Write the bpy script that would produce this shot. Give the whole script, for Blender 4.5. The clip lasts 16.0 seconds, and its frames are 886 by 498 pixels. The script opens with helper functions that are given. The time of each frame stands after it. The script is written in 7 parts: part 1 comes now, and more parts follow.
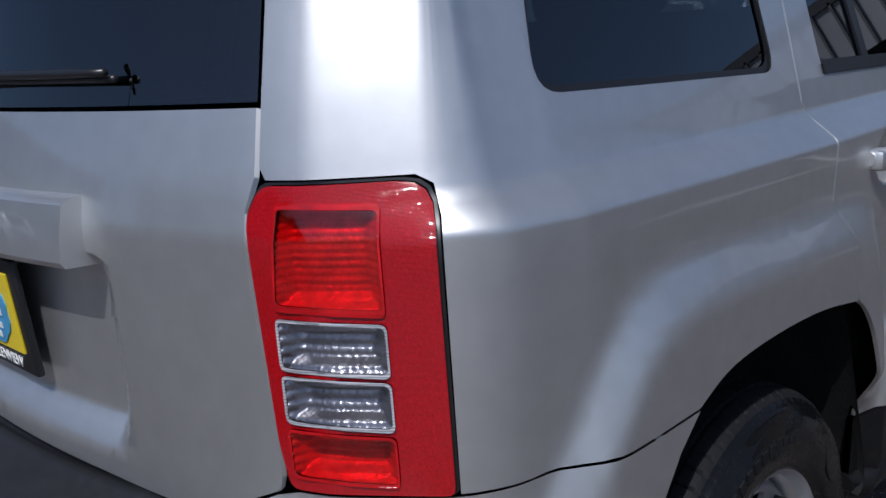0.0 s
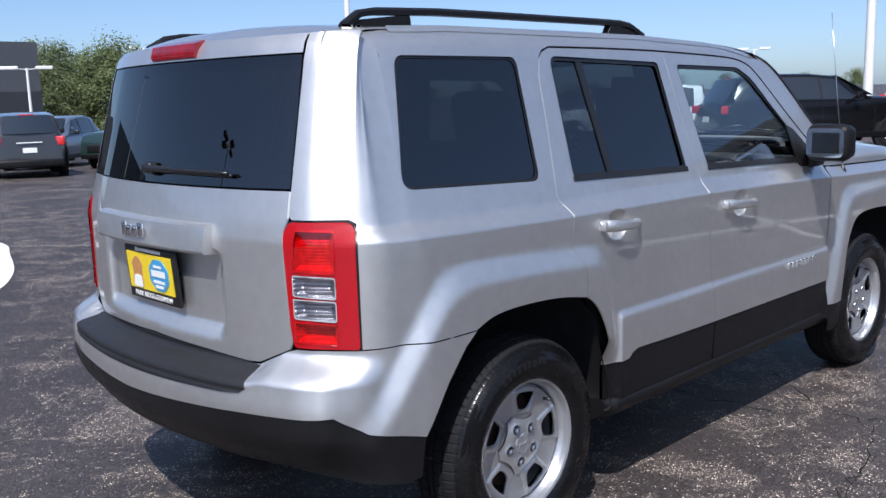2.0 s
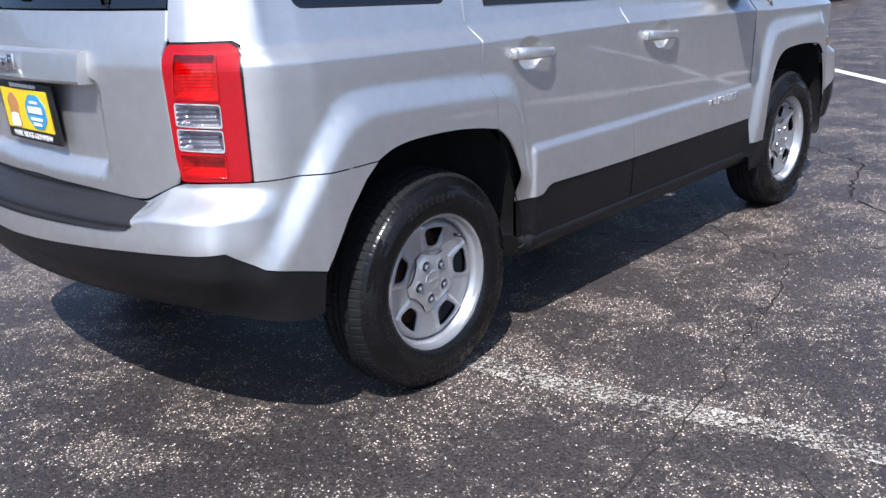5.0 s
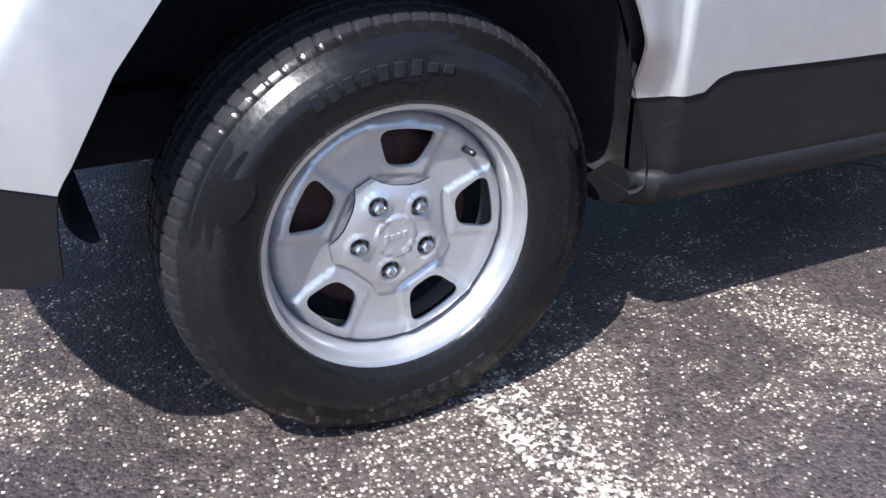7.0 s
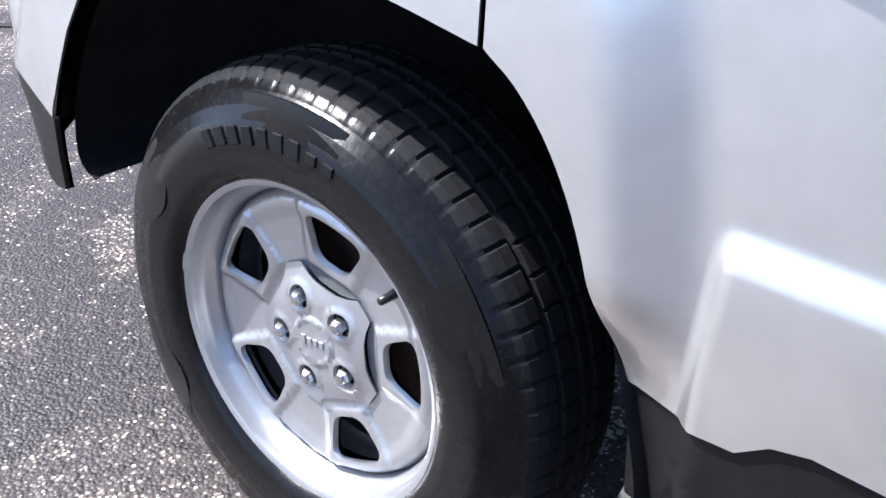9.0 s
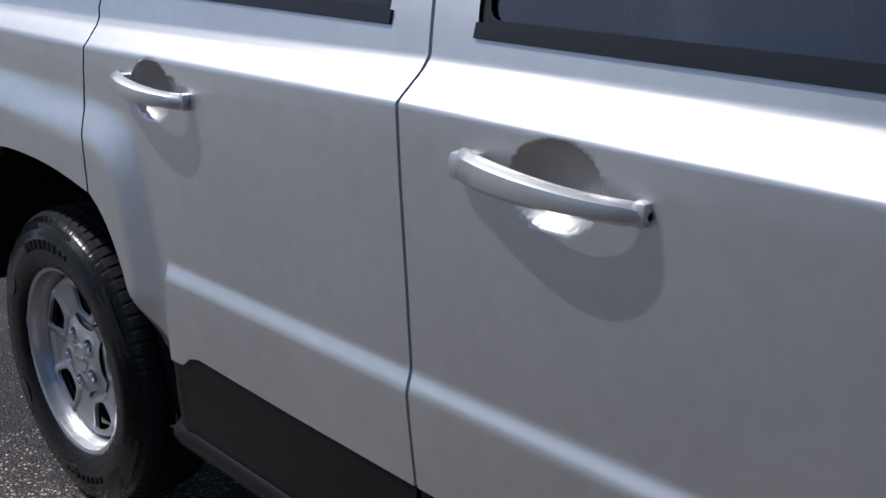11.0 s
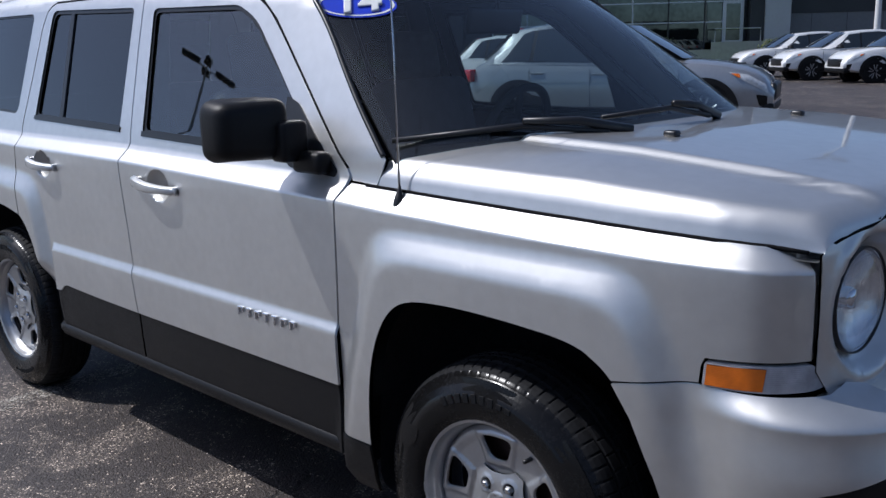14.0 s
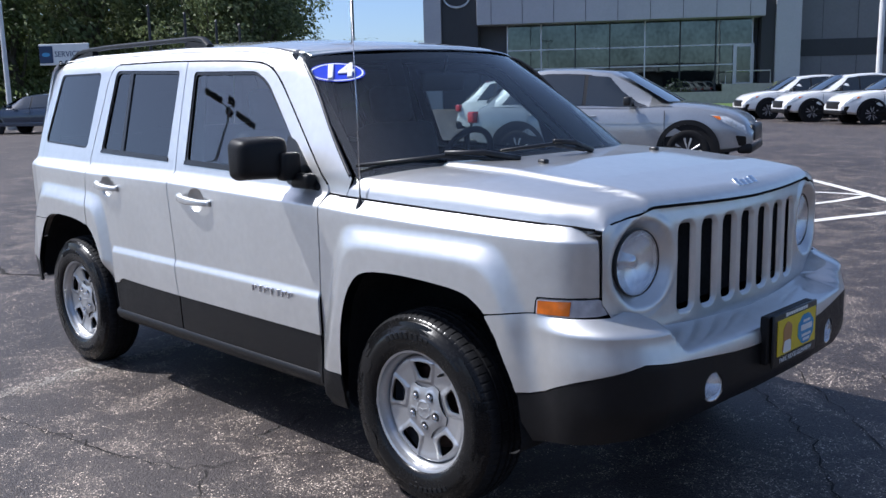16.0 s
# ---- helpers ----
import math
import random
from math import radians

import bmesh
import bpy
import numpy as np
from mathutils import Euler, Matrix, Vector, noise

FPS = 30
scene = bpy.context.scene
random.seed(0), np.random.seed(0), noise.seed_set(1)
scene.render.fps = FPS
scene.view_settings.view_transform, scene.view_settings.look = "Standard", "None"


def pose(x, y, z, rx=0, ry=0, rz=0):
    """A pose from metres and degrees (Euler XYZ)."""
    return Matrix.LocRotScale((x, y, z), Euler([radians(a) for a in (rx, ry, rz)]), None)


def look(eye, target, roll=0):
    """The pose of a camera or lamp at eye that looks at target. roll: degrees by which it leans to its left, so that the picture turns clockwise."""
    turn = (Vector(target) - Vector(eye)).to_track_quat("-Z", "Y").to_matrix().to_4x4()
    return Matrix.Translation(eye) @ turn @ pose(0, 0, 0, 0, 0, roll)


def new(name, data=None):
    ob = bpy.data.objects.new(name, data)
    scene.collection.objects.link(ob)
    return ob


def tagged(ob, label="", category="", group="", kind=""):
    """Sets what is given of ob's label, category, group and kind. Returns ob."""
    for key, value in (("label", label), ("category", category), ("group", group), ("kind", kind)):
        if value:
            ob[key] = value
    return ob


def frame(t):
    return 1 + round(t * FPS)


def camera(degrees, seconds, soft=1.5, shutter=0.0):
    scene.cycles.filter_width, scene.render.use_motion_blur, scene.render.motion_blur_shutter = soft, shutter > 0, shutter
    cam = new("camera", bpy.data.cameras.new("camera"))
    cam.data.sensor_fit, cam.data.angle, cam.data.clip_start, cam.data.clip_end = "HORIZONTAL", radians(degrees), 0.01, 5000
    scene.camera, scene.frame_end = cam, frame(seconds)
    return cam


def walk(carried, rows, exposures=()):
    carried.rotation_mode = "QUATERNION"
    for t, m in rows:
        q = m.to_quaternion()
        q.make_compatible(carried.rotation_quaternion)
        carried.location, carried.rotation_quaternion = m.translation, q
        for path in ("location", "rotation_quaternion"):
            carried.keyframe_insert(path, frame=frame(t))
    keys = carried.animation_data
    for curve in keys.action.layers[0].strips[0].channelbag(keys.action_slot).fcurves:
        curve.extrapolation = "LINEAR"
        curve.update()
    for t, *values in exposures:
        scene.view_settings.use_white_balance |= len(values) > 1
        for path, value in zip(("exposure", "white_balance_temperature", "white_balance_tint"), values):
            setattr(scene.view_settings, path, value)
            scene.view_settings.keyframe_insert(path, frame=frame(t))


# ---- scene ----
cam = camera(51.9, 16.0)
PATH = [
    (0, (-2.542, -1.414, 1.252), (-1.163, -0.043, 0.785), -4.1),
    (0.5, (-2.711, -1.759, 1.338), (-1.379, -0.322, 0.938), -2.9),
    (1, (-2.985, -2.057, 1.359), (-1.636, -0.625, 0.995), -2.8),
    (1.5, (-3.204, -2.368, 1.396), (-1.842, -0.943, 1.058), -1.8),
    (2, (-3.379, -2.621, 1.426), (-2.007, -1.204, 1.094), -1.7),
    (2.5, (-3.572, -2.782, 1.432), (-2.173, -1.392, 1.097), -2.0),
    (3, (-3.692, -2.974, 1.423), (-2.29, -1.588, 1.088), -2.1),
    (3.5, (-3.763, -3.164, 1.432), (-2.373, -1.768, 1.088), -2.7),
    (4, (-3.715, -3.116, 1.42), (-2.333, -1.72, 1.045), -2.5),
    (4.5, (-3.55, -2.871, 1.376), (-2.144, -1.529, 0.905), -2.5),
    (5, (-3.236, -2.639, 1.29), (-1.835, -1.35, 0.676), -2.2),
    (5.2, (-3.093, -2.538, 1.252), (-1.705, -1.264, 0.58), -0.9),
    (7.3, (-1.605, -1.903, 0.92), (-1.024, -0.243, -0.032), 1.6),
    (7.5, (-1.482, -1.889, 0.905), (-1.065, -0.181, -0.049), 2.2),
    (8, (-1.141, -1.893, 0.931), (-1.228, -0.145, -0.038), 3.7),
    (8.5, (-0.902, -1.683, 0.92), (-1.458, -0.044, -0.083), 5.4),
    (9, (-0.661, -1.466, 0.982), (-1.701, -0.06, 0.012), 4.6),
    (9.2, (-0.551, -1.404, 1.036), (-1.741, -0.088, 0.113), 3.5),
    (11.3, (0.742, -1.678, 1.196), (-0.582, -0.282, 0.65), -0.0),
    (11.5, (0.882, -1.696, 1.202), (-0.462, -0.309, 0.681), -1.3),
    (12, (1.272, -1.698, 1.236), (-0.105, -0.339, 0.73), -1.8),
    (12.5, (1.614, -1.788, 1.257), (0.244, -0.423, 0.75), -2.5),
    (13, (1.955, -1.916, 1.301), (0.59, -0.537, 0.816), -1.6),
    (13.5, (2.287, -2.046, 1.335), (0.913, -0.668, 0.873), -0.6),
    (14, (2.558, -2.291, 1.368), (1.21, -0.878, 0.938), -1.4),
    (14.5, (2.851, -2.471, 1.387), (1.504, -1.043, 1.004), -1.3),
    (15, (3.085, -2.646, 1.411), (1.73, -1.219, 1.052), -1.5),
    (15.5, (3.271, -2.806, 1.424), (1.905, -1.392, 1.059), -2.1),
    (16, (3.466, -2.881, 1.415), (2.078, -1.482, 1.07), -1.3),
]
EXPOSURE = [(0, -0.05, 5820, 11), (0.5, 0.48, 5850, 11), (1, 0.68, 5880, 11), (2, 0.81, 5980, 12), (2.5, 0.80, 6000, 12), (3.5, 0.82, 6000, 12), (5.2, 1.24, 5960, 12), (7.3, 1.91, 6000, 12), (8.5, 2.02, 6000, 12), (9.2, 1.93, 5960, 12), (11.4, -0.33, 5950, 11), (12.1, -0.11, 5890, 11), (12.5, -0.10, 5890, 11), (13.5, -0.02, 5890, 11), (14.2, 0.28, 5920, 12), (15, 0.47, 5930, 12), (16, 0.86, 5920, 12)]
walk(cam, [(t, look(eye, target, roll)) for t, eye, target, roll in PATH], EXPOSURE)

# world, sun
world = bpy.data.worlds.new("sky")
scene.world = world
world.use_nodes = True
wn, wl = world.node_tree.nodes, world.node_tree.links
SUN = Vector((-0.62, -0.405, 1.0)).normalized()
sky = wn.new("ShaderNodeTexSky")
sky.sky_type = "NISHITA"
sky.sun_disc = False
sky.sun_elevation = math.asin(SUN.z)
sky.sun_rotation = math.atan2(SUN.x, SUN.y)
sky.air_density, sky.dust_density, sky.ozone_density = 0.9, 3.0, 2.4
sky.altitude = 1500
cool = wn.new("ShaderNodeMix")
cool.data_type, cool.blend_type = "RGBA", "MULTIPLY"
cool.inputs["Factor"].default_value = 1
cool.inputs["B"].default_value = (0.86, 0.92, 1.0, 1)
haze = wn.new("ShaderNodeMix")
haze.data_type = "RGBA"
haze.inputs["Factor"].default_value = 0.09
haze.inputs["B"].default_value = (3.6, 4.4, 5.2, 1)
# summer haze: a second sky of dust alone, bright round the sun
dust = wn.new("ShaderNodeTexSky")
dust.sky_type = "NISHITA"
dust.sun_disc = False
dust.sun_elevation, dust.sun_rotation = sky.sun_elevation, sky.sun_rotation
dust.air_density, dust.dust_density, dust.ozone_density = 0.0, 10.0, 0.0
both_skies = wn.new("ShaderNodeMix")
both_skies.data_type, both_skies.blend_type = "RGBA", "ADD"
both_skies.inputs["Factor"].default_value = 0.2
wl.new(sky.outputs[0], both_skies.inputs["A"])
wl.new(dust.outputs[0], both_skies.inputs["B"])
wl.new(both_skies.outputs["Result"], cool.inputs["A"])
wl.new(cool.outputs["Result"], haze.inputs["A"])
wl.new(haze.outputs["Result"], wn["Background"].inputs[0])
wn["Background"].inputs[1].default_value = 0.08
sun = new("sun", bpy.data.lights.new("sun", "SUN"))
sun.data.energy, sun.data.angle, sun.data.color = 3.3, radians(0.5), (1.0, 0.95, 0.88)
sun.matrix_world = look(SUN * 50, (0, 0, 0))

# ---------------------------------------------------------------- materials


def mat(name, color, rough=0.5, metal=0.0, noise_scale=0, noise_amt=0.15, bump=0.0, bump_scale=200, coat=0.0, spec=0.5, wear=0.0):
    """A surface with a base colour, mottled at two scales, and fine relief."""
    m = bpy.data.materials.new(name)
    m.use_nodes = True
    n, l = m.node_tree.nodes, m.node_tree.links
    p = n["Principled BSDF"]
    p.inputs["Base Color"].default_value = (*color, 1)
    p.inputs["Roughness"].default_value = rough
    p.inputs["Metallic"].default_value = metal
    p.inputs["Specular IOR Level"].default_value = spec
    p.inputs["Coat Weight"].default_value = coat
    p.inputs["Coat Roughness"].default_value = 0.04
    co = n.new("ShaderNodeTexCoord")
    if noise_scale:
        a, b = n.new("ShaderNodeTexNoise"), n.new("ShaderNodeTexNoise")
        a.inputs["Scale"].default_value, b.inputs["Scale"].default_value = noise_scale, noise_scale * 9.3
        a.inputs["Detail"].default_value = b.inputs["Detail"].default_value = 5
        add = n.new("ShaderNodeMath")
        add.operation = "ADD"
        ramp = n.new("ShaderNodeMapRange")
        ramp.inputs["From Min"].default_value, ramp.inputs["From Max"].default_value = 0.7, 1.3
        ramp.inputs["To Min"].default_value, ramp.inputs["To Max"].default_value = 1 - noise_amt, 1 + noise_amt
        mul = n.new("ShaderNodeMix")
        mul.data_type, mul.blend_type = "RGBA", "MULTIPLY"
        mul.inputs["Factor"].default_value = 1
        mul.inputs["A"].default_value = (*color, 1)
        l.new(co.outputs["Object"], a.inputs["Vector"])
        l.new(co.outputs["Object"], b.inputs["Vector"])
        l.new(a.outputs["Fac"], add.inputs[0])
        l.new(b.outputs["Fac"], add.inputs[1])
        l.new(add.outputs[0], ramp.inputs["Value"])
        l.new(ramp.outputs[0], mul.inputs["B"])
        l.new(mul.outputs["Result"], p.inputs["Base Color"])
        if wear:
            rr = n.new("ShaderNodeMapRange")
            rr.inputs["From Min"].default_value, rr.inputs["From Max"].default_value = 0.75, 1.25
            rr.inputs["To Min"].default_value, rr.inputs["To Max"].default_value = max(0.02, rough - wear), rough + wear
            l.new(add.outputs[0], rr.inputs["Value"])
            l.new(rr.outputs[0], p.inputs["Roughness"])
    if bump:
        t, bp = n.new("ShaderNodeTexNoise"), n.new("ShaderNodeBump")
        t.inputs["Scale"].default_value = bump_scale
        t.inputs["Detail"].default_value = 4
        bp.inputs["Strength"].default_value, bp.inputs["Distance"].default_value = bump, 0.004
        l.new(co.outputs["Object"], t.inputs["Vector"])
        l.new(t.outputs["Fac"], bp.inputs["Height"])
        l.new(bp.outputs[0], p.inputs["Normal"])
    return m


def car_paint(name, color, metal=0.6, rough=0.34, coat=1.0, flake=0.05):
    """Clear-coated paint; metallic paints carry fine flakes and a little dust."""
    m = mat(name, color, rough, metal, 3.0, 0.05, coat=coat)
    n, l = m.node_tree.nodes, m.node_tree.links
    p = n["Principled BSDF"]
    v, bp = n.new("ShaderNodeTexVoronoi"), n.new("ShaderNodeBump")
    co = n.new("ShaderNodeTexCoord")
    v.inputs["Scale"].default_value = 1400
    bp.inputs["Strength"].default_value, bp.inputs["Distance"].default_value = flake, 0.001
    l.new(co.outputs["Object"], v.inputs["Vector"])
    l.new(v.outputs["Distance"], bp.inputs["Height"])
    l.new(bp.outputs[0], p.inputs["Normal"])
    return m


def pane(name, tint, ior=1.5, rough=0.0):
    """A thin sheet of glass: it tints what lies behind and reflects by its angle."""
    m = bpy.data.materials.new(name)
    m.use_nodes = True
    n, l = m.node_tree.nodes, m.node_tree.links
    n.remove(n["Principled BSDF"])
    tr, gl, lw, pw, fr, mx = (n.new(k) for k in ("ShaderNodeBsdfTransparent", "ShaderNodeBsdfGlossy", "ShaderNodeLayerWeight", "ShaderNodeMath", "ShaderNodeMath", "ShaderNodeMixShader"))
    r0 = ((ior - 1) / (ior + 1)) ** 2 * 3.3
    lw.inputs["Blend"].default_value = 0.5
    pw.operation, fr.operation = "POWER", "MULTIPLY_ADD"
    pw.inputs[1].default_value = 5
    fr.inputs[1].default_value, fr.inputs[2].default_value = 1 - r0, r0
    l.new(lw.outputs["Facing"], pw.inputs[0])
    l.new(pw.outputs[0], fr.inputs[0])
    tr.inputs["Color"].default_value = (*tint, 1)
    gl.inputs["Roughness"].default_value = rough
    l.new(fr.outputs[0], mx.inputs[0])
    l.new(tr.outputs[0], mx.inputs[1])
    l.new(gl.outputs[0], mx.inputs[2])
    l.new(mx.outputs[0], n["Material Output"].inputs[0])
    return m


SILVER = car_paint("silver_paint", (0.66, 0.655, 0.64), 0.89, 0.43)
CLAD = mat("black_textured_plastic", (0.008, 0.0078, 0.0085), 0.42, 0, 6, 0.2, 0.12, 700, wear=0.06, spec=0.25)
PAD = mat("grey_black_step_pad", (0.015, 0.015, 0.017), 0.5, 0, 6, 0.2, 0.15, 500, wear=0.06, spec=0.35)
TRIM = mat("black_trim", (0.012, 0.012, 0.013), 0.35, 0, 8, 0.2)
MATTE = mat("matte_black_border", (0.008, 0.008, 0.009), 0.9, 0, 8, 0.2, spec=0.1)
LINER = mat("wheel_well_felt", (0.018, 0.018, 0.019), 0.95, 0, 10, 0.3, 0.4, 200, spec=0.1)
RUBBER = mat("tyre_rubber", (0.013, 0.0132, 0.0145), 0.66, 0, 14, 0.25, 0.15, 300, wear=0.1, spec=0.12)
SIDEWALL = mat("tyre_dressed_sidewall", (0.0065, 0.0065, 0.007), 0.24, 0, 14, 0.2, 0.03, 200, wear=0.07, spec=0.25)
RIM = mat("silver_wheel_paint", (0.46, 0.465, 0.475), 0.36, 0.75, 9, 0.06, coat=0.5, wear=0.06)
CHROME = mat("chrome", (0.85, 0.86, 0.88), 0.08, 1.0, 5, 0.03)
STEEL = mat("steel_nut", (0.55, 0.55, 0.56), 0.22, 1.0, 40, 0.1)
RUST = mat("brake_iron", (0.07, 0.035, 0.025), 0.8, 0.2, 30, 0.4)
TINT = pane("privacy_glass", (0.05, 0.056, 0.062), 1.50)
GLASS = pane("window_glass", (0.76, 0.84, 0.84), 1.60)
SCREEN = pane("windscreen_glass", (0.70, 0.80, 0.82), 1.41)
FARGLASS = mat("far_car_glass", (0.010, 0.013, 0.014), 0.03, 0, 3, 0.1, coat=0.8, spec=1.0)
INTERIOR = mat("dark_interior", (0.024, 0.025, 0.027), 0.75, 0, 20, 0.2, 0.2, 300)
SEATCLOTH = mat("grey_seat_cloth", (0.06, 0.06, 0.063), 0.9, 0, 30, 0.25, 0.3, 500)
HEADLINER = mat("light_headliner", (0.42, 0.41, 0.39), 0.9, 0, 30, 0.08)
DARKMETAL = mat("underbody_metal", (0.012, 0.012, 0.0125), 0.8, 0.1, 8, 0.3, spec=0.1)
WHITEPLASTIC = mat("white_plastic", (0.8, 0.8, 0.78), 0.4, 0, 10, 0.05)

# ---------------------------------------------------------------- mesh helpers


def sstep(a, b, x):
    t = min(1.0, max(0.0, (x - a) / (b - a))) if a != b else float(x > a)
    return t * t * (3 - 2 * t)


def lerp(a, b, t):
    return a + (b - a) * t


def interp(x, xs, ys):
    return float(np.interp(x, xs, ys))


def link_mesh(name, me, material, parent=None, label="", smooth=False):
    me.materials.append(material)
    ob = new(name, me)
    if parent is not None:
        ob.parent = parent
    if label:
        ob["label"] = label
    if smooth:
        me.shade_smooth()
    return ob


def part(name, bm, material, parent=None, label="", smooth=False, crease=None):
    """One bmesh as one mesh object under a thing or a part."""
    bm.normal_update()
    if crease is not None:
        for e in bm.edges:
            if len(e.link_faces) == 2 and e.calc_face_angle() > radians(crease):
                e.smooth = False
    me = bpy.data.meshes.new(name)
    bm.to_mesh(me)
    bm.free()
    if smooth or crease is not None:
        me.shade_smooth() if crease is None else me.polygons.foreach_set("use_smooth", [True] * len(me.polygons))
    return link_mesh(name, me, material, parent, label)


def box(bm, cx, cy, cz, sx, sy, sz, bevel=0.0, seg=2, m=None):
    r = bmesh.ops.create_cube(bm, size=1.0)
    vs = r["verts"]
    bmesh.ops.transform(bm, matrix=Matrix.Diagonal((sx, sy, sz, 1)), verts=vs)
    if bevel:
        es = list({e for v in vs for e in v.link_edges})
        out = bmesh.ops.bevel(bm, geom=es, offset=bevel, segments=seg, affect="EDGES", profile=0.5)
        vs = list({v for f in out["faces"] for v in f.verts} | {v for v in vs if v.is_valid})
    mt = Matrix.Translation((cx, cy, cz))
    if m is not None:
        mt = mt @ m
    bmesh.ops.transform(bm, matrix=mt, verts=vs)
    return vs


def boxed(cx, cy, cz, sx, sy, sz, bevel=0.0, m=None, seg=2):
    bm = bmesh.new()
    box(bm, cx, cy, cz, sx, sy, sz, bevel, seg, m)
    return bm


def tube(bm, pts, r, seg=8, cap=True):
    """A round bar along points; r may be a number or a list."""
    pts = [Vector(p) for p in pts]
    rr = r if isinstance(r, (list, tuple)) else [r] * len(pts)
    rings, up = [], None
    for i, p in enumerate(pts):
        d = (pts[min(i + 1, len(pts) - 1)] - pts[max(i - 1, 0)]).normalized()
        a = d.orthogonal().normalized() if up is None else (up - d * up.dot(d)).normalized()
        up = a
        b = d.cross(a)
        rings.append([bm.verts.new(p + (a * math.cos(k * math.tau / seg) + b * math.sin(k * math.tau / seg)) * rr[i]) for k in range(seg)])
    for r0, r1 in zip(rings, rings[1:]):
        for k in range(seg):
            bm.faces.new((r0[k], r0[(k + 1) % seg], r1[(k + 1) % seg], r1[k]))
    if cap:
        bm.faces.new(rings[0][::-1])
        bm.faces.new(rings[-1])
    return bm


def prism(loop, y0, y1, bevel=0.0):
    """A plate: an outline in x and z drawn out from y0 to y1."""
    bm = bmesh.new()
    a = [bm.verts.new((x, y0, z)) for x, z in loop]
    b = [bm.verts.new((x, y1, z)) for x, z in loop]
    bm.faces.new(a)
    bm.faces.new(b[::-1])
    for i in range(len(loop)):
        j = (i + 1) % len(loop)
        bm.faces.new((a[j], a[i], b[i], b[j]))
    bmesh.ops.recalc_face_normals(bm, faces=bm.faces)
    if bevel:
        bmesh.ops.bevel(bm, geom=[e for e in bm.edges], offset=bevel, segments=2, affect="EDGES", profile=0.5)
    return bm


def lathe(profile, seg=64, axis="y"):
    """A turned body: (radius, height along the axis) rows, open at both ends."""
    bm = bmesh.new()
    rings = []
    for r, h in profile:
        ring = []
        for k in range(seg):
            a = k * math.tau / seg
            ring.append(bm.verts.new((r * math.cos(a), h, r * math.sin(a)) if axis == "y" else (r * math.cos(a), r * math.sin(a), h)))
        rings.append(ring)
    for r0, r1 in zip(rings, rings[1:]):
        for k in range(seg):
            bm.faces.new((r0[k], r0[(k + 1) % seg], r1[(k + 1) % seg], r1[k]))
    bmesh.ops.recalc_face_normals(bm, faces=bm.faces)
    return bm


def rounded(loop, r=0.03, n=4):
    """An outline with its corners rounded; a corner may bring its own radius as a third number."""
    out, k = [], len(loop)
    for i in range(k):
        p = Vector(loop[i][:2])
        q = loop[i][2] if len(loop[i]) > 2 else r
        a, b = Vector(loop[i - 1][:2]) - p, Vector(loop[(i + 1) % k][:2]) - p
        d = min(q, a.length * 0.45, b.length * 0.45)
        if d < 0.002:
            out.append(tuple(p))
            continue
        p0, p1 = p + a.normalized() * d, p + b.normalized() * d
        for j in range(n + 1):
            t = j / n
            out.append(tuple(p0 * (1 - t) ** 2 + p * 2 * t * (1 - t) + p1 * t * t))
    return out


def smooth_line(pts, n=2):
    """An open line with its corners cut away n times."""
    for _ in range(n):
        out = [pts[0]]
        for a, b in zip(pts, pts[1:]):
            out += [(a[0] * .75 + b[0] * .25, a[1] * .75 + b[1] * .25), (a[0] * .25 + b[0] * .75, a[1] * .25 + b[1] * .75)]
        pts = out + [pts[-1]]
    return pts


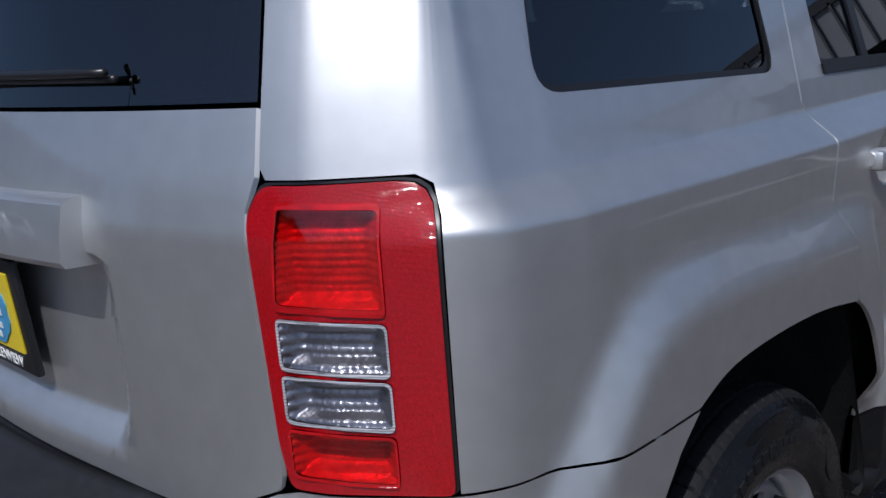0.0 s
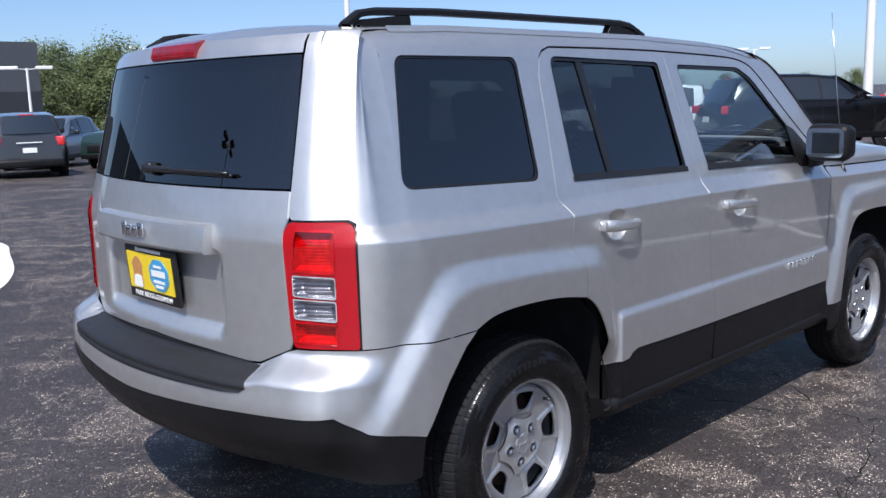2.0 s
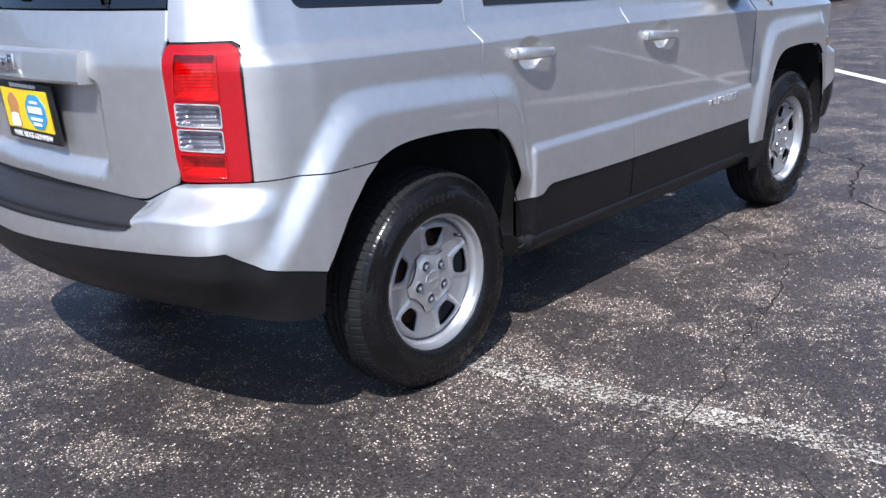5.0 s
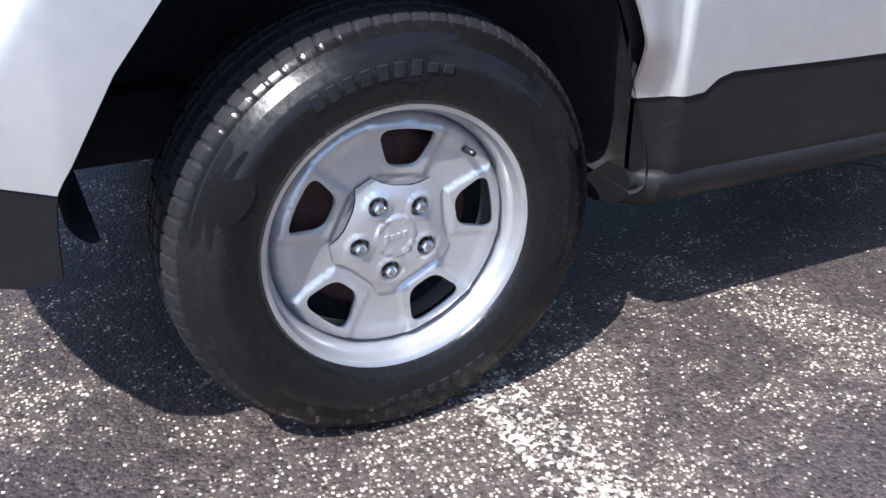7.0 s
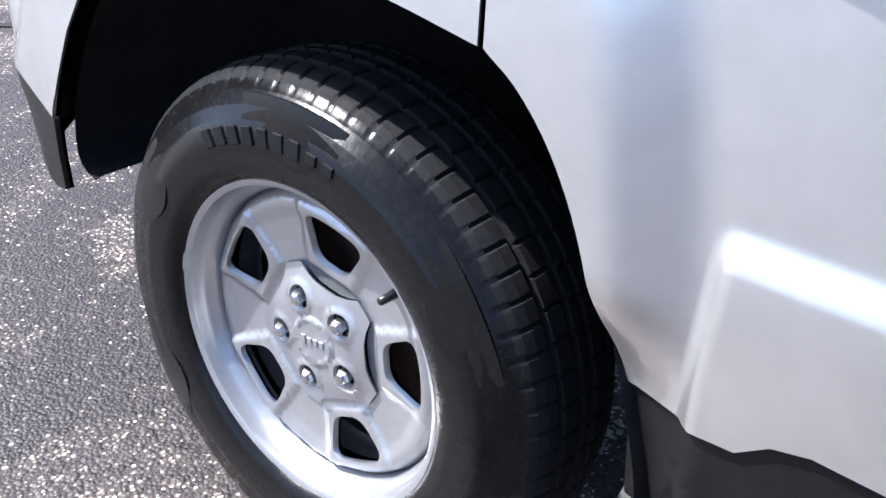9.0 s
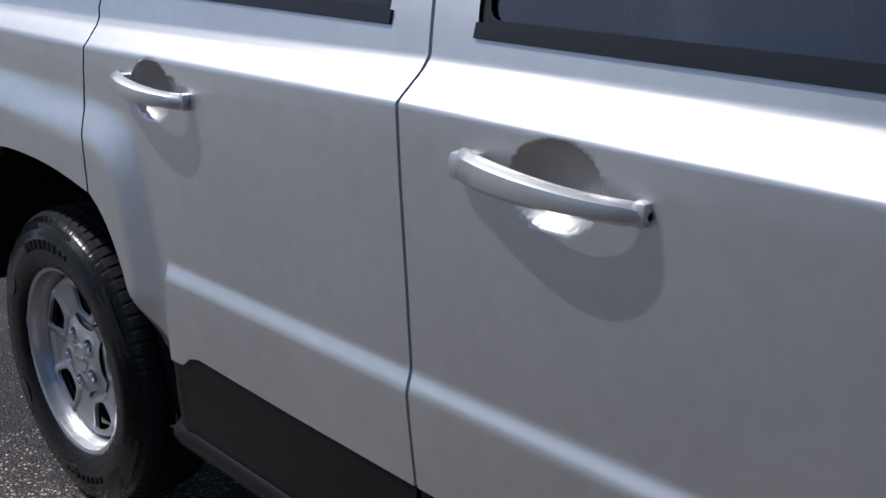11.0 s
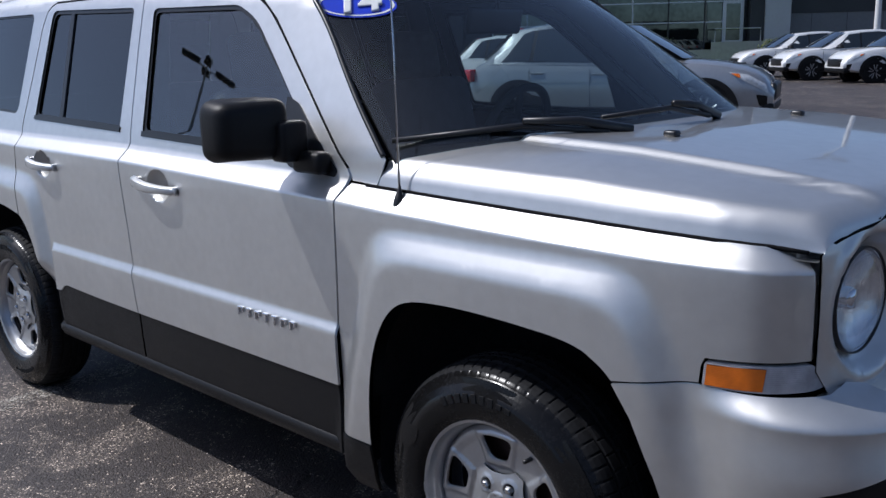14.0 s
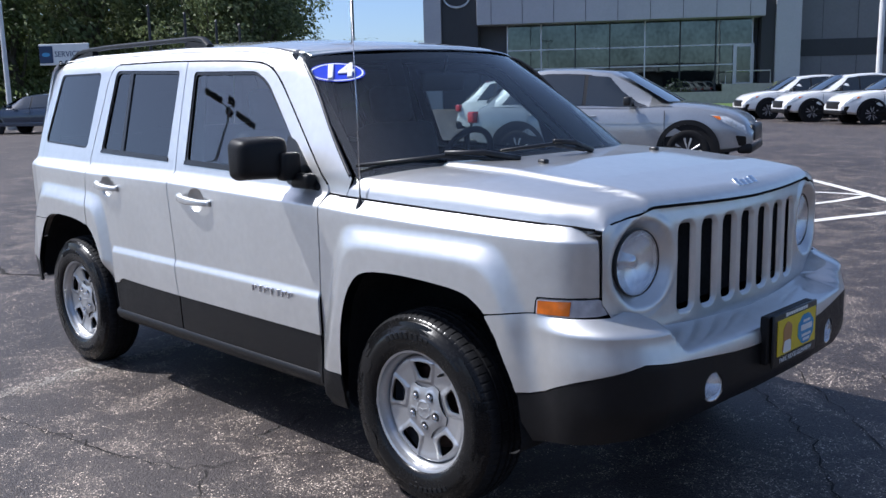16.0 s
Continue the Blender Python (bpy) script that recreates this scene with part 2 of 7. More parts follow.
def trimmed(name, loops, surf, material, parent=None, label="", step=(0.05, 0.03), thick=0.012, flip=False, us=(), vs=()):
    """A panel of a smooth sheet surf(u, v), cut to outlines in u and v (the first is the rim, the others are holes), with turned-in edges."""
    bm = bmesh.new()
    es = []
    for loop in loops:
        vv = [bm.verts.new((u, v, 0)) for u, v in loop]
        es += [bm.edges.new((vv[i], vv[(i + 1) % len(vv)])) for i in range(len(vv))]
    bmesh.ops.triangle_fill(bm, edges=es, use_beauty=True)
    u0, u1 = min(p[0] for p in loops[0]), max(p[0] for p in loops[0])
    v0, v1 = min(p[1] for p in loops[0]), max(p[1] for p in loops[0])
    cuts = [(k * step[0], 0) for k in range(math.ceil(u0 / step[0]), math.floor(u1 / step[0]) + 1)] + [(u, 0) for u in us]
    cuts += [(k * step[1], 1) for k in range(math.ceil(v0 / step[1]), math.floor(v1 / step[1]) + 1)] + [(v, 1) for v in vs]
    straight = {(round(a[ax], 6), ax) for loop in loops for a, b in zip(loop, loop[1:] + loop[:1]) for ax in (0, 1) if abs(a[ax] - b[ax]) < 1e-6}
    for c, ax in cuts:
        if any(k == ax and abs(c + 1.3e-4 - e) < 7e-4 for e, k in straight):
            continue
        co, no = ((c + 1.3e-4, 0, 0), (1, 0, 0)) if ax == 0 else ((0, c + 1.3e-4, 0), (0, 1, 0))
        bmesh.ops.bisect_plane(bm, geom=bm.verts[:] + bm.edges[:] + bm.faces[:], dist=1e-5, plane_co=co, plane_no=no)
    bmesh.ops.remove_doubles(bm, verts=bm.verts, dist=2e-4)
    bm.verts.ensure_lookup_table()
    sg = -1.0 if flip else 1.0
    place, nor = [], []
    e = 0.003
    for v in bm.verts:
        u, w = v.co.x, v.co.y
        p = Vector(surf(u, w))
        du, dv = Vector(surf(u + e, w)) - Vector(surf(u - e, w)), Vector(surf(u, w + e)) - Vector(surf(u, w - e))
        n = du.cross(dv)
        n = n.normalized() if n.length > 1e-12 else Vector((0, 0, 1))
        place.append(p)
        nor.append(n)
    tris = [[v.index for v in f.verts] for f in bm.faces]
    rim = [(ed.verts[0].index, ed.verts[1].index) for ed in bm.edges if len(ed.link_faces) == 1]
    bm.free()
    out = Vector((0.0, 0.0, 0.7))
    mid = sum(place, Vector()) / len(place)
    nm = sum(nor, Vector())
    turn = -1.0 if nm.dot(mid - out) < 0 else 1.0
    nor = [n * turn for n in nor]
    co, ns, faces = list(place), list(nor), []
    for f in tris:
        fn = Vector()
        for a, b in zip(f, f[1:] + f[:1]):
            fn += place[a].cross(place[b])
        if fn.length < 1e-9:
            continue
        faces.append(f if fn.dot(sum((nor[i] for i in f), Vector())) >= 0 else f[::-1])
    if thick:
        for i, j in rim:
            k = len(co)
            t = place[j] - place[i]
            side = t.cross(nor[i])
            side = side.normalized() if side.length > 1e-9 else nor[i]
            co += [place[i], place[j], place[j] - nor[j] * thick, place[i] - nor[i] * thick]
            ns += [(nor[i] + side * 0).normalized(), nor[j], side, side]
            faces.append((k, k + 1, k + 2, k + 3))
    if flip:
        co = [(p[0], -p[1], p[2]) for p in co]
        ns = [(n[0], -n[1], n[2]) for n in ns]
        faces = [tuple(reversed(f)) for f in faces]
    me = bpy.data.meshes.new(name)
    me.from_pydata([tuple(c) for c in co], [], [tuple(f) for f in faces])
    me.polygons.foreach_set("use_smooth", [True] * len(me.polygons))
    me.normals_split_custom_set_from_vertices([tuple(n) for n in ns])
    me.update()
    return link_mesh(name, me, material, parent, label)


def text_mesh(body, size, depth, material, parent, m, name="lettering", label="", spacing=1.0, shear=0.0, bevel=0.0):
    """Raised letters in the built-in font, centred, as one mesh."""
    cu = bpy.data.curves.new(name, "FONT")
    cu.body, cu.size, cu.extrude, cu.align_x, cu.align_y = body, size, depth, "CENTER", "CENTER"
    cu.space_character, cu.shear, cu.bevel_depth, cu.resolution_u = spacing, shear, bevel, 3
    ob = bpy.data.objects.new(name, cu)
    scene.collection.objects.link(ob)
    dg = bpy.context.evaluated_depsgraph_get()
    me = bpy.data.meshes.new_from_object(ob.evaluated_get(dg))
    bpy.data.objects.remove(ob)
    bpy.data.curves.remove(cu)
    me.name = name
    me.transform(m)
    me.materials.clear()
    return link_mesh(name, me, material, parent, label)

# ---------------------------------------------------------------- the silver car: sheets that its panels are cut from
# x ahead, y to its left, z up; the axles at x = -1.3175 and 1.3175

PLAN = [(-2.105, 0), (-2.10, -.15), (-2.085, -.30), (-2.06, -.45), (-2.025, -.58), (-1.995, -.66), (-1.958, -.74), (-1.915, -.795), (-1.86, -.832),
        (-1.75, -.855), (-1.5, -.864), (-1.0, -.868), (0, -.870), (1.0, -.868), (1.5, -.860), (1.7, -.848), (1.85, -.825), (1.915, -.80), (1.962, -.755),
        (1.99, -.70), (2.012, -.6), (2.037, -.4), (2.055, -.2), (2.06, 0)]


def dense(points, n=40):
    full = [(points[1][0], -points[1][1])] + points + [(points[-2][0], -points[-2][1])]
    out = []
    for i in range(1, len(full) - 2):
        p0, p1, p2, p3 = (Vector(full[k]) for k in (i - 1, i, i + 1, i + 2))
        for j in range(n):
            t = j / n
            out.append(0.5 * (2 * p1 + (p2 - p0) * t + (2 * p0 - 5 * p1 + 4 * p2 - p3) * t * t + (3 * p1 - p0 - 3 * p2 + p3) * t ** 3))
    out.append(Vector(points[-1]))
    return np.array([tuple(p) for p in out])


RING = dense(PLAN)


def folded(points, radii, n=6):
    """An open line whose inner corners are rounded by their own radii."""
    out = [Vector(points[0])]
    for p, q, r, rad in zip(points, points[1:], points[2:], radii):
        p, q, r = Vector(p), Vector(q), Vector(r)
        a, b = q + (p - q).normalized() * rad, q + (r - q).normalized() * rad
        out += [a * (1 - t) ** 2 + q * 2 * t * (1 - t) + b * t * t for t in (k / n for k in range(n + 1))]
    return np.array([tuple(p) for p in out + [Vector(points[-1])]])


# the rear pillar has two tight vertical folds
FOLDS = folded([(-2.06, -.45), (-2.025, -.58), (-1.993, -.672), (-1.913, -.799), (-1.86, -.833), (-1.75, -.855)], (.03, .018, .034, .022))
i0, i1 = 40 * 3, 40 * 9
RING = np.concatenate([RING[:i0], FOLDS, RING[i1 + 1:]])
ARC = np.concatenate([[0], np.cumsum(np.hypot(*np.diff(RING, axis=0).T))])
ARC -= np.interp(0.0, RING[:, 0], ARC)
S_BACK, S_FRONT = float(ARC[0]), float(ARC[-1])


def sx(x):
    """The place along the ring at which it reaches x (the right-hand flank)."""
    return float(np.interp(x, RING[:, 0], ARC))


def sy(y, front=False):
    """The place along the ring at which it reaches y, at the back or at the front."""
    k = int(np.argmin(np.abs(RING[:, 0])))
    return float(np.interp(-y, RING[k:][::-1, 1] * -1, ARC[k:][::-1])) if front else float(np.interp(-y, -RING[:k, 1], ARC[:k]))


def ring(s):
    """Place and outward normal of the ring; past the middle of the back or front it goes on along the other side."""
    m = 1.0
    if s < S_BACK:
        s, m = 2 * S_BACK - s, -1.0
    if s > S_FRONT:
        s, m = 2 * S_FRONT - s, -1.0
    e = 0.006
    p = (np.interp(s, ARC, RING[:, 0]), np.interp(s, ARC, RING[:, 1]))

    def at(q):
        if q < S_BACK:
            q = 2 * S_BACK - q
            return np.interp(q, ARC, RING[:, 0]), -np.interp(q, ARC, RING[:, 1])
        if q > S_FRONT:
            q = 2 * S_FRONT - q
            return np.interp(q, ARC, RING[:, 0]), -np.interp(q, ARC, RING[:, 1])
        return np.interp(q, ARC, RING[:, 0]), np.interp(q, ARC, RING[:, 1])
    a, b = at(s - e), at(s + e)
    tx, ty = b[0] - a[0], b[1] - a[1]
    ln = math.hypot(tx, ty)
    nx, ny = ty / ln, -tx / ln
    return p[0], m * p[1], nx, m * ny


FLANK_Z = np.array([.20, .30, .38, .45, .52, .60, .68, .80, .90, 1.00, 1.031, 1.036, 1.07, 1.085, 1.13, 1.54, 1.575, 1.60, 1.62, 1.635])
FLANK_Y = np.array([.800, .838, .850, .855, .858, .8595, .860, .861, .8625, .864, .8635, .8610, .828, .819, .808, .690, .674, .650, .615, .56])
zz = np.linspace(.2, 1.635, 1436)
kernel = np.exp(-np.linspace(-2, 2, 9) ** 2)
FLANK = np.convolve(np.pad(np.interp(zz, FLANK_Z, FLANK_Y), 4, mode="edge"), kernel / kernel.sum(), mode="valid")
BACK_Z = [.60, .80, 1.05, 1.10, 1.19, 1.54, 1.58, 1.61, 1.63]
BACK_D = [0, 0, 0, .010, .032, .125, .140, .165, .20]


def roof_edge(x):
    return interp(x, [-2.2, -1.9, -1.4, -0.4, 0.1, 0.35, 0.6], [1.600, 1.612, 1.628, 1.624, 1.606, 1.588, 1.56])


def edge_dist(s, z, lines):
    """Smooth least distance inside a set of lines given by two points each."""
    acc = 0.0
    for (x0, z0), (x1, z1) in lines:
        dx, dz = x1 - x0, z1 - z0
        d = (dx * (z - z0) - dz * (s - x0)) / math.hypot(dx, dz)
        acc += math.exp(-max(-6.0, min(6.0, -d * -1 * 28)))
    return -math.log(acc) / 28


REAR_FLARE = [((-1.70, .94), (-1.955, .555)), ((-0.90, .930), (-1.70, .968)), ((-0.835, .50), (-0.915, .90))]
FRONT_FLARE = [((.945, .93), (.815, .47)), ((1.70, .955), (.95, .955)), ((1.83, .60), (1.70, .95))]


def bevel_rise(d):
    t = d / .060
    r = .22
    if t <= -r or t >= 1 + r:
        return float(t > .5)
    if t < r:
        return (t + r) ** 2 / (4 * r)
    return 1 - (1 + r - t) ** 2 / (4 * r) if t > 1 - r else t


def flare(s, z):
    if -2.05 < s < -0.75:
        return 0.032 * bevel_rise(edge_dist(s, z, REAR_FLARE))
    if 0.75 < s < 1.95:
        return 0.032 * bevel_rise(edge_dist(s, z, FRONT_FLARE)) * (1 - sstep(1.70, 1.9, s) * sstep(.74, .66, z))
    return 0.0


S_SEAM = sy(-.615)


def flank(s, z, extra=0.0, step=True):
    """The body's side, its corners and its back."""
    x, y, nx, ny = ring(s)
    top = roof_edge(x)
    ze = 1.13 + (z - 1.13) * 0.49 / (top - 1.13) if z > 1.13 else z
    if .85 < z < 1.13:
        ze += interp(s, [-1.95, -1.1, -.25, .83, 1.0, 2.0], [-.022, -.005, 0, .028, .036, .066]) * sstep(.85, 1.0, z) * (1 - sstep(1.06, 1.125, z))
    side = .868 - float(np.interp(ze, zz, FLANK))
    sm = s if s >= S_BACK else 2 * S_BACK - s
    w = sstep(-1.74, S_SEAM, sm)
    d = lerp(side, interp(z, BACK_Z, BACK_D), w)
    if step and -0.90 < s < 0.86:
        k = sstep(-.858, -.838, s) * (1 - sstep(.835, .85, s))
        d -= k * .013 * (1 - sstep(.655, .692, z))
    d -= flare(s, z) + extra
    if -1.10 < s < -.75 and z < .80:
        rim = interp(z, [.34, .50, .565, .64, .706, .752, .776], [-.887, -.912, -.926, -.95, -.985, -1.025, -1.068])
        d += .050 * sstep(.085, 0, s - rim) * sstep(.62, .50, z)
    return (x - nx * d, y - ny * d, z)


def bumper_back(s, z, extra=0.0):
    x, y, nx, ny = ring(s)
    w = sstep(-1.84, sy(-.70), s if s >= S_BACK else 2 * S_BACK - s)
    c = sstep(.50, .585, abs(y))
    o = w * (0.085 + 0.012 * sstep(.70, .60, z)) * (1 - sstep(lerp(.672, .676, c), lerp(.705, .754, c), z)) - w * 0.08 * sstep(.55, .40, z) + (1 - w) * -(.868 - float(np.interp(max(.2, z), zz, FLANK))) * 1.0
    o += flare(s, z) * (1 - w) + extra
    return (x + nx * o, y + ny * o, z)


def bumper_front(s, z, extra=0.0):
    x, y, nx, ny = ring(s)
    sm = s if s <= S_FRONT else 2 * S_FRONT - s
    w = sstep(1.76, sy(-.60, True), sm)
    c = sstep(.53, .60, abs(y))
    o = w * (0.125 + 0.02 * sstep(.70, .60, z)) * (1 - sstep(lerp(.636, .705, c), lerp(.684, .768, c), z)) - w * 0.07 * sstep(.50, .30, z) + (1 - w) * -(.868 - float(np.interp(max(.2, z), zz, FLANK)))
    o += flare(s, z) * (1 - w) + extra
    return (x + nx * o, y + ny * o, z)


def both(name, loops, surf, material, parent, label="", **kw):
    """A panel and its mirror image on the car's other side."""
    return [trimmed(name, loops, surf, material, parent, label, flip=f, **kw) for f in (False, True)]


car = tagged(new("compact_suv"), "silver compact SUV with black cladding parked on worn asphalt", "car")

# body side: quarter panel, roof rail and windscreen pillar in one pressing
S_LAMP = sx(-1.915)
ARCH_R = smooth_line([(-1.068, .776), (-1.18, .796), (-1.27, .804), (-1.37, .807), (-1.46, .804), (-1.52, .794), (-1.575, .770)])
ARCH_R_LOW = [(-1.62, .733), (-1.685, .645), (-1.733, .563), (-1.765, .50), (-1.775, .44), (-1.775, .30)]
ARCH_F = smooth_line([(.948, .40), (.953, .50), (.964, .60), (.99, .69), (1.035, .765), (1.10, .805), (1.24, .815), (1.40, .810), (1.56, .797), (1.62, .762), (1.645, .737)])
QWIN = rounded([(-1.678, 1.542, .035), (-1.170, 1.540, .03), (-1.186, 1.155, .035), (-1.752, 1.176, .045)], n=5)
side_loop = ([(-1.068, .776), (-1.070, .867), (-1.112, .946), (-1.096, 1.045), (-1.124, 1.104), (-1.098, 1.30), (-1.080, 1.48), (-1.058, 1.54), (-1.03, 1.565), (-.99, 1.576),
              (-.38, 1.572), (.10, 1.556), (.26, 1.545), (.35, 1.520), (.43, 1.462), (.62, 1.280), (.835, 1.085), (.846, 1.066), (.852, 1.054),
              (.94, 1.050), (.965, 1.112), (.806, 1.26), (.645, 1.445), (.522, 1.545), (.478, 1.563), (.43, 1.574), (.30, 1.592), (0.1, 1.610), (-.4, 1.632), (-1.4, 1.634), (-1.75, 1.622), (sx(-1.90), 1.612), (S_SEAM, 1.606),
              (S_SEAM, 1.35), (S_SEAM, 1.155), (S_SEAM, 1.125), (S_SEAM + .008, 1.112), (S_LAMP - .03, 1.112), (S_LAMP - .008, 1.102), (S_LAMP, 1.07), (S_LAMP, .768), (-1.81, .770), (-1.72, .768)] + ARCH_R[::-1][:-1])
for o in both("body_side", [side_loop, QWIN], flank, SILVER, car, step=(.022, .022), us=(-2.052, -2.046, -2.040, -2.034, -1.942, -1.936, -1.930, -1.924, -1.918), vs=[.99 + .005 * k for k in range(22)]):
    trimmed("quarter_window", [rounded([(-1.660, 1.557), (-1.153, 1.556), (-1.168, 1.140), (-1.775, 1.160)], .03)], lambda s, z: flank(s, z, -.007), TINT, o, "dark privacy glass", thick=0, flip=o.name.endswith(".001"))
    trimmed("quarter_seal", [rounded([(-1.674, 1.546), (-1.166, 1.544), (-1.182, 1.151), (-1.758, 1.172)], .035), rounded([(-1.666, 1.534), (-1.178, 1.532), (-1.194, 1.164), (-1.744, 1.184)], .035)],
            lambda s, z: flank(s, z, -.004), TRIM, o, "black rubber seal", step=(.1, .1), thick=.006, flip=o.name.endswith(".001"))

# doors
B_SEAM = [(-.318, 1.562), (-.302, 1.40), (-.275, 1.20), (-.256, 1.090), (-.266, 1.032), (-.258, .93), (-.236, .69), (-.212, .527)]
RWIN = rounded([(-1.003, 1.545, .035), (-.372, 1.527, .02), (-.340, 1.128, .015), (-1.018, 1.147, .02)])
rdoor = [(x + .006, z) for x, z in [(-1.068, .776), (-1.070, .867), (-1.112, .946), (-1.096, 1.045), (-1.124, 1.104), (-1.098, 1.30), (-1.080, 1.48), (-1.058, 1.538), (-1.03, 1.560)]]
rdoor += [(-.99, 1.571), (-.70, 1.571)] + [(x - .003, z + .003 * (i == 0)) for i, (x, z) in enumerate(B_SEAM)] + [(-.50, .530), (-.745, .536), (-.775, .528), (-.80, .508), (-.88, .503)]
rdoor += smooth_line([(-.912, .503), (-.926, .565), (-.950, .64), (-.985, .706), (-1.025, .752), (-1.06, .774)])[:-1]
FWIN = rounded([(-.243, 1.519, .025), (.235, 1.508, .03), (.335, 1.465, .05), (.700, 1.118, .01), (.640, 1.100, .01), (-.187, 1.121, .02)])
fdoor = [(x + .003, z + .003 * (i == 0)) for i, (x, z) in enumerate(B_SEAM)][::-1] + [(.10, 1.551), (.255, 1.540), (.345, 1.515), (.425, 1.457), (.615, 1.275), (.828, 1.080), (.838, 1.064), (.824, 1.014), (.819, .83), (.814, .69), (.817, .523)]
CH = mat("chrome_trim", (0.75, 0.76, 0.78), 0.15, 1.0, 12, 0.05)


def window_frame(name, loop_pts, grow, parent, flip, label="black rubber frame"):
    """Seal strip along a window opening."""
    c = Vector((sum(p[0] for p in loop_pts) / len(loop_pts), sum(p[1] for p in loop_pts) / len(loop_pts)))
    inner = []
    for p in loop_pts:
        v = Vector(p) - c
        inner.append(tuple(c + Vector((v.x * (1 - grow / max(.2, abs(v.x) + .12)), v.y * (1 - grow / max(.1, abs(v.y)))))))
    outer = [tuple(c + (Vector(p) - c) * 1.01) for p in loop_pts]
    return trimmed(name, [outer, inner], lambda s, z: flank(s, z, -.005), TRIM, parent, label, step=(.12, .12), thick=.008, flip=flip)


def handle(parent, x0, x1, z, flip):
    """Grip with a cup behind it."""
    y = -.852
    mid = (x0 + x1) / 2
    bm = bmesh.new()
    n = 14
    rows = []
    for i in range(n + 1):
        t = i / n
        x = lerp(x0, x1, t)
        bow = .012 + .040 * math.sin(math.pi * min(1, max(0, t * 1.0))) ** 0.6
        hh = .017 + .004 * math.cos(t * 3) - (.007 if t in (0, 1) else 0)
        zc = z + .004 * (1 - t) - .010 * t
        ring_ = []
        for k in range(10):
            a = k * math.tau / 10
            ring_.append(bm.verts.new((x, y - bow - .010 * math.cos(a) + (.004 if abs(math.sin(a)) > .8 else 0), zc + hh * math.sin(a))))
        rows.append(ring_)
    for a, b in zip(rows, rows[1:]):
        for k in range(10):
            bm.faces.new((a[k], a[(k + 1) % 10], b[(k + 1) % 10], b[k]))
    bm.faces.new(rows[0])
    bm.faces.new(rows[-1])
    box(bm, x0 + .018, y - .016, z + .002, .034, .038, .034, .008)
    box(bm, x1 - .010, y - .012, z - .009, .020, .03, .028, .007)
    if flip:
        bmesh.ops.scale(bm, vec=(1, -1, 1), verts=bm.verts)
    bmesh.ops.recalc_face_normals(bm, faces=bm.faces)
    part("door_handle", bm, SILVER, parent, "silver painted pull handle", crease=40)


CUPS = [(-.862, .984), (-.022, .972)]


def door_skin(s, z, extra=0.0):
    """The flank with the cups behind the door handles pressed in."""
    p = flank(s, z, extra)
    for cx, cz in CUPS:
        dx, dz = (s - cx) / .062, (z - cz) / .050
        q = dx * dx + dz * dz
        if q < 1:
            return (p[0], p[1] + .026 * (1 - q) ** 0.7, p[2])
    return p


for f in (False, True):
    d = trimmed("rear_door", [rdoor, RWIN], door_skin, SILVER, car, "silver rear door", step=(.03, .022), flip=f, us=[-.98 + .007 * k for k in range(24)], vs=(.93, .937, .944, .951, .958, .965, .972, .979, .986, .993, 1.007, .655, .67, .68, .692, *[.99 + .005 * k for k in range(22)]))
    trimmed("window_glass", [rounded([(-1.02, 1.56), (-.36, 1.54), (-.325, 1.115), (-1.035, 1.133)], .03)], lambda s, z: flank(s, z, -.012), TINT, d, "dark privacy glass", thick=0, flip=f)
    window_frame("window_seal", RWIN, .014, d, f)
    trimmed("window_divider", [[(-.862, 1.545), (-.832, 1.545), (-.790, 1.14), (-.818, 1.14)]], lambda s, z: flank(s, z, -.006), TRIM, d, "black divider bar", thick=.01, flip=f)
    trimmed("belt_moulding", [[(-1.018, 1.156), (-1.018, 1.140), (-.335, 1.121), (-.335, 1.139)]], lambda s, z: flank(s, z, .004), TRIM, d, "black belt moulding", thick=.012, flip=f)
    trimmed("lower_cladding", [[(-.221, .338), (-.215, .534), (-.50, .537), (-.745, .5425), (-.775, .5345), (-.80, .514), (-.908, .510), (-.905, .46), (-.900, .40), (-.893, .338)]], lambda s, z: flank(s, z, -.005), CLAD, d, "black plastic lower cladding", step=(.02, .012), flip=f)
    handle(d, -.962, -.738, .987, f)
    d = trimmed("front_door", [fdoor, FWIN], door_skin, SILVER, car, "silver front door", step=(.03, .025), flip=f, us=[-.098 + .007 * k for k in range(23)], vs=(.918, .926, .933, .940, .947, .954, .961, .968, .982, .989, .996, 1.003, 1.010, .655, .67, .68, .692, *[.99 + .005 * k for k in range(22)]))
    trimmed("window_glass", [[(-.26, 1.53), (.24, 1.52), (.36, 1.47), (.72, 1.10), (-.20, 1.105)]], lambda s, z: flank(s, z, -.012), GLASS, d, "clear side glass", thick=0, flip=f)
    window_frame("window_seal", FWIN, .014, d, f)
    trimmed("belt_moulding", [[(-.188, 1.132), (-.188, 1.114), (.62, 1.090), (.62, 1.109)]], lambda s, z: flank(s, z, .004), TRIM, d, "black belt moulding", thick=.012, flip=f)
    trimmed("mirror_sail", [rounded([(.545, 1.255), (.600, 1.235), (.792, 1.075), (.785, 1.058), (.60, 1.070), (.565, 1.10)], .012)], lambda s, z: flank(s, z, .005), TRIM, d, "black corner sail behind the mirror", flip=f)
    trimmed("lower_cladding", [[(-.209, .338), (-.206, .534), (.40, .534), (.811, .530), (.822, .40), (.825, .338)]], lambda s, z: flank(s, z, -.005), CLAD, d, "black plastic lower cladding", step=(.02, .012), flip=f)
    handle(d, -.162, .098, .974, f)

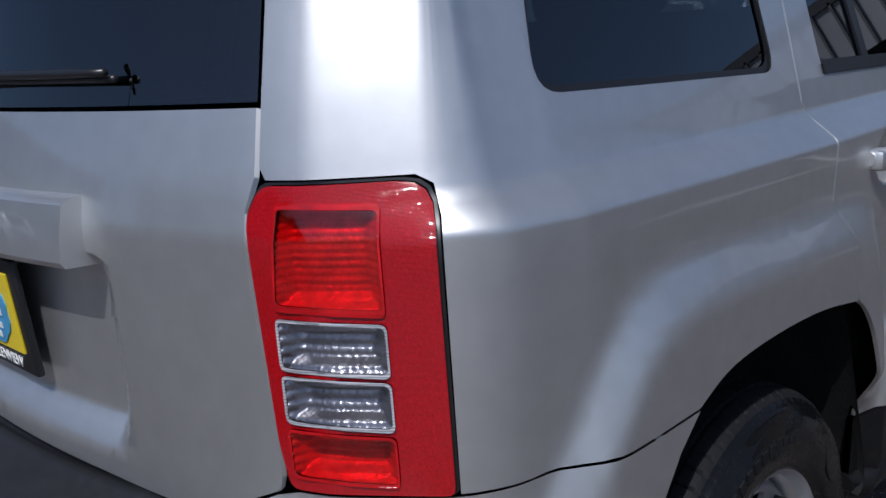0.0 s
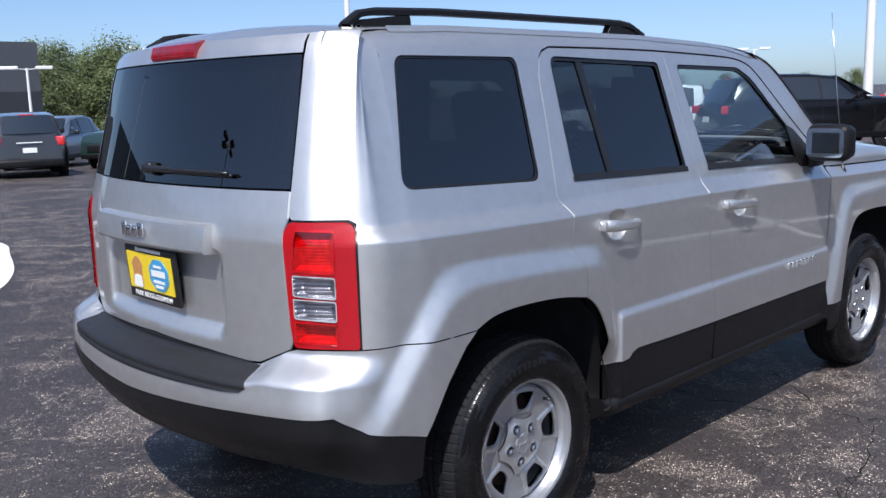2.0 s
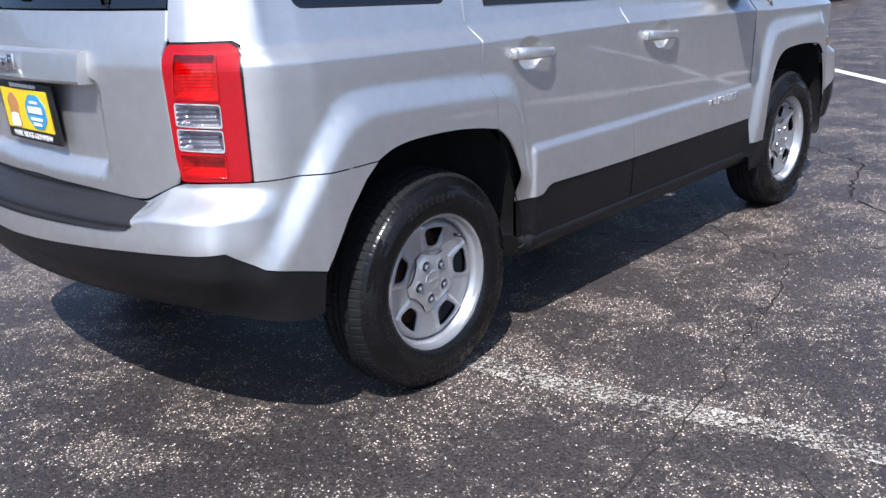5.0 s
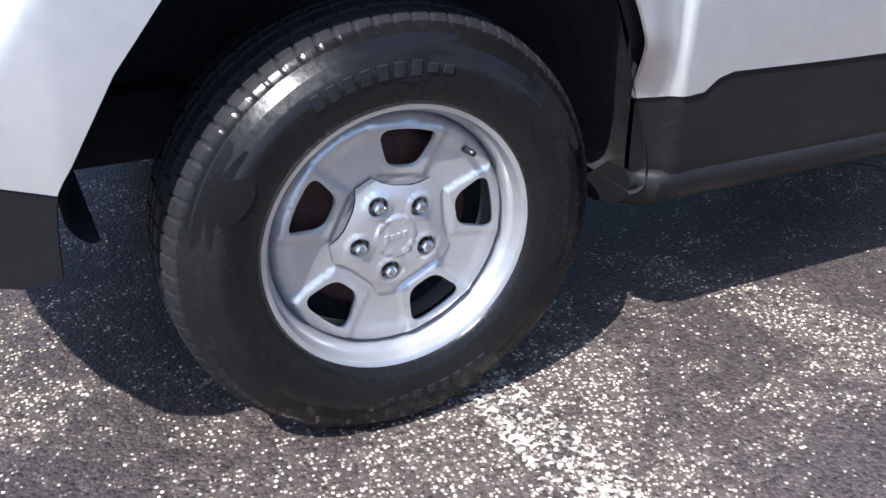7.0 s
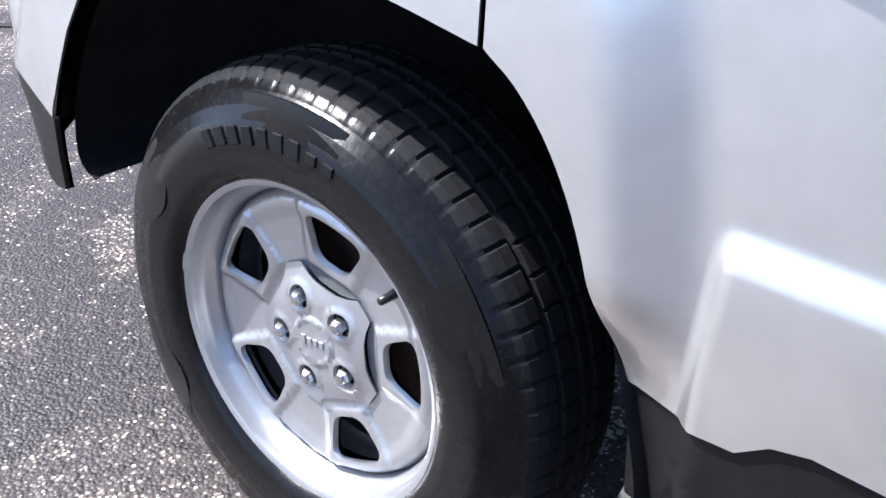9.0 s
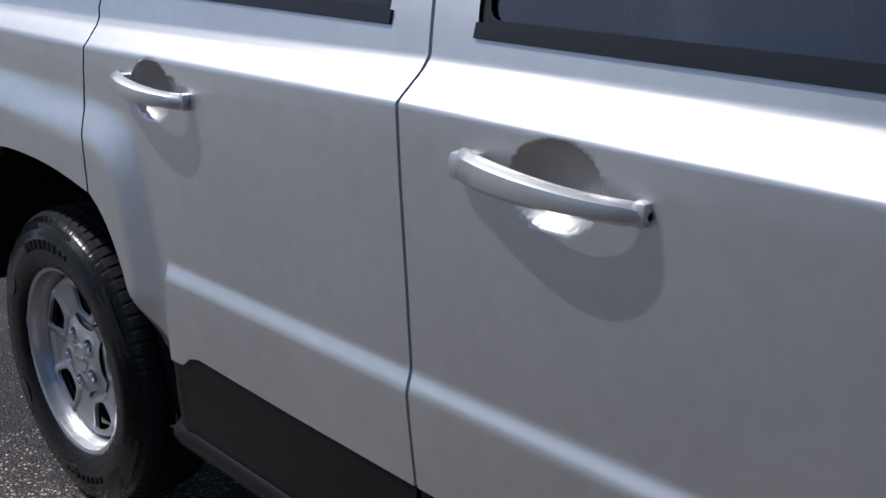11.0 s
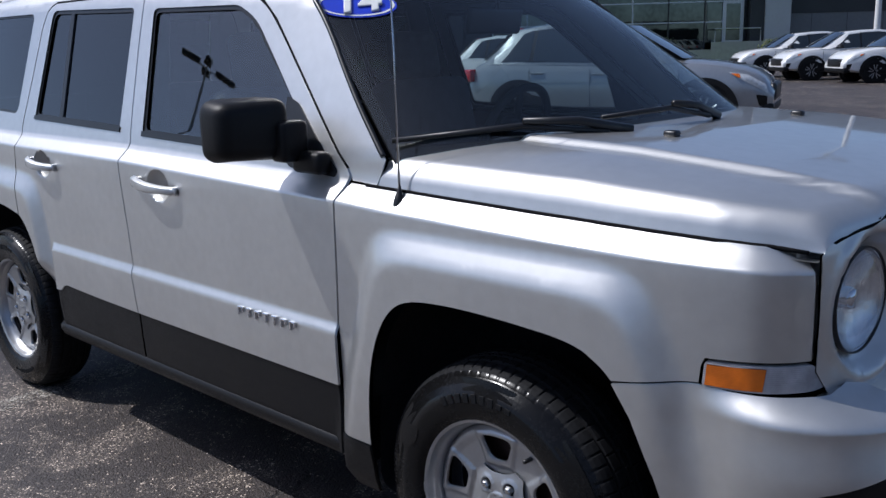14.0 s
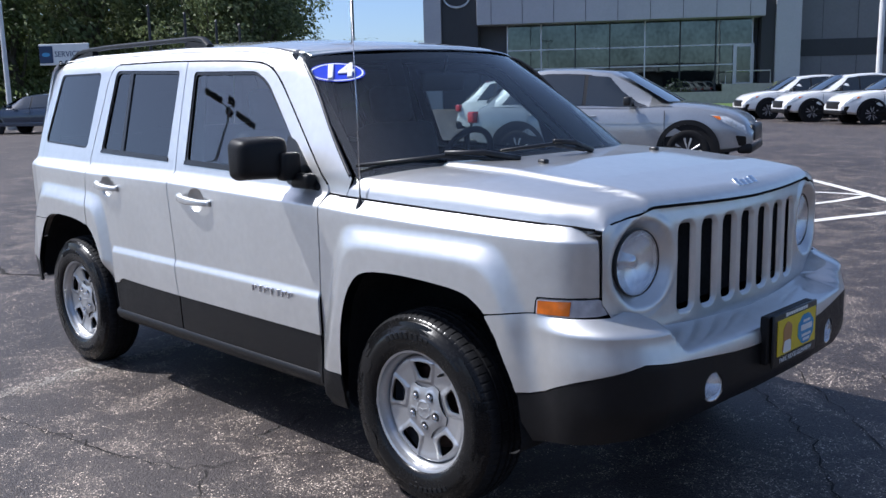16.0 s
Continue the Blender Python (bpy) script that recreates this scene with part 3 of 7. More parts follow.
# sills
for f in (1, -1):
    bm = bmesh.new()
    rows = []
    for x in [-.900, -.88, -.86] + [lerp(-.82, .80, i / 10) for i in range(11)] + [.84]:
        pr = [(y + (.028 if x < -.87 else 0), z) for y, z in ((-.70, .285), (-.77, .285), (-.820, .297), (-.850, .318), (-.864, .343), (-.864, .360), (-.850, .374), (-.80, .37))]
        rows.append([bm.verts.new((x, f * y, z)) for y, z in pr])
    for a, b in zip(rows, rows[1:]):
        for k in range(len(a) - 1):
            bm.faces.new((a[k], a[k + 1], b[k + 1], b[k]))
    bm.faces.new(rows[0])
    bm.faces.new(rows[-1])
    bmesh.ops.recalc_face_normals(bm, faces=bm.faces)
    part("sill_moulding", bm, CLAD, car, "black plastic sill moulding", crease=50)

# front wing
S_WING = sy(-.735, True)
fender = [(.852, 1.048), (.845, 1.040), (.830, 1.006), (.826, .83), (.821, .69), (.824, .523), (.832, .40)] + ARCH_F + [(1.72, .749), (1.805, .757), (1.808, .79), (1.815, .806), (1.90, .809), (S_WING, .810), (S_WING - .004, .95), (S_WING - .01, 1.004), (1.95, 1.012), (1.6, 1.026), (1.2, 1.038)]
both("front_wing", [fender], lambda s, z: flank(s, z, 0, False), SILVER, car, "silver front wing with a square-shouldered wheel flare", step=(.02, .018), vs=[.955 + .006 * k for k in range(17)])
MUD = [(.826, .395), (.946, .395), (.950, .33), (.948, .262), (.87, .262), (.836, .30)]
both("wing_lower_trim", [MUD], lambda s, z: flank(s, z, .003, False), CLAD, car, "black plastic trim below the wing", step=(.05, .03))

# bumpers: painted cap, black lower skirt
SR = S_BACK
up_r = [(-1.575, .7665), (-1.72, .7645), (-1.81, .7665), (S_LAMP - .01, .764), (sy(-.70), .762), (sy(-.63), .760), (sy(-.60), .752), (sy(-.50), .704), (sy(-.45), .703), (sy(-.30), .713), (SR, .722)]
low_r = [(SR, .572), (sy(-.15), .577), (sy(-.467), .594), (sy(-.59), .598), (sy(-.68), .601), (-1.992, .604), (-1.955, .575), (-1.920, .547), (-1.85, .528), (-1.765, .506)]
def mir(loop, c):
    return [(2 * c - s, z) for s, z in loop]


cap = [(-1.62, .728), *[(x, z) for x, z in ARCH_R_LOW[1:3]]]
b = trimmed("rear_bumper", [up_r[::1] + mir(up_r[:-1], SR)[::-1] + mir(cap, SR) + mir(low_r[1:], SR)[::-1] + low_r + cap[::-1]], bumper_back, SILVER, car, "silver rear bumper cover", step=(.02, .009))
sk = [(-1.768, .498), (-1.775, .44), (-1.778, .395), (-1.82, .385), (sx(-1.90), .40), (sy(-.62), .435), (sy(-.30), .435)]
trimmed("bumper_skirt", [low_r[::1] + sk[0:] + [(SR, .435)] + mir(sk, SR)[::-1] + mir(low_r[1:], SR)[::-1]], lambda s, z: bumper_back(s, z - .004, -.002), CLAD, b, "black textured lower skirt", step=(.04, .025))
pad = [(sy(-.505), .704), (-2.247, .690), (-2.238, .674), (-2.234, .660), (-2.255, .650), (-2.311, .645), (-2.614, .637), (SR, .636)]
pad2 = [(sy(-.45), .708), (sy(-.30), .717), (SR, .726)]
trimmed("step_pad", [pad + mir(pad[:-1], SR)[::-1] + mir(pad2[:-1], SR) + pad2[::-1]], lambda s, z: bumper_back(s, z, .004 + .0013 * math.cos(z * math.tau / .019)), PAD, b, "ribbed black step pad", step=(.03, .0047))
SF = S_FRONT
up_f = [(1.645, .730), (1.72, .744), (1.80, .7515), (1.95, .7505), (sx(1.985), .7505), (sy(-.66, True), .759), (sy(-.62, True), .752), (sy(-.59, True), .728), (sy(-.56, True), .695), (sy(-.53, True), .684), (sy(-.30, True), .676), (SF, .672)]
low_f = [(SF, .590), (sy(-.30, True), .597), (sy(-.55, True), .618), (sy(-.68, True), .630), (sx(1.985), .616), (sx(1.93), .578), (1.90, .556), (1.85, .527), (1.80, .512), (1.752, .506)]
capf = [(1.735, .555), (1.685, .668)]
b = trimmed("front_bumper", [up_f + mir(up_f[:-1], SF)[::-1] + mir(capf[::-1], SF) + mir(low_f[1:], SF)[::-1] + low_f + capf], bumper_front, SILVER, car, "silver front bumper cover", step=(.016, .006))
skf = [(1.758, .50), (1.765, .42), (1.80, .36), (1.95, .38), (sy(-.60, True), .42), (sy(-.30, True), .445)]
FOG = (sy(-.412, True), .512)
foghole = [(FOG[0] + .045 * math.cos(a * math.tau / 20), FOG[1] + .045 * math.sin(a * math.tau / 20)) for a in range(20)]
trimmed("bumper_skirt", [low_f + skf + [(SF, .45)] + mir(skf, SF)[::-1] + mir(low_f[1:], SF)[::-1], foghole, mir(foghole, SF)], lambda s, z: bumper_front(s, z - .004, -.002), CLAD, b, "black textured lower skirt", step=(.04, .025))

# grille panel with seven slots and round lamp openings
LAMP_S, LAMP_Z, LAMP_R = sy(-.572, True), .890, .103


def face(s, z, extra=0.0):
    x, y, nx, ny = ring(s)
    sm = s if s <= S_FRONT else 2 * S_FRONT - s
    o = -.010 * sstep(.98, 1.045, z) ** 1.5 - .004 * sstep(.74, .66, z)
    q = math.hypot(sm - LAMP_S, z - LAMP_Z)
    o -= .032 * (1 - sstep(LAMP_R - .004, LAMP_R + .036, q))
    o += .005 * sstep(LAMP_R + .065, LAMP_R + .045, q) * sstep(LAMP_R + .020, LAMP_R + .042, q)
    if abs(y) < .46:
        k = max(-3, min(3, round(y / .122))) * .122
        dy, dz = max(0.0, abs(y - k) - .010), max(0.0, abs(z - .8535) - .1115)
        o -= .013 * sstep(.039, .024, math.hypot(dy, dz))
    return (x + nx * (o + extra), y + ny * (o + extra), z)


def slot(y, w=.035, z0=.716, z1=.991):
    a, c, d = sy(-abs(y) - w, True), sy(-abs(y) + w, True) if abs(y) > w else 2 * SF - sy(-w, True), 0
    if y > 0:
        a, c = 2 * SF - c, 2 * SF - a
    return rounded([(a, z0), (c, z0), (c, z1), (a, z1)], .024)


def across(y):
    return sy(y, True) if y < 0 else 2 * SF - sy(-y, True)


lamp_hole = [(LAMP_S + (LAMP_R - .004) * math.cos(a * math.tau / 32), LAMP_Z + (LAMP_R - .004) * math.sin(a * math.tau / 32)) for a in range(32)]
gr = [(S_WING + .004, 1.0), (S_WING + .005, .95), (S_WING + .006, .790), (sy(-.70, True), .745), (sy(-.66, True), .715), (sy(-.60, True), .69), (sy(-.56, True), .662), (sy(-.30, True), .65), (SF, .645)]
gtop = [(S_WING + .03, 1.030), (sy(-.60, True), 1.046), (sy(-.45, True), 1.052), (sy(-.30, True), 1.056), (SF, 1.06)]
grille = trimmed("grille_panel", [gr + mir(gr[:-1], SF)[::-1] + mir(gtop[:-1], SF) + gtop[::-1], lamp_hole, mir(lamp_hole, SF)] + [slot(k * .122) for k in range(-3, 4)], face, SILVER, car, "silver seven-slot grille panel", step=(.0113, .0127), thick=.007, us=[across(k * .122 + q) for k in range(-3, 4) for q in (-.050, -.046, -.042, -.038, .038, .042, .046, .050)], vs=(.700, .705, .710, .997, 1.002, 1.007))
bm = boxed(1.962, 0, .86, .02, 1.0, .30)
part("grille_mesh", bm, LINER, grille, "black backing behind the slots")

# bonnet, windscreen, roof


def rim_y(x):
    return interp(x, [.85, 1.0, 1.2, 1.4, 1.6, 1.7, 1.8, 1.87, 1.92, 1.97, 2.05], [.8195, .8165, .8145, .811, .8045, .7965, .7835, .763, .743, .727, .71])


def bonnet(x, y):
    a = abs(y)
    zc = interp(x, [.8, .95, 1.2, 1.5, 1.8, 1.95, 2.02, 2.055, 2.08], [1.178, 1.176, 1.168, 1.155, 1.128, 1.108, 1.096, 1.090, 1.085])
    zs = interp(x, [.9, 1.2, 1.6, 1.79, 1.906, 1.94, 2.0], [1.049, 1.040, 1.028, 1.0205, 1.014, 1.008, 1.004])
    rim = rim_y(x)
    z = zc - .006 * (a / .55) ** 2 - .015 * sstep(.545, .580, a)
    if a > .57:
        z -= lerp(.036, .020, sstep(.9, 2.0, x)) * ((a - .57) / .21) ** 1.6
    u = min(1.0, (x - (bonnet_front(y) - .055)) / .055)
    if u > 0:
        z -= (1 - math.sqrt(1 - u * u)) * .036
    z -= .007 * sstep(.52, .76, a) * sstep(1.70, 2.0, x)
    t = (a - (rim - .045)) / .045
    if t > 0:
        z = lerp(z, zs, 1 - math.sqrt(max(0.0, 1 - min(1.0, t) ** 2)))
    return (x, y, z)


def bonnet_front(y):
    return 2.078 - .10 * (abs(y) / .72) ** 2.2


def screen_foot(y):
    return 1.285 - .33 * (abs(y) / .80) ** 4


def bonnet_skin(w, v):
    """The bonnet from the screen (w = 0) to its front lip (w = 1), across from v = -1 to 1."""
    x = lerp(max(.905, screen_foot(v * .816) - .02), bonnet_front(v * .722), w)
    return bonnet(x, v * rim_y(x))


hl = [(0, -1), (0, 1), (1, 1), (1, -1)]
bon = trimmed("bonnet", [hl], bonnet_skin, SILVER, car, "silver bonnet with a raised centre", step=(.025, .025), thick=.02, us=(.957, .964, .970, .976, .981, .986, .990, .994, .997), vs=[g * v for g in (-1, 1) for v in (.655, .664, .672, .680, .688, .696, .704, .712, .720, .945, .955, .965, .972, .979, .985, .990, .994, .997)])


for f in (1, -1):
    bm = bmesh.new()
    rows = []
    for x in np.linspace(.90, 1.97, 40):
        r_, z_ = rim_y(x), bonnet(x, rim_y(x))[2]
        rows.append([bm.verts.new((x, f * y_, z__)) for y_, z__ in ((r_ + .010, z_ - .016), (r_ - .012, z_ - .014), (r_ - .05, z_ - .03))])
    for a, b_ in zip(rows, rows[1:]):
        for k in range(2):
            bm.faces.new((a[k], a[k + 1], b_[k + 1], b_[k]))
    q = [bm.verts.new((x_, f * y_, z_)) for x_, y_, z_ in ((1.935, .742, 1.004), (1.968, .672, 1.02), (1.968, .672, .80), (1.935, .742, .80))]
    bm.faces.new(q)
    bmesh.ops.recalc_face_normals(bm, faces=bm.faces)
    part("wing_gutter", bm, SILVER, car, "painted gutter under the bonnet edge", smooth=True)


for f in (1, -1):
    # matte black tube stands in for the shade in the gap beside the bonnet
    pts = [(x, f * (rim_y(x) + .0045), bonnet(x, rim_y(x))[2] - .002) for x in np.linspace(.905, 1.955, 36)]
    part("bonnet_gap_shade", tube(bmesh.new(), pts, .0045, 6), MATTE, car, "dark gap beside the bonnet", smooth=True)
    # black tube fills the shut line over the doors, drawn as its shade
    gap = smooth_line([(-.99, 1.5735), (-.70, 1.5735), (-.38, 1.5695), (.10, 1.5535), (.2575, 1.5425), (.3475, 1.5175), (.4275, 1.4595), (.6175, 1.2775), (.83, 1.084)], 2)
    pts = [flank(a, b, -.0015) for a, b in gap]
    part("door_gap_shade", tube(bmesh.new(), [(p[0], -f * p[1], p[2]) for p in pts], .0042, 6), MATTE, car, "dark gap over the doors", smooth=True)


# another black tube as the shade line under the bonnet lip
pts = [Vector(bonnet_skin(1, v)) + Vector((-.006, 0, -.004)) for v in np.linspace(-.985, .985, 50)]
part("bonnet_gap_shade", tube(bmesh.new(), pts, .0065, 6), MATTE, car, "dark gap under the bonnet lip", smooth=True)
bm = bmesh.new()
near = [(s_, z_) for s_, z_ in up_f[4:]]
rows = [[bm.verts.new(bumper_front(s_, z_ - .003)), bm.verts.new(face(s_, z_ - .012, -.012))] for s_, z_ in near + mir(near[:-1], SF)[::-1]]
for a, b_ in zip(rows, rows[1:]):
    bm.faces.new((a[0], b_[0], b_[1], a[1]))
bmesh.ops.recalc_face_normals(bm, faces=bm.faces)
part("bumper_shelf", bm, SILVER, car, "silver ledge between bumper and grille", smooth=True)


def screen(v, t):
    """The windscreen: v across from -1 to 1, t up from 0 to 1."""
    y = v * lerp(.812, .672, t)
    x = lerp(screen_foot(v * .792) + .03 - .05 * v ** 4, .640 - .21 * abs(v) ** 2.4, t)
    z = lerp(1.105 + .045 * (1 - v * v), 1.598 - .026 * v * v, t) + .018 * math.sin(math.pi * t)
    return (x, y, z)


trimmed("windscreen", [[(-.978, -.04), (.978, -.04), (.978, 1), (-.978, 1)]], screen, SCREEN, car, "clear laminated windscreen", step=(.1, .1), thick=0).visible_shadow = False
trimmed("windscreen_border", [[(-.978, -.04), (.978, -.04), (.978, 1.0), (-.978, 1.0)], rounded([(-.955, .06), (.955, .06), (.935, .955), (-.935, .955)], .06)], lambda v, t: tuple(Vector(screen(v, t)) - Vector((.004, 0, .003))), MATTE, car, "black screen border", step=(.1, .1), thick=.006)


BACK_RIM = [flank(s_, 1.604) for s_ in np.linspace(S_BACK, -1.70, 60)]


def roof_back(y):
    """Where the roof ends behind, at the rim of the body's sides and tailgate."""
    return interp(abs(y), [-p_[1] for p_ in BACK_RIM], [p_[0] for p_ in BACK_RIM]) + .003


def roof_front(y):
    return .675 - .195 * (abs(y) / .645) ** 2.4


def roof(x, y):
    a = min(1.0, abs(y) / .612)
    ze = roof_edge(x) + .002
    zr = interp(x, [-2.0, -1.9, -1.7, -1.2, -.6, 0, .4, .60, .68], [1.628, 1.640, 1.655, 1.672, 1.676, 1.660, 1.630, 1.605, 1.586])
    z = ze + (zr - ze) * (1 - a ** 2.6)
    t = sstep(.16, 0.0, x - roof_back(abs(y)))
    z -= .010 * sstep(.07, 0.0, roof_front(y) - x) * a
    return (x, y, lerp(z, 1.606, t * t))


rl = [(p_[0] + .003, p_[1] + .002) for p_ in BACK_RIM[:-4][::-1]] + [(p_[0] + .003, -p_[1] - .002) for p_ in BACK_RIM[1:-4]] + [(x, .612) for x in np.linspace(-1.66, .36, 20)] + [(roof_front(y), y) for y in np.linspace(.612, -.612, 25)] + [(x, -.612) for x in np.linspace(.36, -1.66, 20)]
rl = [(float(a), float(b_)) for a, b_ in rl]
trimmed("roof", [rl], roof, SILVER, car, "silver roof skin", step=(.05, .04), thick=.01)

for f in (1, -1):
    bm = bmesh.new()
    rows = []
    for x in np.linspace(-1.64, .42, 40):
        e = flank(sx(float(x)), roof_edge(x) - .010, .003)
        low = flank(sx(float(x)), roof_edge(x) - lerp(.012, .034, sstep(.22, .40, x)), .003)
        rows.append([bm.verts.new(p) for p in ((x, f * .590, roof(x, .590)[2] + .003), (x, f * .618, roof(x, .610)[2] + .0045), (x, f * (-e[1] - .012), roof_edge(x) + .0015), (x, -f * e[1], e[2]), (low[0], -f * low[1], low[2]))])
    for a, b_ in zip(rows, rows[1:]):
        for k in range(4):
            bm.faces.new((a[k], a[k + 1], b_[k + 1], b_[k]))
    bmesh.ops.recalc_face_normals(bm, faces=bm.faces)
    part("roof_moulding", bm, SILVER, car, "silver moulding along the roof edge", smooth=True)

for f in (1, -1):
    pts = [flank(a, b_, .001) for a, b_ in smooth_line([(.22, 1.597), (.30, 1.590), (.43, 1.572), (.478, 1.561), (.522, 1.543), (.645, 1.445), (.806, 1.26), (.955, 1.118)], 3)]
    part("screen_seal", tube(bmesh.new(), [(p_[0], -f * (p_[1] + .003), p_[2] + .001) for p_ in pts], .0075, 8), TRIM, car, "black rubber seal beside the windscreen", smooth=True)

# tailgate


def gate(s, z, extra=0.0):
    p = Vector(flank(s, z, extra))
    y = p.y
    rx = sstep(.375, .335, abs(y)) * sstep(.752, .80, z) * sstep(1.02, 1.0, z)
    p.x += .030 * rx
    return tuple(p)


g0 = [(S_SEAM - .006, 1.186), (S_SEAM - .006, 1.155), (S_SEAM - .006, 1.115), (S_SEAM - .018, 1.078), (S_SEAM - .020, 1.01), (S_SEAM - .008, .84), (S_SEAM - .006, .775), (sy(-.605), .758), (sy(-.50), .711), (sy(-.46), .709), (sy(-.30), .719), (SR, .728)]
tg = trimmed("tailgate", [g0 + mir(g0[:-1], SR)[::-1] + [(2 * SR - S_SEAM + .006, 1.188)]], gate, SILVER, car, "silver tailgate with a plate recess", step=(.03, .02), vs=(.76, .79, 1.01, 1.04, 1.06))
gl = [(S_SEAM - .006, 1.192), (S_SEAM - .006, 1.40), (S_SEAM - .010, 1.548)]
trimmed("rear_window", [gl + mir(gl, SR)[::-1]], lambda s, z: flank(s, z, -.002), TINT, tg, "dark privacy glass", step=(.06, .05), thick=.004)
tp = [(S_SEAM - .008, 1.553), (S_SEAM - .008, 1.605)]
trimmed("tailgate_top", [tp + mir(tp, SR)[::-1]], flank, SILVER, tg, "silver tailgate header", step=(.05, .02))

# ---------------------------------------------------------------- fittings of the silver car


def lens(name, color, rough=0.05, trans=0.85, alpha_scale=260, relief=0.5, dots=28):
    """Moulded lamp plastic with rows of prisms."""
    m = bpy.data.materials.new(name)
    m.use_nodes = True
    n, l = m.node_tree.nodes, m.node_tree.links
    p = n["Principled BSDF"]
    p.inputs["Base Color"].default_value = (*color, 1)
    p.inputs["Roughness"].default_value = rough
    p.inputs["Specular IOR Level"].default_value = 0.3
    p.inputs["Coat Weight"].default_value = 0.6
    p.inputs["Coat Roughness"].default_value = 0.02
    co, w, bp = n.new("ShaderNodeTexCoord"), n.new("ShaderNodeTexWave"), n.new("ShaderNodeBump")
    nz, mx = n.new("ShaderNodeTexNoise"), n.new("ShaderNodeMix")
    w.wave_type, w.bands_direction = "BANDS", "Z"
    w.inputs["Scale"].default_value, w.inputs["Distortion"].default_value, w.inputs["Detail"].default_value = alpha_scale / 6, 1.5, 2
    bp.inputs["Strength"].default_value, bp.inputs["Distance"].default_value = relief, 0.004
    nz.inputs["Scale"].default_value = dots
    nz.inputs["Detail"].default_value = 4
    mx.data_type, mx.blend_type = "RGBA", "MULTIPLY"
    mx.inputs["Factor"].default_value = 0.45
    mx.inputs["A"].default_value = (*color, 1)
    l.new(co.outputs["Object"], w.inputs["Vector"])
    l.new(co.outputs["Object"], nz.inputs["Vector"])
    l.new(w.outputs["Fac"], bp.inputs["Height"])
    rg = n.new("ShaderNodeMapRange")
    rg.inputs["From Min"].default_value, rg.inputs["From Max"].default_value = 0.32, 0.68
    rg.inputs["To Min"].default_value, rg.inputs["To Max"].default_value = 0.45, 1.5
    l.new(nz.outputs["Fac"], rg.inputs["Value"])
    l.new(rg.outputs[0], mx.inputs["B"])
    l.new(mx.outputs["Result"], p.inputs["Base Color"])
    l.new(bp.outputs[0], p.inputs["Normal"])
    return m


RED_A = lens("red_lens_ribbed", (0.48, 0.003, 0.006), relief=.10)
RED_B = lens("red_lens_reflector", (0.36, 0.0015, 0.005), relief=.22, dots=420, alpha_scale=1500)
HIGHRED = lens("dark_red_lens", (0.22, 0.004, 0.010), relief=.06)
CLEARLENS = lens("clear_lens", (0.42, 0.41, 0.43), 0.15, relief=.25, alpha_scale=500)
AMBER = lens("amber_lens", (0.65, 0.15, 0.012), relief=.12, alpha_scale=600)
REFLECT = mat("lamp_reflector", (0.85, 0.85, 0.86), 0.22, 0.75, 15, 0.15, 0.5, 45)
LAMPGLASS = pane("lamp_cover", (0.93, 0.94, 0.95), 1.45)


def lamp_skin(s, z, extra=0.0):
    """The tail lamp's face, a little faceted at the corner."""
    return flank(s, z, extra + .006)


def bowl(a, b, z0, z1, depth, pitch, rib):
    """A ribbed reflector sunk behind a lens from a to b and z0 to z1."""
    def f_(s, z):
        e = min(s - a, b - s, z - z0, z1 - z)
        return lamp_skin(s, z, .001 - depth * sstep(-.002, .022, e) + rib * math.sin(z * math.tau / pitch) + rib * .18 * math.sin((s + z * .5) * math.tau / (pitch * .8)))
    return f_


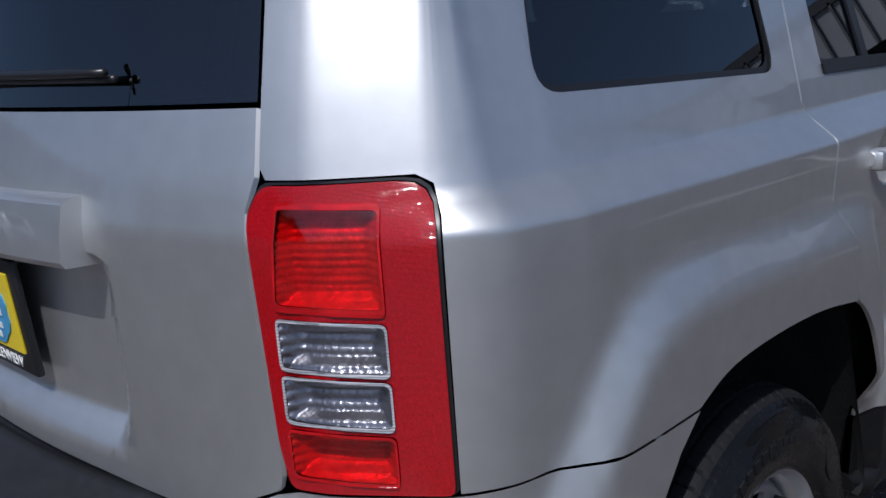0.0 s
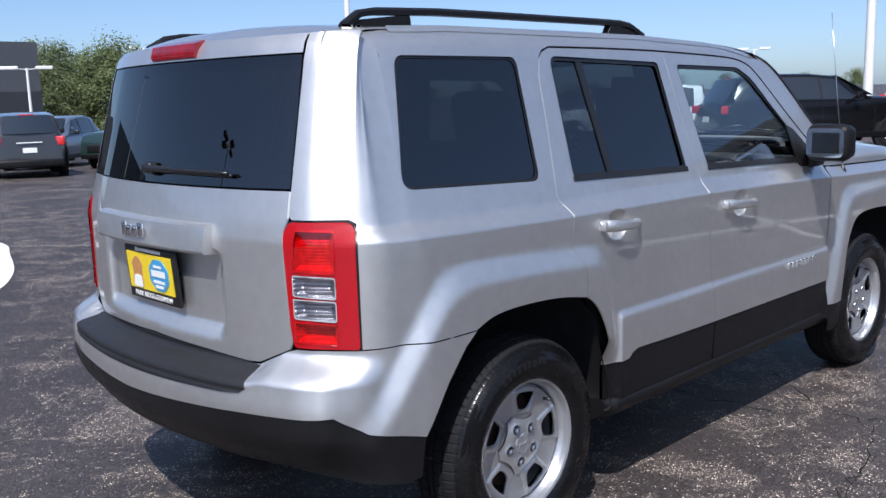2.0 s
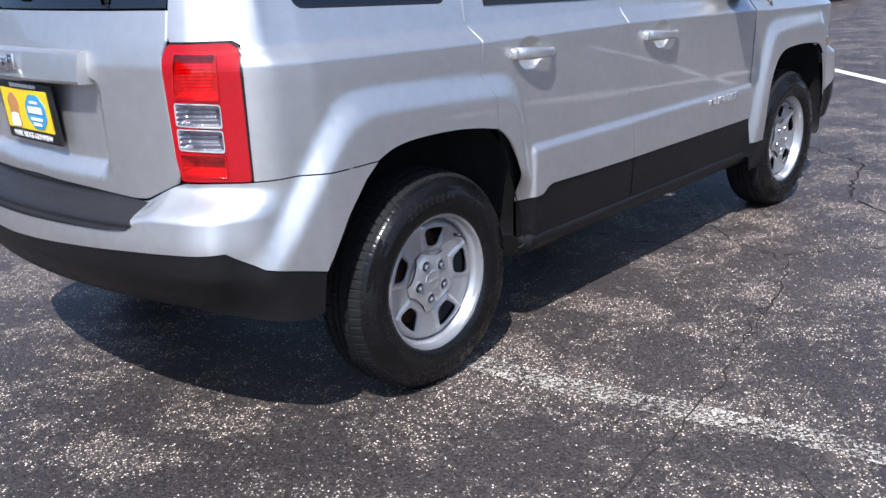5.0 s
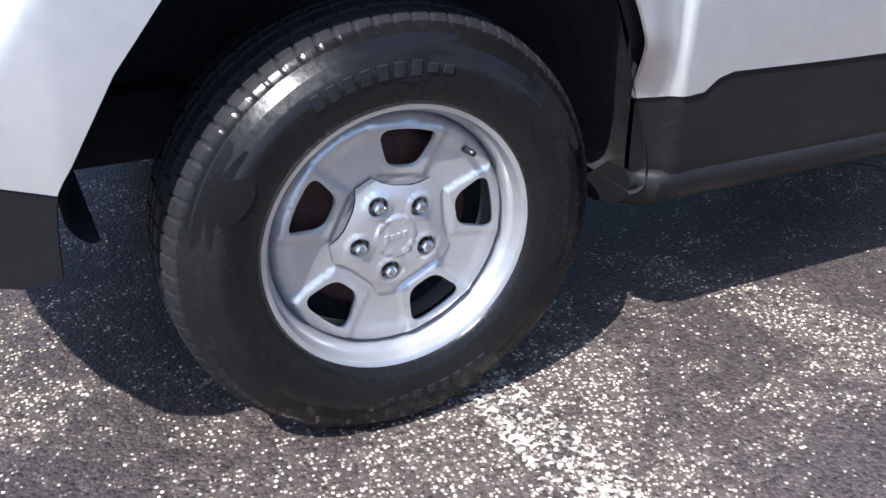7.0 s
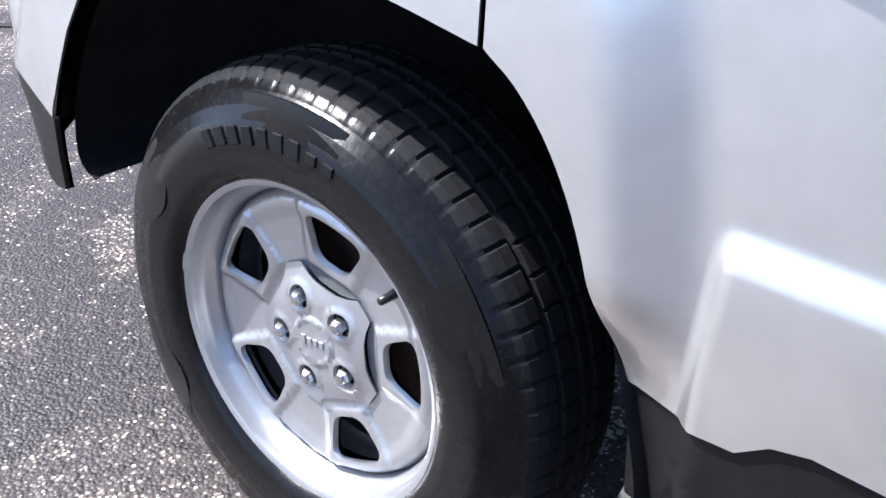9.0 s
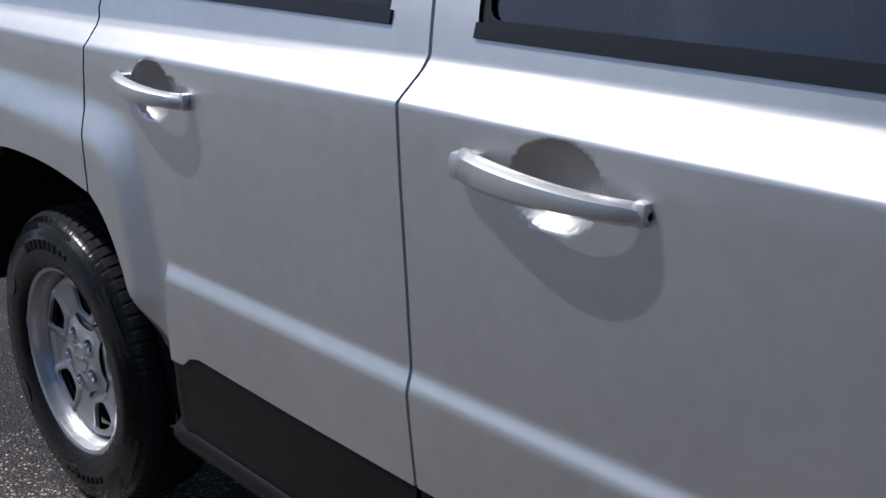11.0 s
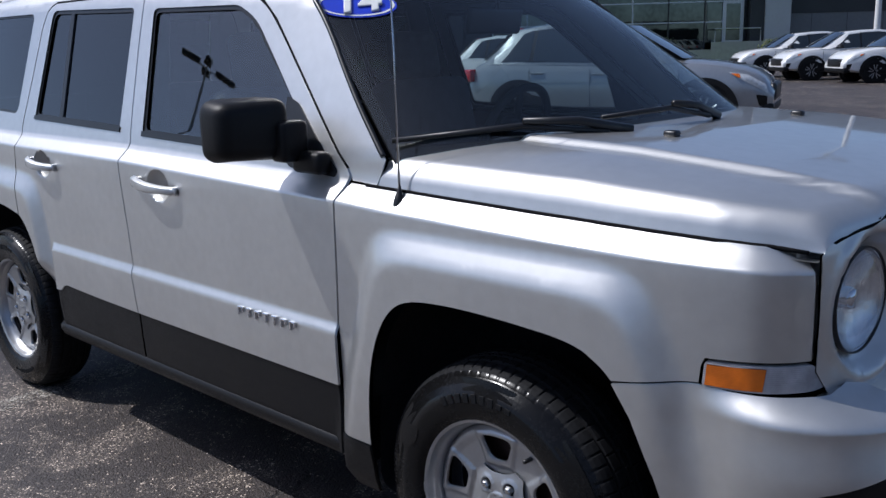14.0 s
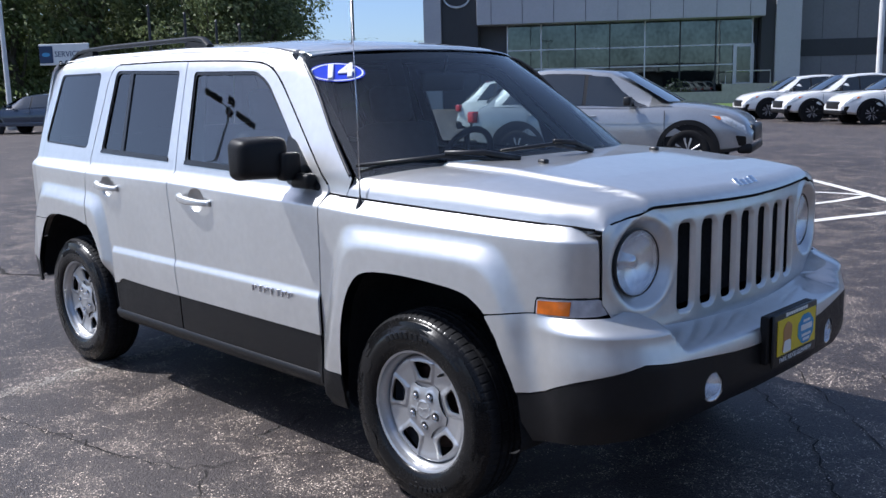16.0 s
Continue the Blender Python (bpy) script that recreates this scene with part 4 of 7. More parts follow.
REDPANE = pane("red_lens_cover", (0.92, 0.035, 0.045), 1.34)
CLEARPANE = pane("clear_lens_cover", (0.80, 0.80, 0.82), 1.45)
WHITEBOWL = mat("lamp_bowl_white", (0.62, 0.58, 0.58), 0.34, 0.3, 60, 0.3, 0.4, 200)
SMOKEBOWL = mat("lamp_bowl", (0.46, 0.45, 0.47), 0.28, 0.9, 40, 0.25, 0.25, 160)
for f in (False, True):
    a0, a1 = S_SEAM - .014, S_LAMP - .005
    outline = rounded([(S_SEAM + .006, 1.107, .012), (a1 - .002, 1.107, .04), (a1, .769, .01), (a0 + .024, .767, .012), (a0 + .014, .82, .01), (a0 + .002, 1.075, .012)], n=4)
    i0, i1 = a0 + .030, lerp(a0, a1, .72)
    sections = []
    for z0, z1, cover, nm, lb, dp, pitch, rb in ((.978, 1.089, REDPANE, "brake_section", "ribbed red brake section", .022, .0085, .0018), (.910, .966, CLEARPANE, "reversing_section", "clear ribbed section", .020, .0125, .0022),
                                                 (.849, .902, CLEARPANE, "indicator_section", "clear ribbed section", .020, .0125, .0022), (.784, .840, REDPANE, "lower_section", "ribbed red lower section", .026, .0105, .0026)):
        sections.append((rounded([(i0, z0), (i1, z0 - .005), (i1, z1 - .004), (i0 + (.010 if z1 > 1.05 else 0), z1)], .008), z0, z1, cover, nm, lb, dp, pitch, rb))
    tl = trimmed("tail_lamp", [outline] + [q[0] for q in sections], lamp_skin, RED_B, car, "red tail lamp with two clear sections", step=(.02, .02), thick=.03, flip=f)
    for loop, z0, z1, cover, nm, lb, dp, pitch, rb in sections:
        sec = trimmed(nm, [loop], bowl(i0, i1, z0 - .004, z1, dp, pitch, rb), WHITEBOWL if cover is REDPANE else SMOKEBOWL, tl, lb, step=(.004, .0026), thick=0, flip=f)
        trimmed("section_lens", [loop], lambda s, z: lamp_skin(s, z, .0015), cover, sec, "red lens" if cover is REDPANE else "clear lens", step=(.03, .03), thick=0, flip=f)
        mid = ((i0 + i1) / 2, (z0 + z1) / 2)
        trimmed("section_rim", [[(mid[0] + (p[0] - mid[0]) * 1.015, mid[1] + (p[1] - mid[1]) * 1.05) for p in loop], [(mid[0] + (p[0] - mid[0]) * .975, mid[1] + (p[1] - mid[1]) * .92) for p in loop]],
                lambda s, z: lamp_skin(s, z, .003), RED_A if cover is REDPANE else CLEARLENS, sec, step=(.05, .05), thick=.003, flip=f)
    trimmed("lamp_gasket", [[(p[0] + .004 * (1 if p[0] > (a0 + a1) / 2 else -1.4), p[1] + .0025 * (1 if p[1] > .95 else -1)) for p in outline], outline], lambda s, z: flank(s, z, -.002), TRIM, tl, "dark lamp gasket", step=(.06, .06), thick=.008, flip=f)
    # side marker at the front corner
    mk = rounded([(1.812, .753, .006), (1.816, .800, .006), (1.90, .803, .01), (S_WING, .803, .008), (sy(-.665, True), .768, .008), (sx(1.98), .753, .02)], n=3)
    sm_ = trimmed("side_marker", [mk], lambda s, z: flank(s, z, .004, False), CLEARLENS, car, "clear front corner lamp with an amber end", step=(.02, .02), thick=.02, flip=f)
    trimmed("amber_end", [[(1.818, .757), (1.821, .796), (1.895, .799), (1.925, .799), (1.920, .757)]], lambda s, z: flank(s, z, .007, False), AMBER, sm_, "amber reflector end", step=(.03, .02), thick=.004, flip=f)
    # round headlamp
    g = 1 if f else -1
    c = Vector(face(LAMP_S, LAMP_Z))
    c.y *= 1 if g < 0 else -1
    nv = Vector((1.0, .10 * g, 0.0)).normalized()
    rot = nv.to_track_quat("Z", "Y").to_matrix().to_4x4()
    bm = lathe([(.001, -.030), (.03, -.028), (.06, -.020), (.082, -.008), (.096, .002), (.100, .006)], 40, "z")
    bmesh.ops.transform(bm, matrix=Matrix.Translation(c) @ rot, verts=bm.verts)
    hd = part("headlamp", bm, REFLECT, car, "round headlamp with a clear cover", smooth=True)
    bm = lathe([(.001, .030), (.03, .0285), (.06, .023), (.085, .013), (.098, .004)], 40, "z")
    bmesh.ops.transform(bm, matrix=Matrix.Translation(c) @ rot, verts=bm.verts)
    part("lamp_cover", bm, LAMPGLASS, hd, "domed clear cover", smooth=True).visible_shadow = False
    bm = lathe([(.0985, .006), (.0995, .010), (.102, .010), (.103, .003), (.103, -.02)], 40, "z")
    bmesh.ops.transform(bm, matrix=Matrix.Translation(c) @ rot, verts=bm.verts)
    part("lamp_bezel", bm, TRIM, hd, "dark bezel ring", smooth=True)
    bm = lathe([(.001, -.004), (.018, -.005), (.022, -.012), (.022, -.03)], 24, "z")
    bmesh.ops.transform(bm, matrix=Matrix.Translation(c) @ rot, verts=bm.verts)
    part("bulb_shield", bm, CHROME, hd, "chrome bulb shield", smooth=True)
    # fog lamp
    p = Vector(bumper_front(*FOG))
    p.y *= 1 if g < 0 else -1
    bm = lathe([(.001, -.05), (.03, -.035), (.042, -.01), (.045, -.002), (.052, .002), (.055, -.02)], 28, "z")
    bmesh.ops.transform(bm, matrix=Matrix.Translation(p - Vector((.005, 0, 0))) @ Vector((1.0, .12 * g, 0)).to_track_quat("Z", "Y").to_matrix().to_4x4(), verts=bm.verts)
    fg = part("fog_lamp", bm, REFLECT, car, "small round fog lamp", smooth=True)
    bm = lathe([(.001, .012), (.02, .010), (.036, .002), (.042, -.006)], 28, "z")
    bmesh.ops.transform(bm, matrix=Matrix.Translation(p - Vector((.005, 0, 0))) @ Vector((1.0, .12 * g, 0)).to_track_quat("Z", "Y").to_matrix().to_4x4(), verts=bm.verts)
    part("lamp_cover", bm, LAMPGLASS, fg, "domed clear cover", smooth=True)
    # door mirror
    bm = bmesh.new()
    box(bm, .598, -.956 * -g, 1.178, .142, .194, .160, .036, 4)
    for v in bm.verts:
        u = (abs(v.co.y) - .859) / .194
        if v.co.x > .598:
            v.co.x -= .02 * u + .008
            v.co.z = 1.178 + (v.co.z - 1.178) * (1 - .1 * u)
        v.co.x += .016 * (1 - u)
    mi = part("door_mirror", bm, CLAD, car, "black textured door mirror", smooth=True)
    bm = bmesh.new()
    box(bm, .664, -.866 * -g, 1.146, .062, .085, .105, .015, 3)
    box(bm, .712, -.836 * -g, 1.092, .115, .05, .058, .016, 3)
    part("mirror_arm", bm, CLAD, mi, "black mirror arm", smooth=True)
    bm = prism(rounded([(-.084, -.062), (.084, -.062), (.084, .062), (-.084, .062)], .03, 5), -.002, .002)
    bmesh.ops.transform(bm, matrix=Matrix.Translation((.5290, -.952 * -g, 1.178)) @ pose(0, 0, 0, 0, 0, 90), verts=bm.verts)
    for v in bm.verts:
        u = (abs(v.co.y) - .859) / .194
        v.co.x += .016 * (1 - u)
    part("mirror_glass", bm, CHROME, mi, "mirror glass")

# roof rails
for g in (-1, 1):
    path = []
    for t in np.linspace(0, 1, 24):
        x = lerp(-1.76, -.30, t)
        h = roof(x, .565)[2]
        lift = min(sstep(0, .06, t), sstep(1, .94, t))
        path.append((x, g * lerp(.575, .560, lift), h + lerp(.004, .042, lift)))
    bm = bmesh.new()
    rows = []
    for i, p_ in enumerate(path):
        t = i / 23
        hh, wd = .011, .019
        rows.append([bm.verts.new((p_[0], p_[1] + dy, p_[2] + dz)) for dy, dz in ((-wd, -hh), (wd, -hh), (wd, hh * .3), (wd * .5, hh), (-wd * .5, hh), (-wd, hh * .3))])
    for a, b_ in zip(rows, rows[1:]):
        for k in range(6):
            bm.faces.new((a[k], a[(k + 1) % 6], b_[(k + 1) % 6], b_[k]))
    bm.faces.new(rows[0]), bm.faces.new(rows[-1])
    bmesh.ops.recalc_face_normals(bm, faces=bm.faces)
    rl_ = part("roof_rail", bm, CLAD, car, "black roof rail", crease=40)
    for xa, xb in ((-1.74, -1.50), (-.52, -.32)):
        bm = prism([(xa, roof(xa, .565)[2] - .01), (xb, roof(xb, .565)[2] - .01), (lerp(xa, xb, .97), roof(xb, .565)[2] + .032 * (1 if xa < -1 else .6)), (lerp(xa, xb, .12), roof(xa, .565)[2] + .032 * (.6 if xa < -1 else 1))], g * .545, g * .578, .004)
        part("rail_foot", bm, CLAD, rl_, "black rail foot")

# tailgate fittings
bm = bmesh.new()
rows = []
for y in np.linspace(-.34, .34, 25):
    xb = flank(sy(-abs(y)), 1.04)[0]
    rows.append([bm.verts.new((xb + dx, y, z)) for dx, z in ((.02, 1.090), (-.010, 1.088), (-.020, 1.081), (-.027, 1.050), (-.032, 1.012), (-.027, 1.004), (.03, 1.001))])
for a, b_ in zip(rows, rows[1:]):
    for k in range(6):
        bm.faces.new((a[k], a[k + 1], b_[k + 1], b_[k]))
bm.faces.new(rows[0]), bm.faces.new(rows[-1])
bmesh.ops.recalc_face_normals(bm, faces=bm.faces)
part("plate_lamp_bar", bm, SILVER, tg, "silver bar over the plate", crease=35)


def badge_bars(parent, m, widths, h, gap, mt, depth=.006, name="badge"):
    """A badge as a row of plain bars."""
    x = -(sum(widths) + gap * (len(widths) - 1)) / 2
    bm = bmesh.new()
    for i, w in enumerate(widths):
        hh = h * (1.0, .78, .78, .9)[i % 4]
        box(bm, x + w / 2, 0, (hh - h) / 2 * (1 if i < 3 else -1), w * .94, depth, hh, min(.006, depth * .4), 2)
        x += w + gap
    bmesh.ops.transform(bm, matrix=mt, verts=bm.verts)
    return part(name, bm, m, parent, "chrome badge", crease=40)


xb = flank(S_BACK, 1.05)[0]
badge_bars(tg, CHROME, [.028, .032, .032, .034], .046, .004, pose(xb - .036, .02, 1.052, 0, 0, -90))
badge_bars(car, CHROME, [.026, .032, .032, .034], .036, .004, pose(2.045, 0, bonnet(2.045, 0)[2] + .003, -50, 0, 90), name="bonnet_badge")
# high brake lamp
bm = bmesh.new()
rows = []
for y in np.linspace(-.135, .135, 15):
    p = flank(sy(-abs(y)), 1.585)
    rows.append([bm.verts.new((p[0] + dx, y, z)) for dx, z in ((.02, 1.560), (-.016, 1.560), (-.020, 1.572), (-.010, 1.602), (.02, 1.612))])
for a, b_ in zip(rows, rows[1:]):
    for k in range(4):
        bm.faces.new((a[k], a[k + 1], b_[k + 1], b_[k]))
bm.faces.new(rows[0]), bm.faces.new(rows[-1])
bmesh.ops.recalc_face_normals(bm, faces=bm.faces)
part("high_brake_lamp", bm, HIGHRED, tg, "red high-level brake lamp", crease=45)
# rear wiper
bm = bmesh.new()
wz = 1.235
wpath = [(flank(sy(-abs(y)), wz)[0] - .022, y, wz + .012 * (y + .1)) for y in np.linspace(.0, -.40, 12)]
tube(bm, wpath, [.012, .010, .009, .008, .007, .006, .006, .006, .006, .006, .005, .005], 8)
tube(bm, [(p_[0] + .012, p_[1], p_[2] - .008) for p_ in wpath], .005, 6)
box(bm, flank(S_BACK, wz)[0] - .012, .01, wz, .034, .055, .036, .010, 3)
part("rear_wiper", bm, TRIM, tg, "black rear wiper", smooth=True)

# dealer plates: yellow insert in a black frame
YEL = mat("plate_yellow", (0.75, 0.56, 0.02), 0.35, 0, 20, 0.06)
BLUE = mat("plate_blue", (0.06, 0.30, 0.55), 0.35, 0, 20, 0.06)
PLATEWHITE = mat("plate_white", (0.78, 0.78, 0.76), 0.4, 0, 20, 0.04)
TAN = mat("plate_tan", (0.45, 0.22, 0.08), 0.5, 0, 20, 0.1)


def plate(mt, parent):
    """In its own axes: x to the right, z up, facing -y; 0.32 by 0.17 m."""
    bm = bmesh.new()
    box(bm, 0, 0, 0, .322, .012, .172, .005)
    bmesh.ops.transform(bm, matrix=mt, verts=bm.verts)
    fr = part("plate_frame", bm, TRIM, parent, "black dealer plate frame", crease=40)
    bm = boxed(0, -.008, .008, .285, .004, .118, .001)
    bmesh.ops.transform(bm, matrix=mt, verts=bm.verts)
    part("plate_insert", bm, YEL, fr, "yellow dealer insert")
    bm = bmesh.new()
    loop = [(.062 + .062 * math.cos(a * math.tau / 24) * (1 - .06 * (a % 3 == 0)), .006 + .052 * math.sin(a * math.tau / 24) * (1 - .06 * (a % 3 == 0))) for a in range(24)]
    bm.free()
    bm = prism(loop, -.0095, -.012)
    bmesh.ops.transform(bm, matrix=mt, verts=bm.verts)
    sh = part("plate_seal", bm, BLUE, fr, "blue seal printed on the insert")
    for k, (w, z, h) in enumerate(((.085, .012, .020), (.070, -.014, .009), (.05, -.029, .009), (.05, .034, .008))):
        bm = boxed(.062, -.0135, z, w, .001, h)
        bmesh.ops.transform(bm, matrix=mt, verts=bm.verts)
        part("seal_bar", bm, PLATEWHITE, sh, "white bar")
    bm = prism(rounded([(-.115, -.045), (-.045, -.045), (-.05, .0), (-.04, .035), (-.075, .06), (-.11, .035), (-.105, 0)], .02), -.0095, -.0115)
    bmesh.ops.transform(bm, matrix=mt, verts=bm.verts)
    part("plate_shape", bm, TAN, fr, "brown printed shape")
    bm = prism(rounded([(-.11, -.045), (-.05, -.045), (-.055, -.005), (-.10, -.005)], .01), -.0118, -.013)
    bmesh.ops.transform(bm, matrix=mt, verts=bm.verts)
    part("plate_shape", bm, PLATEWHITE, fr, "white printed shape")
    text_mesh("PARK RIDGE-GLENVIEW", .0235, .0006, PLATEWHITE, fr, mt @ pose(0, -.0072, -.069, 90), "place_name", "white lettering", .95)
    bm = bmesh.new()
    for i in range(9):
        box(bm, -.075 + i * .0185, -.0065, .0765, .0145, .0012, .010 + .003 * (i == 0))
    bmesh.ops.transform(bm, matrix=mt, verts=bm.verts)
    part("dealer_bars", bm, PLATEWHITE, fr, "white bars")


plate(pose(-2.096, 0, .905, 4, 0, -90), tg)
bx = bumper_front(S_FRONT, .62)[0]
bm = boxed(bx + .006, 0, .600, .030, .34, .16, .006)
br = part("plate_bracket", bm, CLAD, car, "black plate bracket")
plate(pose(bx + .032, 0, .598, 0, 0, 90), car)

# wing badge: seven letters as short chrome bars
for i in range(7):
    xx = .405 + i * .040
    yy = flank(xx, .655)[1]
    bm = bmesh.new()
    if i in (1, 3, 4):
        box(bm, xx, yy - .003, .650, .006, .008, .026, .002)
        box(bm, xx, yy - .003, .662, .024, .008, .006, .002)
    else:
        box(bm, xx - .009, yy - .003, .650, .006, .008, .026, .002)
        box(bm, xx + .002, yy - .003, .661, .022, .008, .006, .002)
        box(bm, xx + .010, yy - .003, .654, .006, .008, .014, .002)
    part("badge_bar", bm, CHROME, car, "small chrome badge bar")

# aerial
ax, ay = 1.030, -.836
az = 1.012
bm = lathe([(.001, .046), (.004, .045), (.0045, .038), (.0065, .036), (.0065, .027), (.009, .024), (.0135, .008), (.015, -.01)], 16, "z")
bmesh.ops.transform(bm, matrix=pose(ax, ay, az, -6, 0, 0), verts=bm.verts)
an = part("aerial", bm, TRIM, car, "black aerial base with a thin mast", smooth=True)
bm = tube(bmesh.new(), [(ax, ay + .004, az + .04), (ax - .03, ay + .03, az + .35), (ax - .07, ay + .055, az + .74)], [.003, .0022, .0016], 6)
part("mast", bm, STEEL, an, "thin steel mast", smooth=True)
# screen washers, wipers, cowl
for y in (-.36, .36):
    x = 1.47
    bm = boxed(x, y, bonnet(x, y)[2] + .006, .035, .028, .016, .006)
    part("washer_jet", bm, TRIM, car, "black washer jet", smooth=True)
bm = bmesh.new()
rows = []
for y in np.linspace(-.78, .78, 27):
    xf = screen_foot(y)
    z0 = bonnet(max(.93, xf), y)[2] - .012
    rows.append([bm.verts.new(p_) for p_ in ((xf + .03, y, z0 - .02), (xf - .02, y, z0), (xf - .07, y, z0 + .005), (xf - .12, y, z0 + .0))])
for a, b_ in zip(rows, rows[1:]):
    for k in range(3):
        bm.faces.new((a[k], a[k + 1], b_[k + 1], b_[k]))
part("cowl", bm, TRIM, car, "black cowl below the windscreen", smooth=True)
for y0, y1, t1 in ((-.33, -.775, .055), (.08, -.36, .06)):
    bm = bmesh.new()
    pv = Vector(screen(y0 / .79, -.02)) + Vector((.03, 0, .03))
    tip = Vector(screen(y1 / .79, t1)) + Vector((.02, 0, .02))
    mid = lerp(pv, tip, .5) + Vector((.03, 0, .035))
    tube(bm, [pv, lerp(pv, mid, .5) + Vector((.005, 0, .012)), mid], [.014, .011, .008], 8)
    tube(bm, [lerp(pv, tip, .12) + Vector((.015, 0, .0)), mid - Vector((.008, 0, .012)), tip], [.007, .008, .006], 6)
    part("wiper", bm, TRIM, car, "black windscreen wiper", smooth=True)
# price-year sticker on the screen
OVALBLUE = mat("sticker_blue", (0.02, 0.05, 0.55), 0.3, 0, 10, 0.05)


def on_screen(cx, ct, name, r0, r1, material, lift, parent, label, hole=False):
    loops = [[(cx + r0 * math.cos(a * math.tau / 40), ct + r1 * math.sin(a * math.tau / 40)) for a in range(40)]]
    if hole:
        loops.append([(cx + r0 * .93 * math.cos(a * math.tau / 40), ct + r1 * .9 * math.sin(a * math.tau / 40)) for a in range(40)])
    return trimmed(name, loops, lambda v, t: tuple(Vector(screen(v, t)) + Vector((.82, 0, .57)) * lift), material, parent, label, step=(.05, .05), thick=0)


stk = on_screen(-.845, .78, "year_sticker", .125, .088, OVALBLUE, .004, car, "blue oval year sticker")
on_screen(-.845, .78, "sticker_rim", .117, .080, PLATEWHITE, .0055, stk, "white ring", True)
sp = Vector(screen(-.845, .78))
du, dt = (Vector(screen(-.825, .78)) - Vector(screen(-.865, .78))).normalized(), (Vector(screen(-.845, .81)) - Vector(screen(-.845, .75))).normalized()
nn = du.cross(dt)
m3 = Matrix((du, nn.cross(du), nn)).transposed().to_4x4()
text_mesh("14", .125, .0005, PLATEWHITE, stk, Matrix.Translation(sp + nn * .007 - dt * .004) @ m3, "year", "white figures", 1.0, 0.12, .0045)

# inside: floor, dashboard, wheel, seats, headliner
bm = bmesh.new()
box(bm, .0, 0, .40, 1.60, 1.44, .06, .02)
box(bm, -1.55, 0, .62, .72, .96, .45, .03)
box(bm, -1.35, 0, .87, 1.10, 1.42, .04, .01)
part("cabin_floor", bm, INTERIOR, car, "dark carpeted floor")
for f in (False, True):
    trimmed("inner_panel", [[(-1.78, .80), (-1.78, 1.13), (.84, 1.085), (.84, .40), (-.86, .40), (-.93, .60), (-1.03, .80)]], lambda s, z: flank(s, z, -.055, False), INTERIOR, car, "dark inner trim", step=(.15, .1), thick=0, flip=f)
bm = bmesh.new()
rows = []
for y in np.linspace(-.74, .74, 15):
    pr = [(1.15, 1.08), (.98, 1.085), (.80, 1.06), (.72, 1.03), (.70, .95), (.75, .70)]
    rows.append([bm.verts.new((x - .18 * abs(y / .74) ** 3 * (x > .9), y, z + .03 * math.exp(-((y - .37) / .2) ** 2) * (x < .85))) for x, z in pr])
for a, b_ in zip(rows, rows[1:]):
    for k in range(5):
        bm.faces.new((a[k], a[k + 1], b_[k + 1], b_[k]))
part("dashboard", bm, INTERIOR, car, "dark grey dashboard", smooth=True)
bm = bmesh.new()
wc = Vector((.41, .37, 1.065))
wr = pose(0, 0, 0, 0, -68, 0)
tube(bm, [wc + wr @ Vector((.172 * math.cos(a * math.tau / 28), .172 * math.sin(a * math.tau / 28), 0)) for a in range(29)], .016, 8, False)
for a in (0.3, math.pi - .3, math.pi * 1.5):
    tube(bm, [wc, wc + wr @ Vector((.18 * math.sin(a + 1.57), .18 * math.cos(a + 1.57), 0))], .014, 6)
box(bm, wc.x, wc.y, wc.z, .06, .13, .11, .025, 3)
part("steering_wheel", bm, INTERIOR, car, "dark steering wheel", smooth=True)


def seat(x, y, w, name):
    bm = bmesh.new()
    box(bm, x, y, .66, .52, w, .18, .06, 3)
    st = part(name, bm, SEATCLOTH, car, "grey cloth seat", smooth=True)
    bm = boxed(x - .27, y, .95, .15, w - .02, .62, .055, pose(0, 0, 0, 0, -14, 0), 3)
    part("backrest", bm, SEATCLOTH, st, smooth=True)
    for yy in ((0,) if w < .8 else (-w * .3, w * .3)):
        bm = bmesh.new()
        box(bm, x - .37, y + yy, 1.345, .09, .25, .19, .04, 3, pose(0, 0, 0, 0, -10, 0))
        tube(bm, [(x - .345, y + yy - .05, 1.2), (x - .365, y + yy - .05, 1.3)], .007, 6)
        tube(bm, [(x - .345, y + yy + .05, 1.2), (x - .365, y + yy + .05, 1.3)], .007, 6)
        part("headrest", bm, SEATCLOTH, st, smooth=True)


seat(.25, -.37, .50, "front_seat")
seat(.25, .37, .50, "front_seat")
seat(-.62, 0, 1.24, "rear_seat")
trimmed("headliner", [[(-1.85, -.585), (.35, -.585), (.35, .585), (-1.85, .585)]], lambda x, y: (x, y, roof(x, y)[2] - .035), HEADLINER, car, "light grey headliner", step=(.2, .1), thick=0)
bm = boxed(.58, .05, 1.452, .03, .26, .085, .012, pose(0, 0, 0, 0, 12, 0), 3)
tube(bm, [(.58, .05, 1.46), (.63, .03, 1.56)], .008, 6)
part("rear_view_mirror", bm, TRIM, car, "interior mirror", smooth=True)
for g in (-1, 1):
    bm = tube(bmesh.new(), [(-.30, g * .70, 1.10), (-.33, g * .655, 1.35), (-.36, g * .615, 1.58)], .045, 8)
    part("centre_pillar", bm, INTERIOR, car, "dark pillar trim", smooth=True)

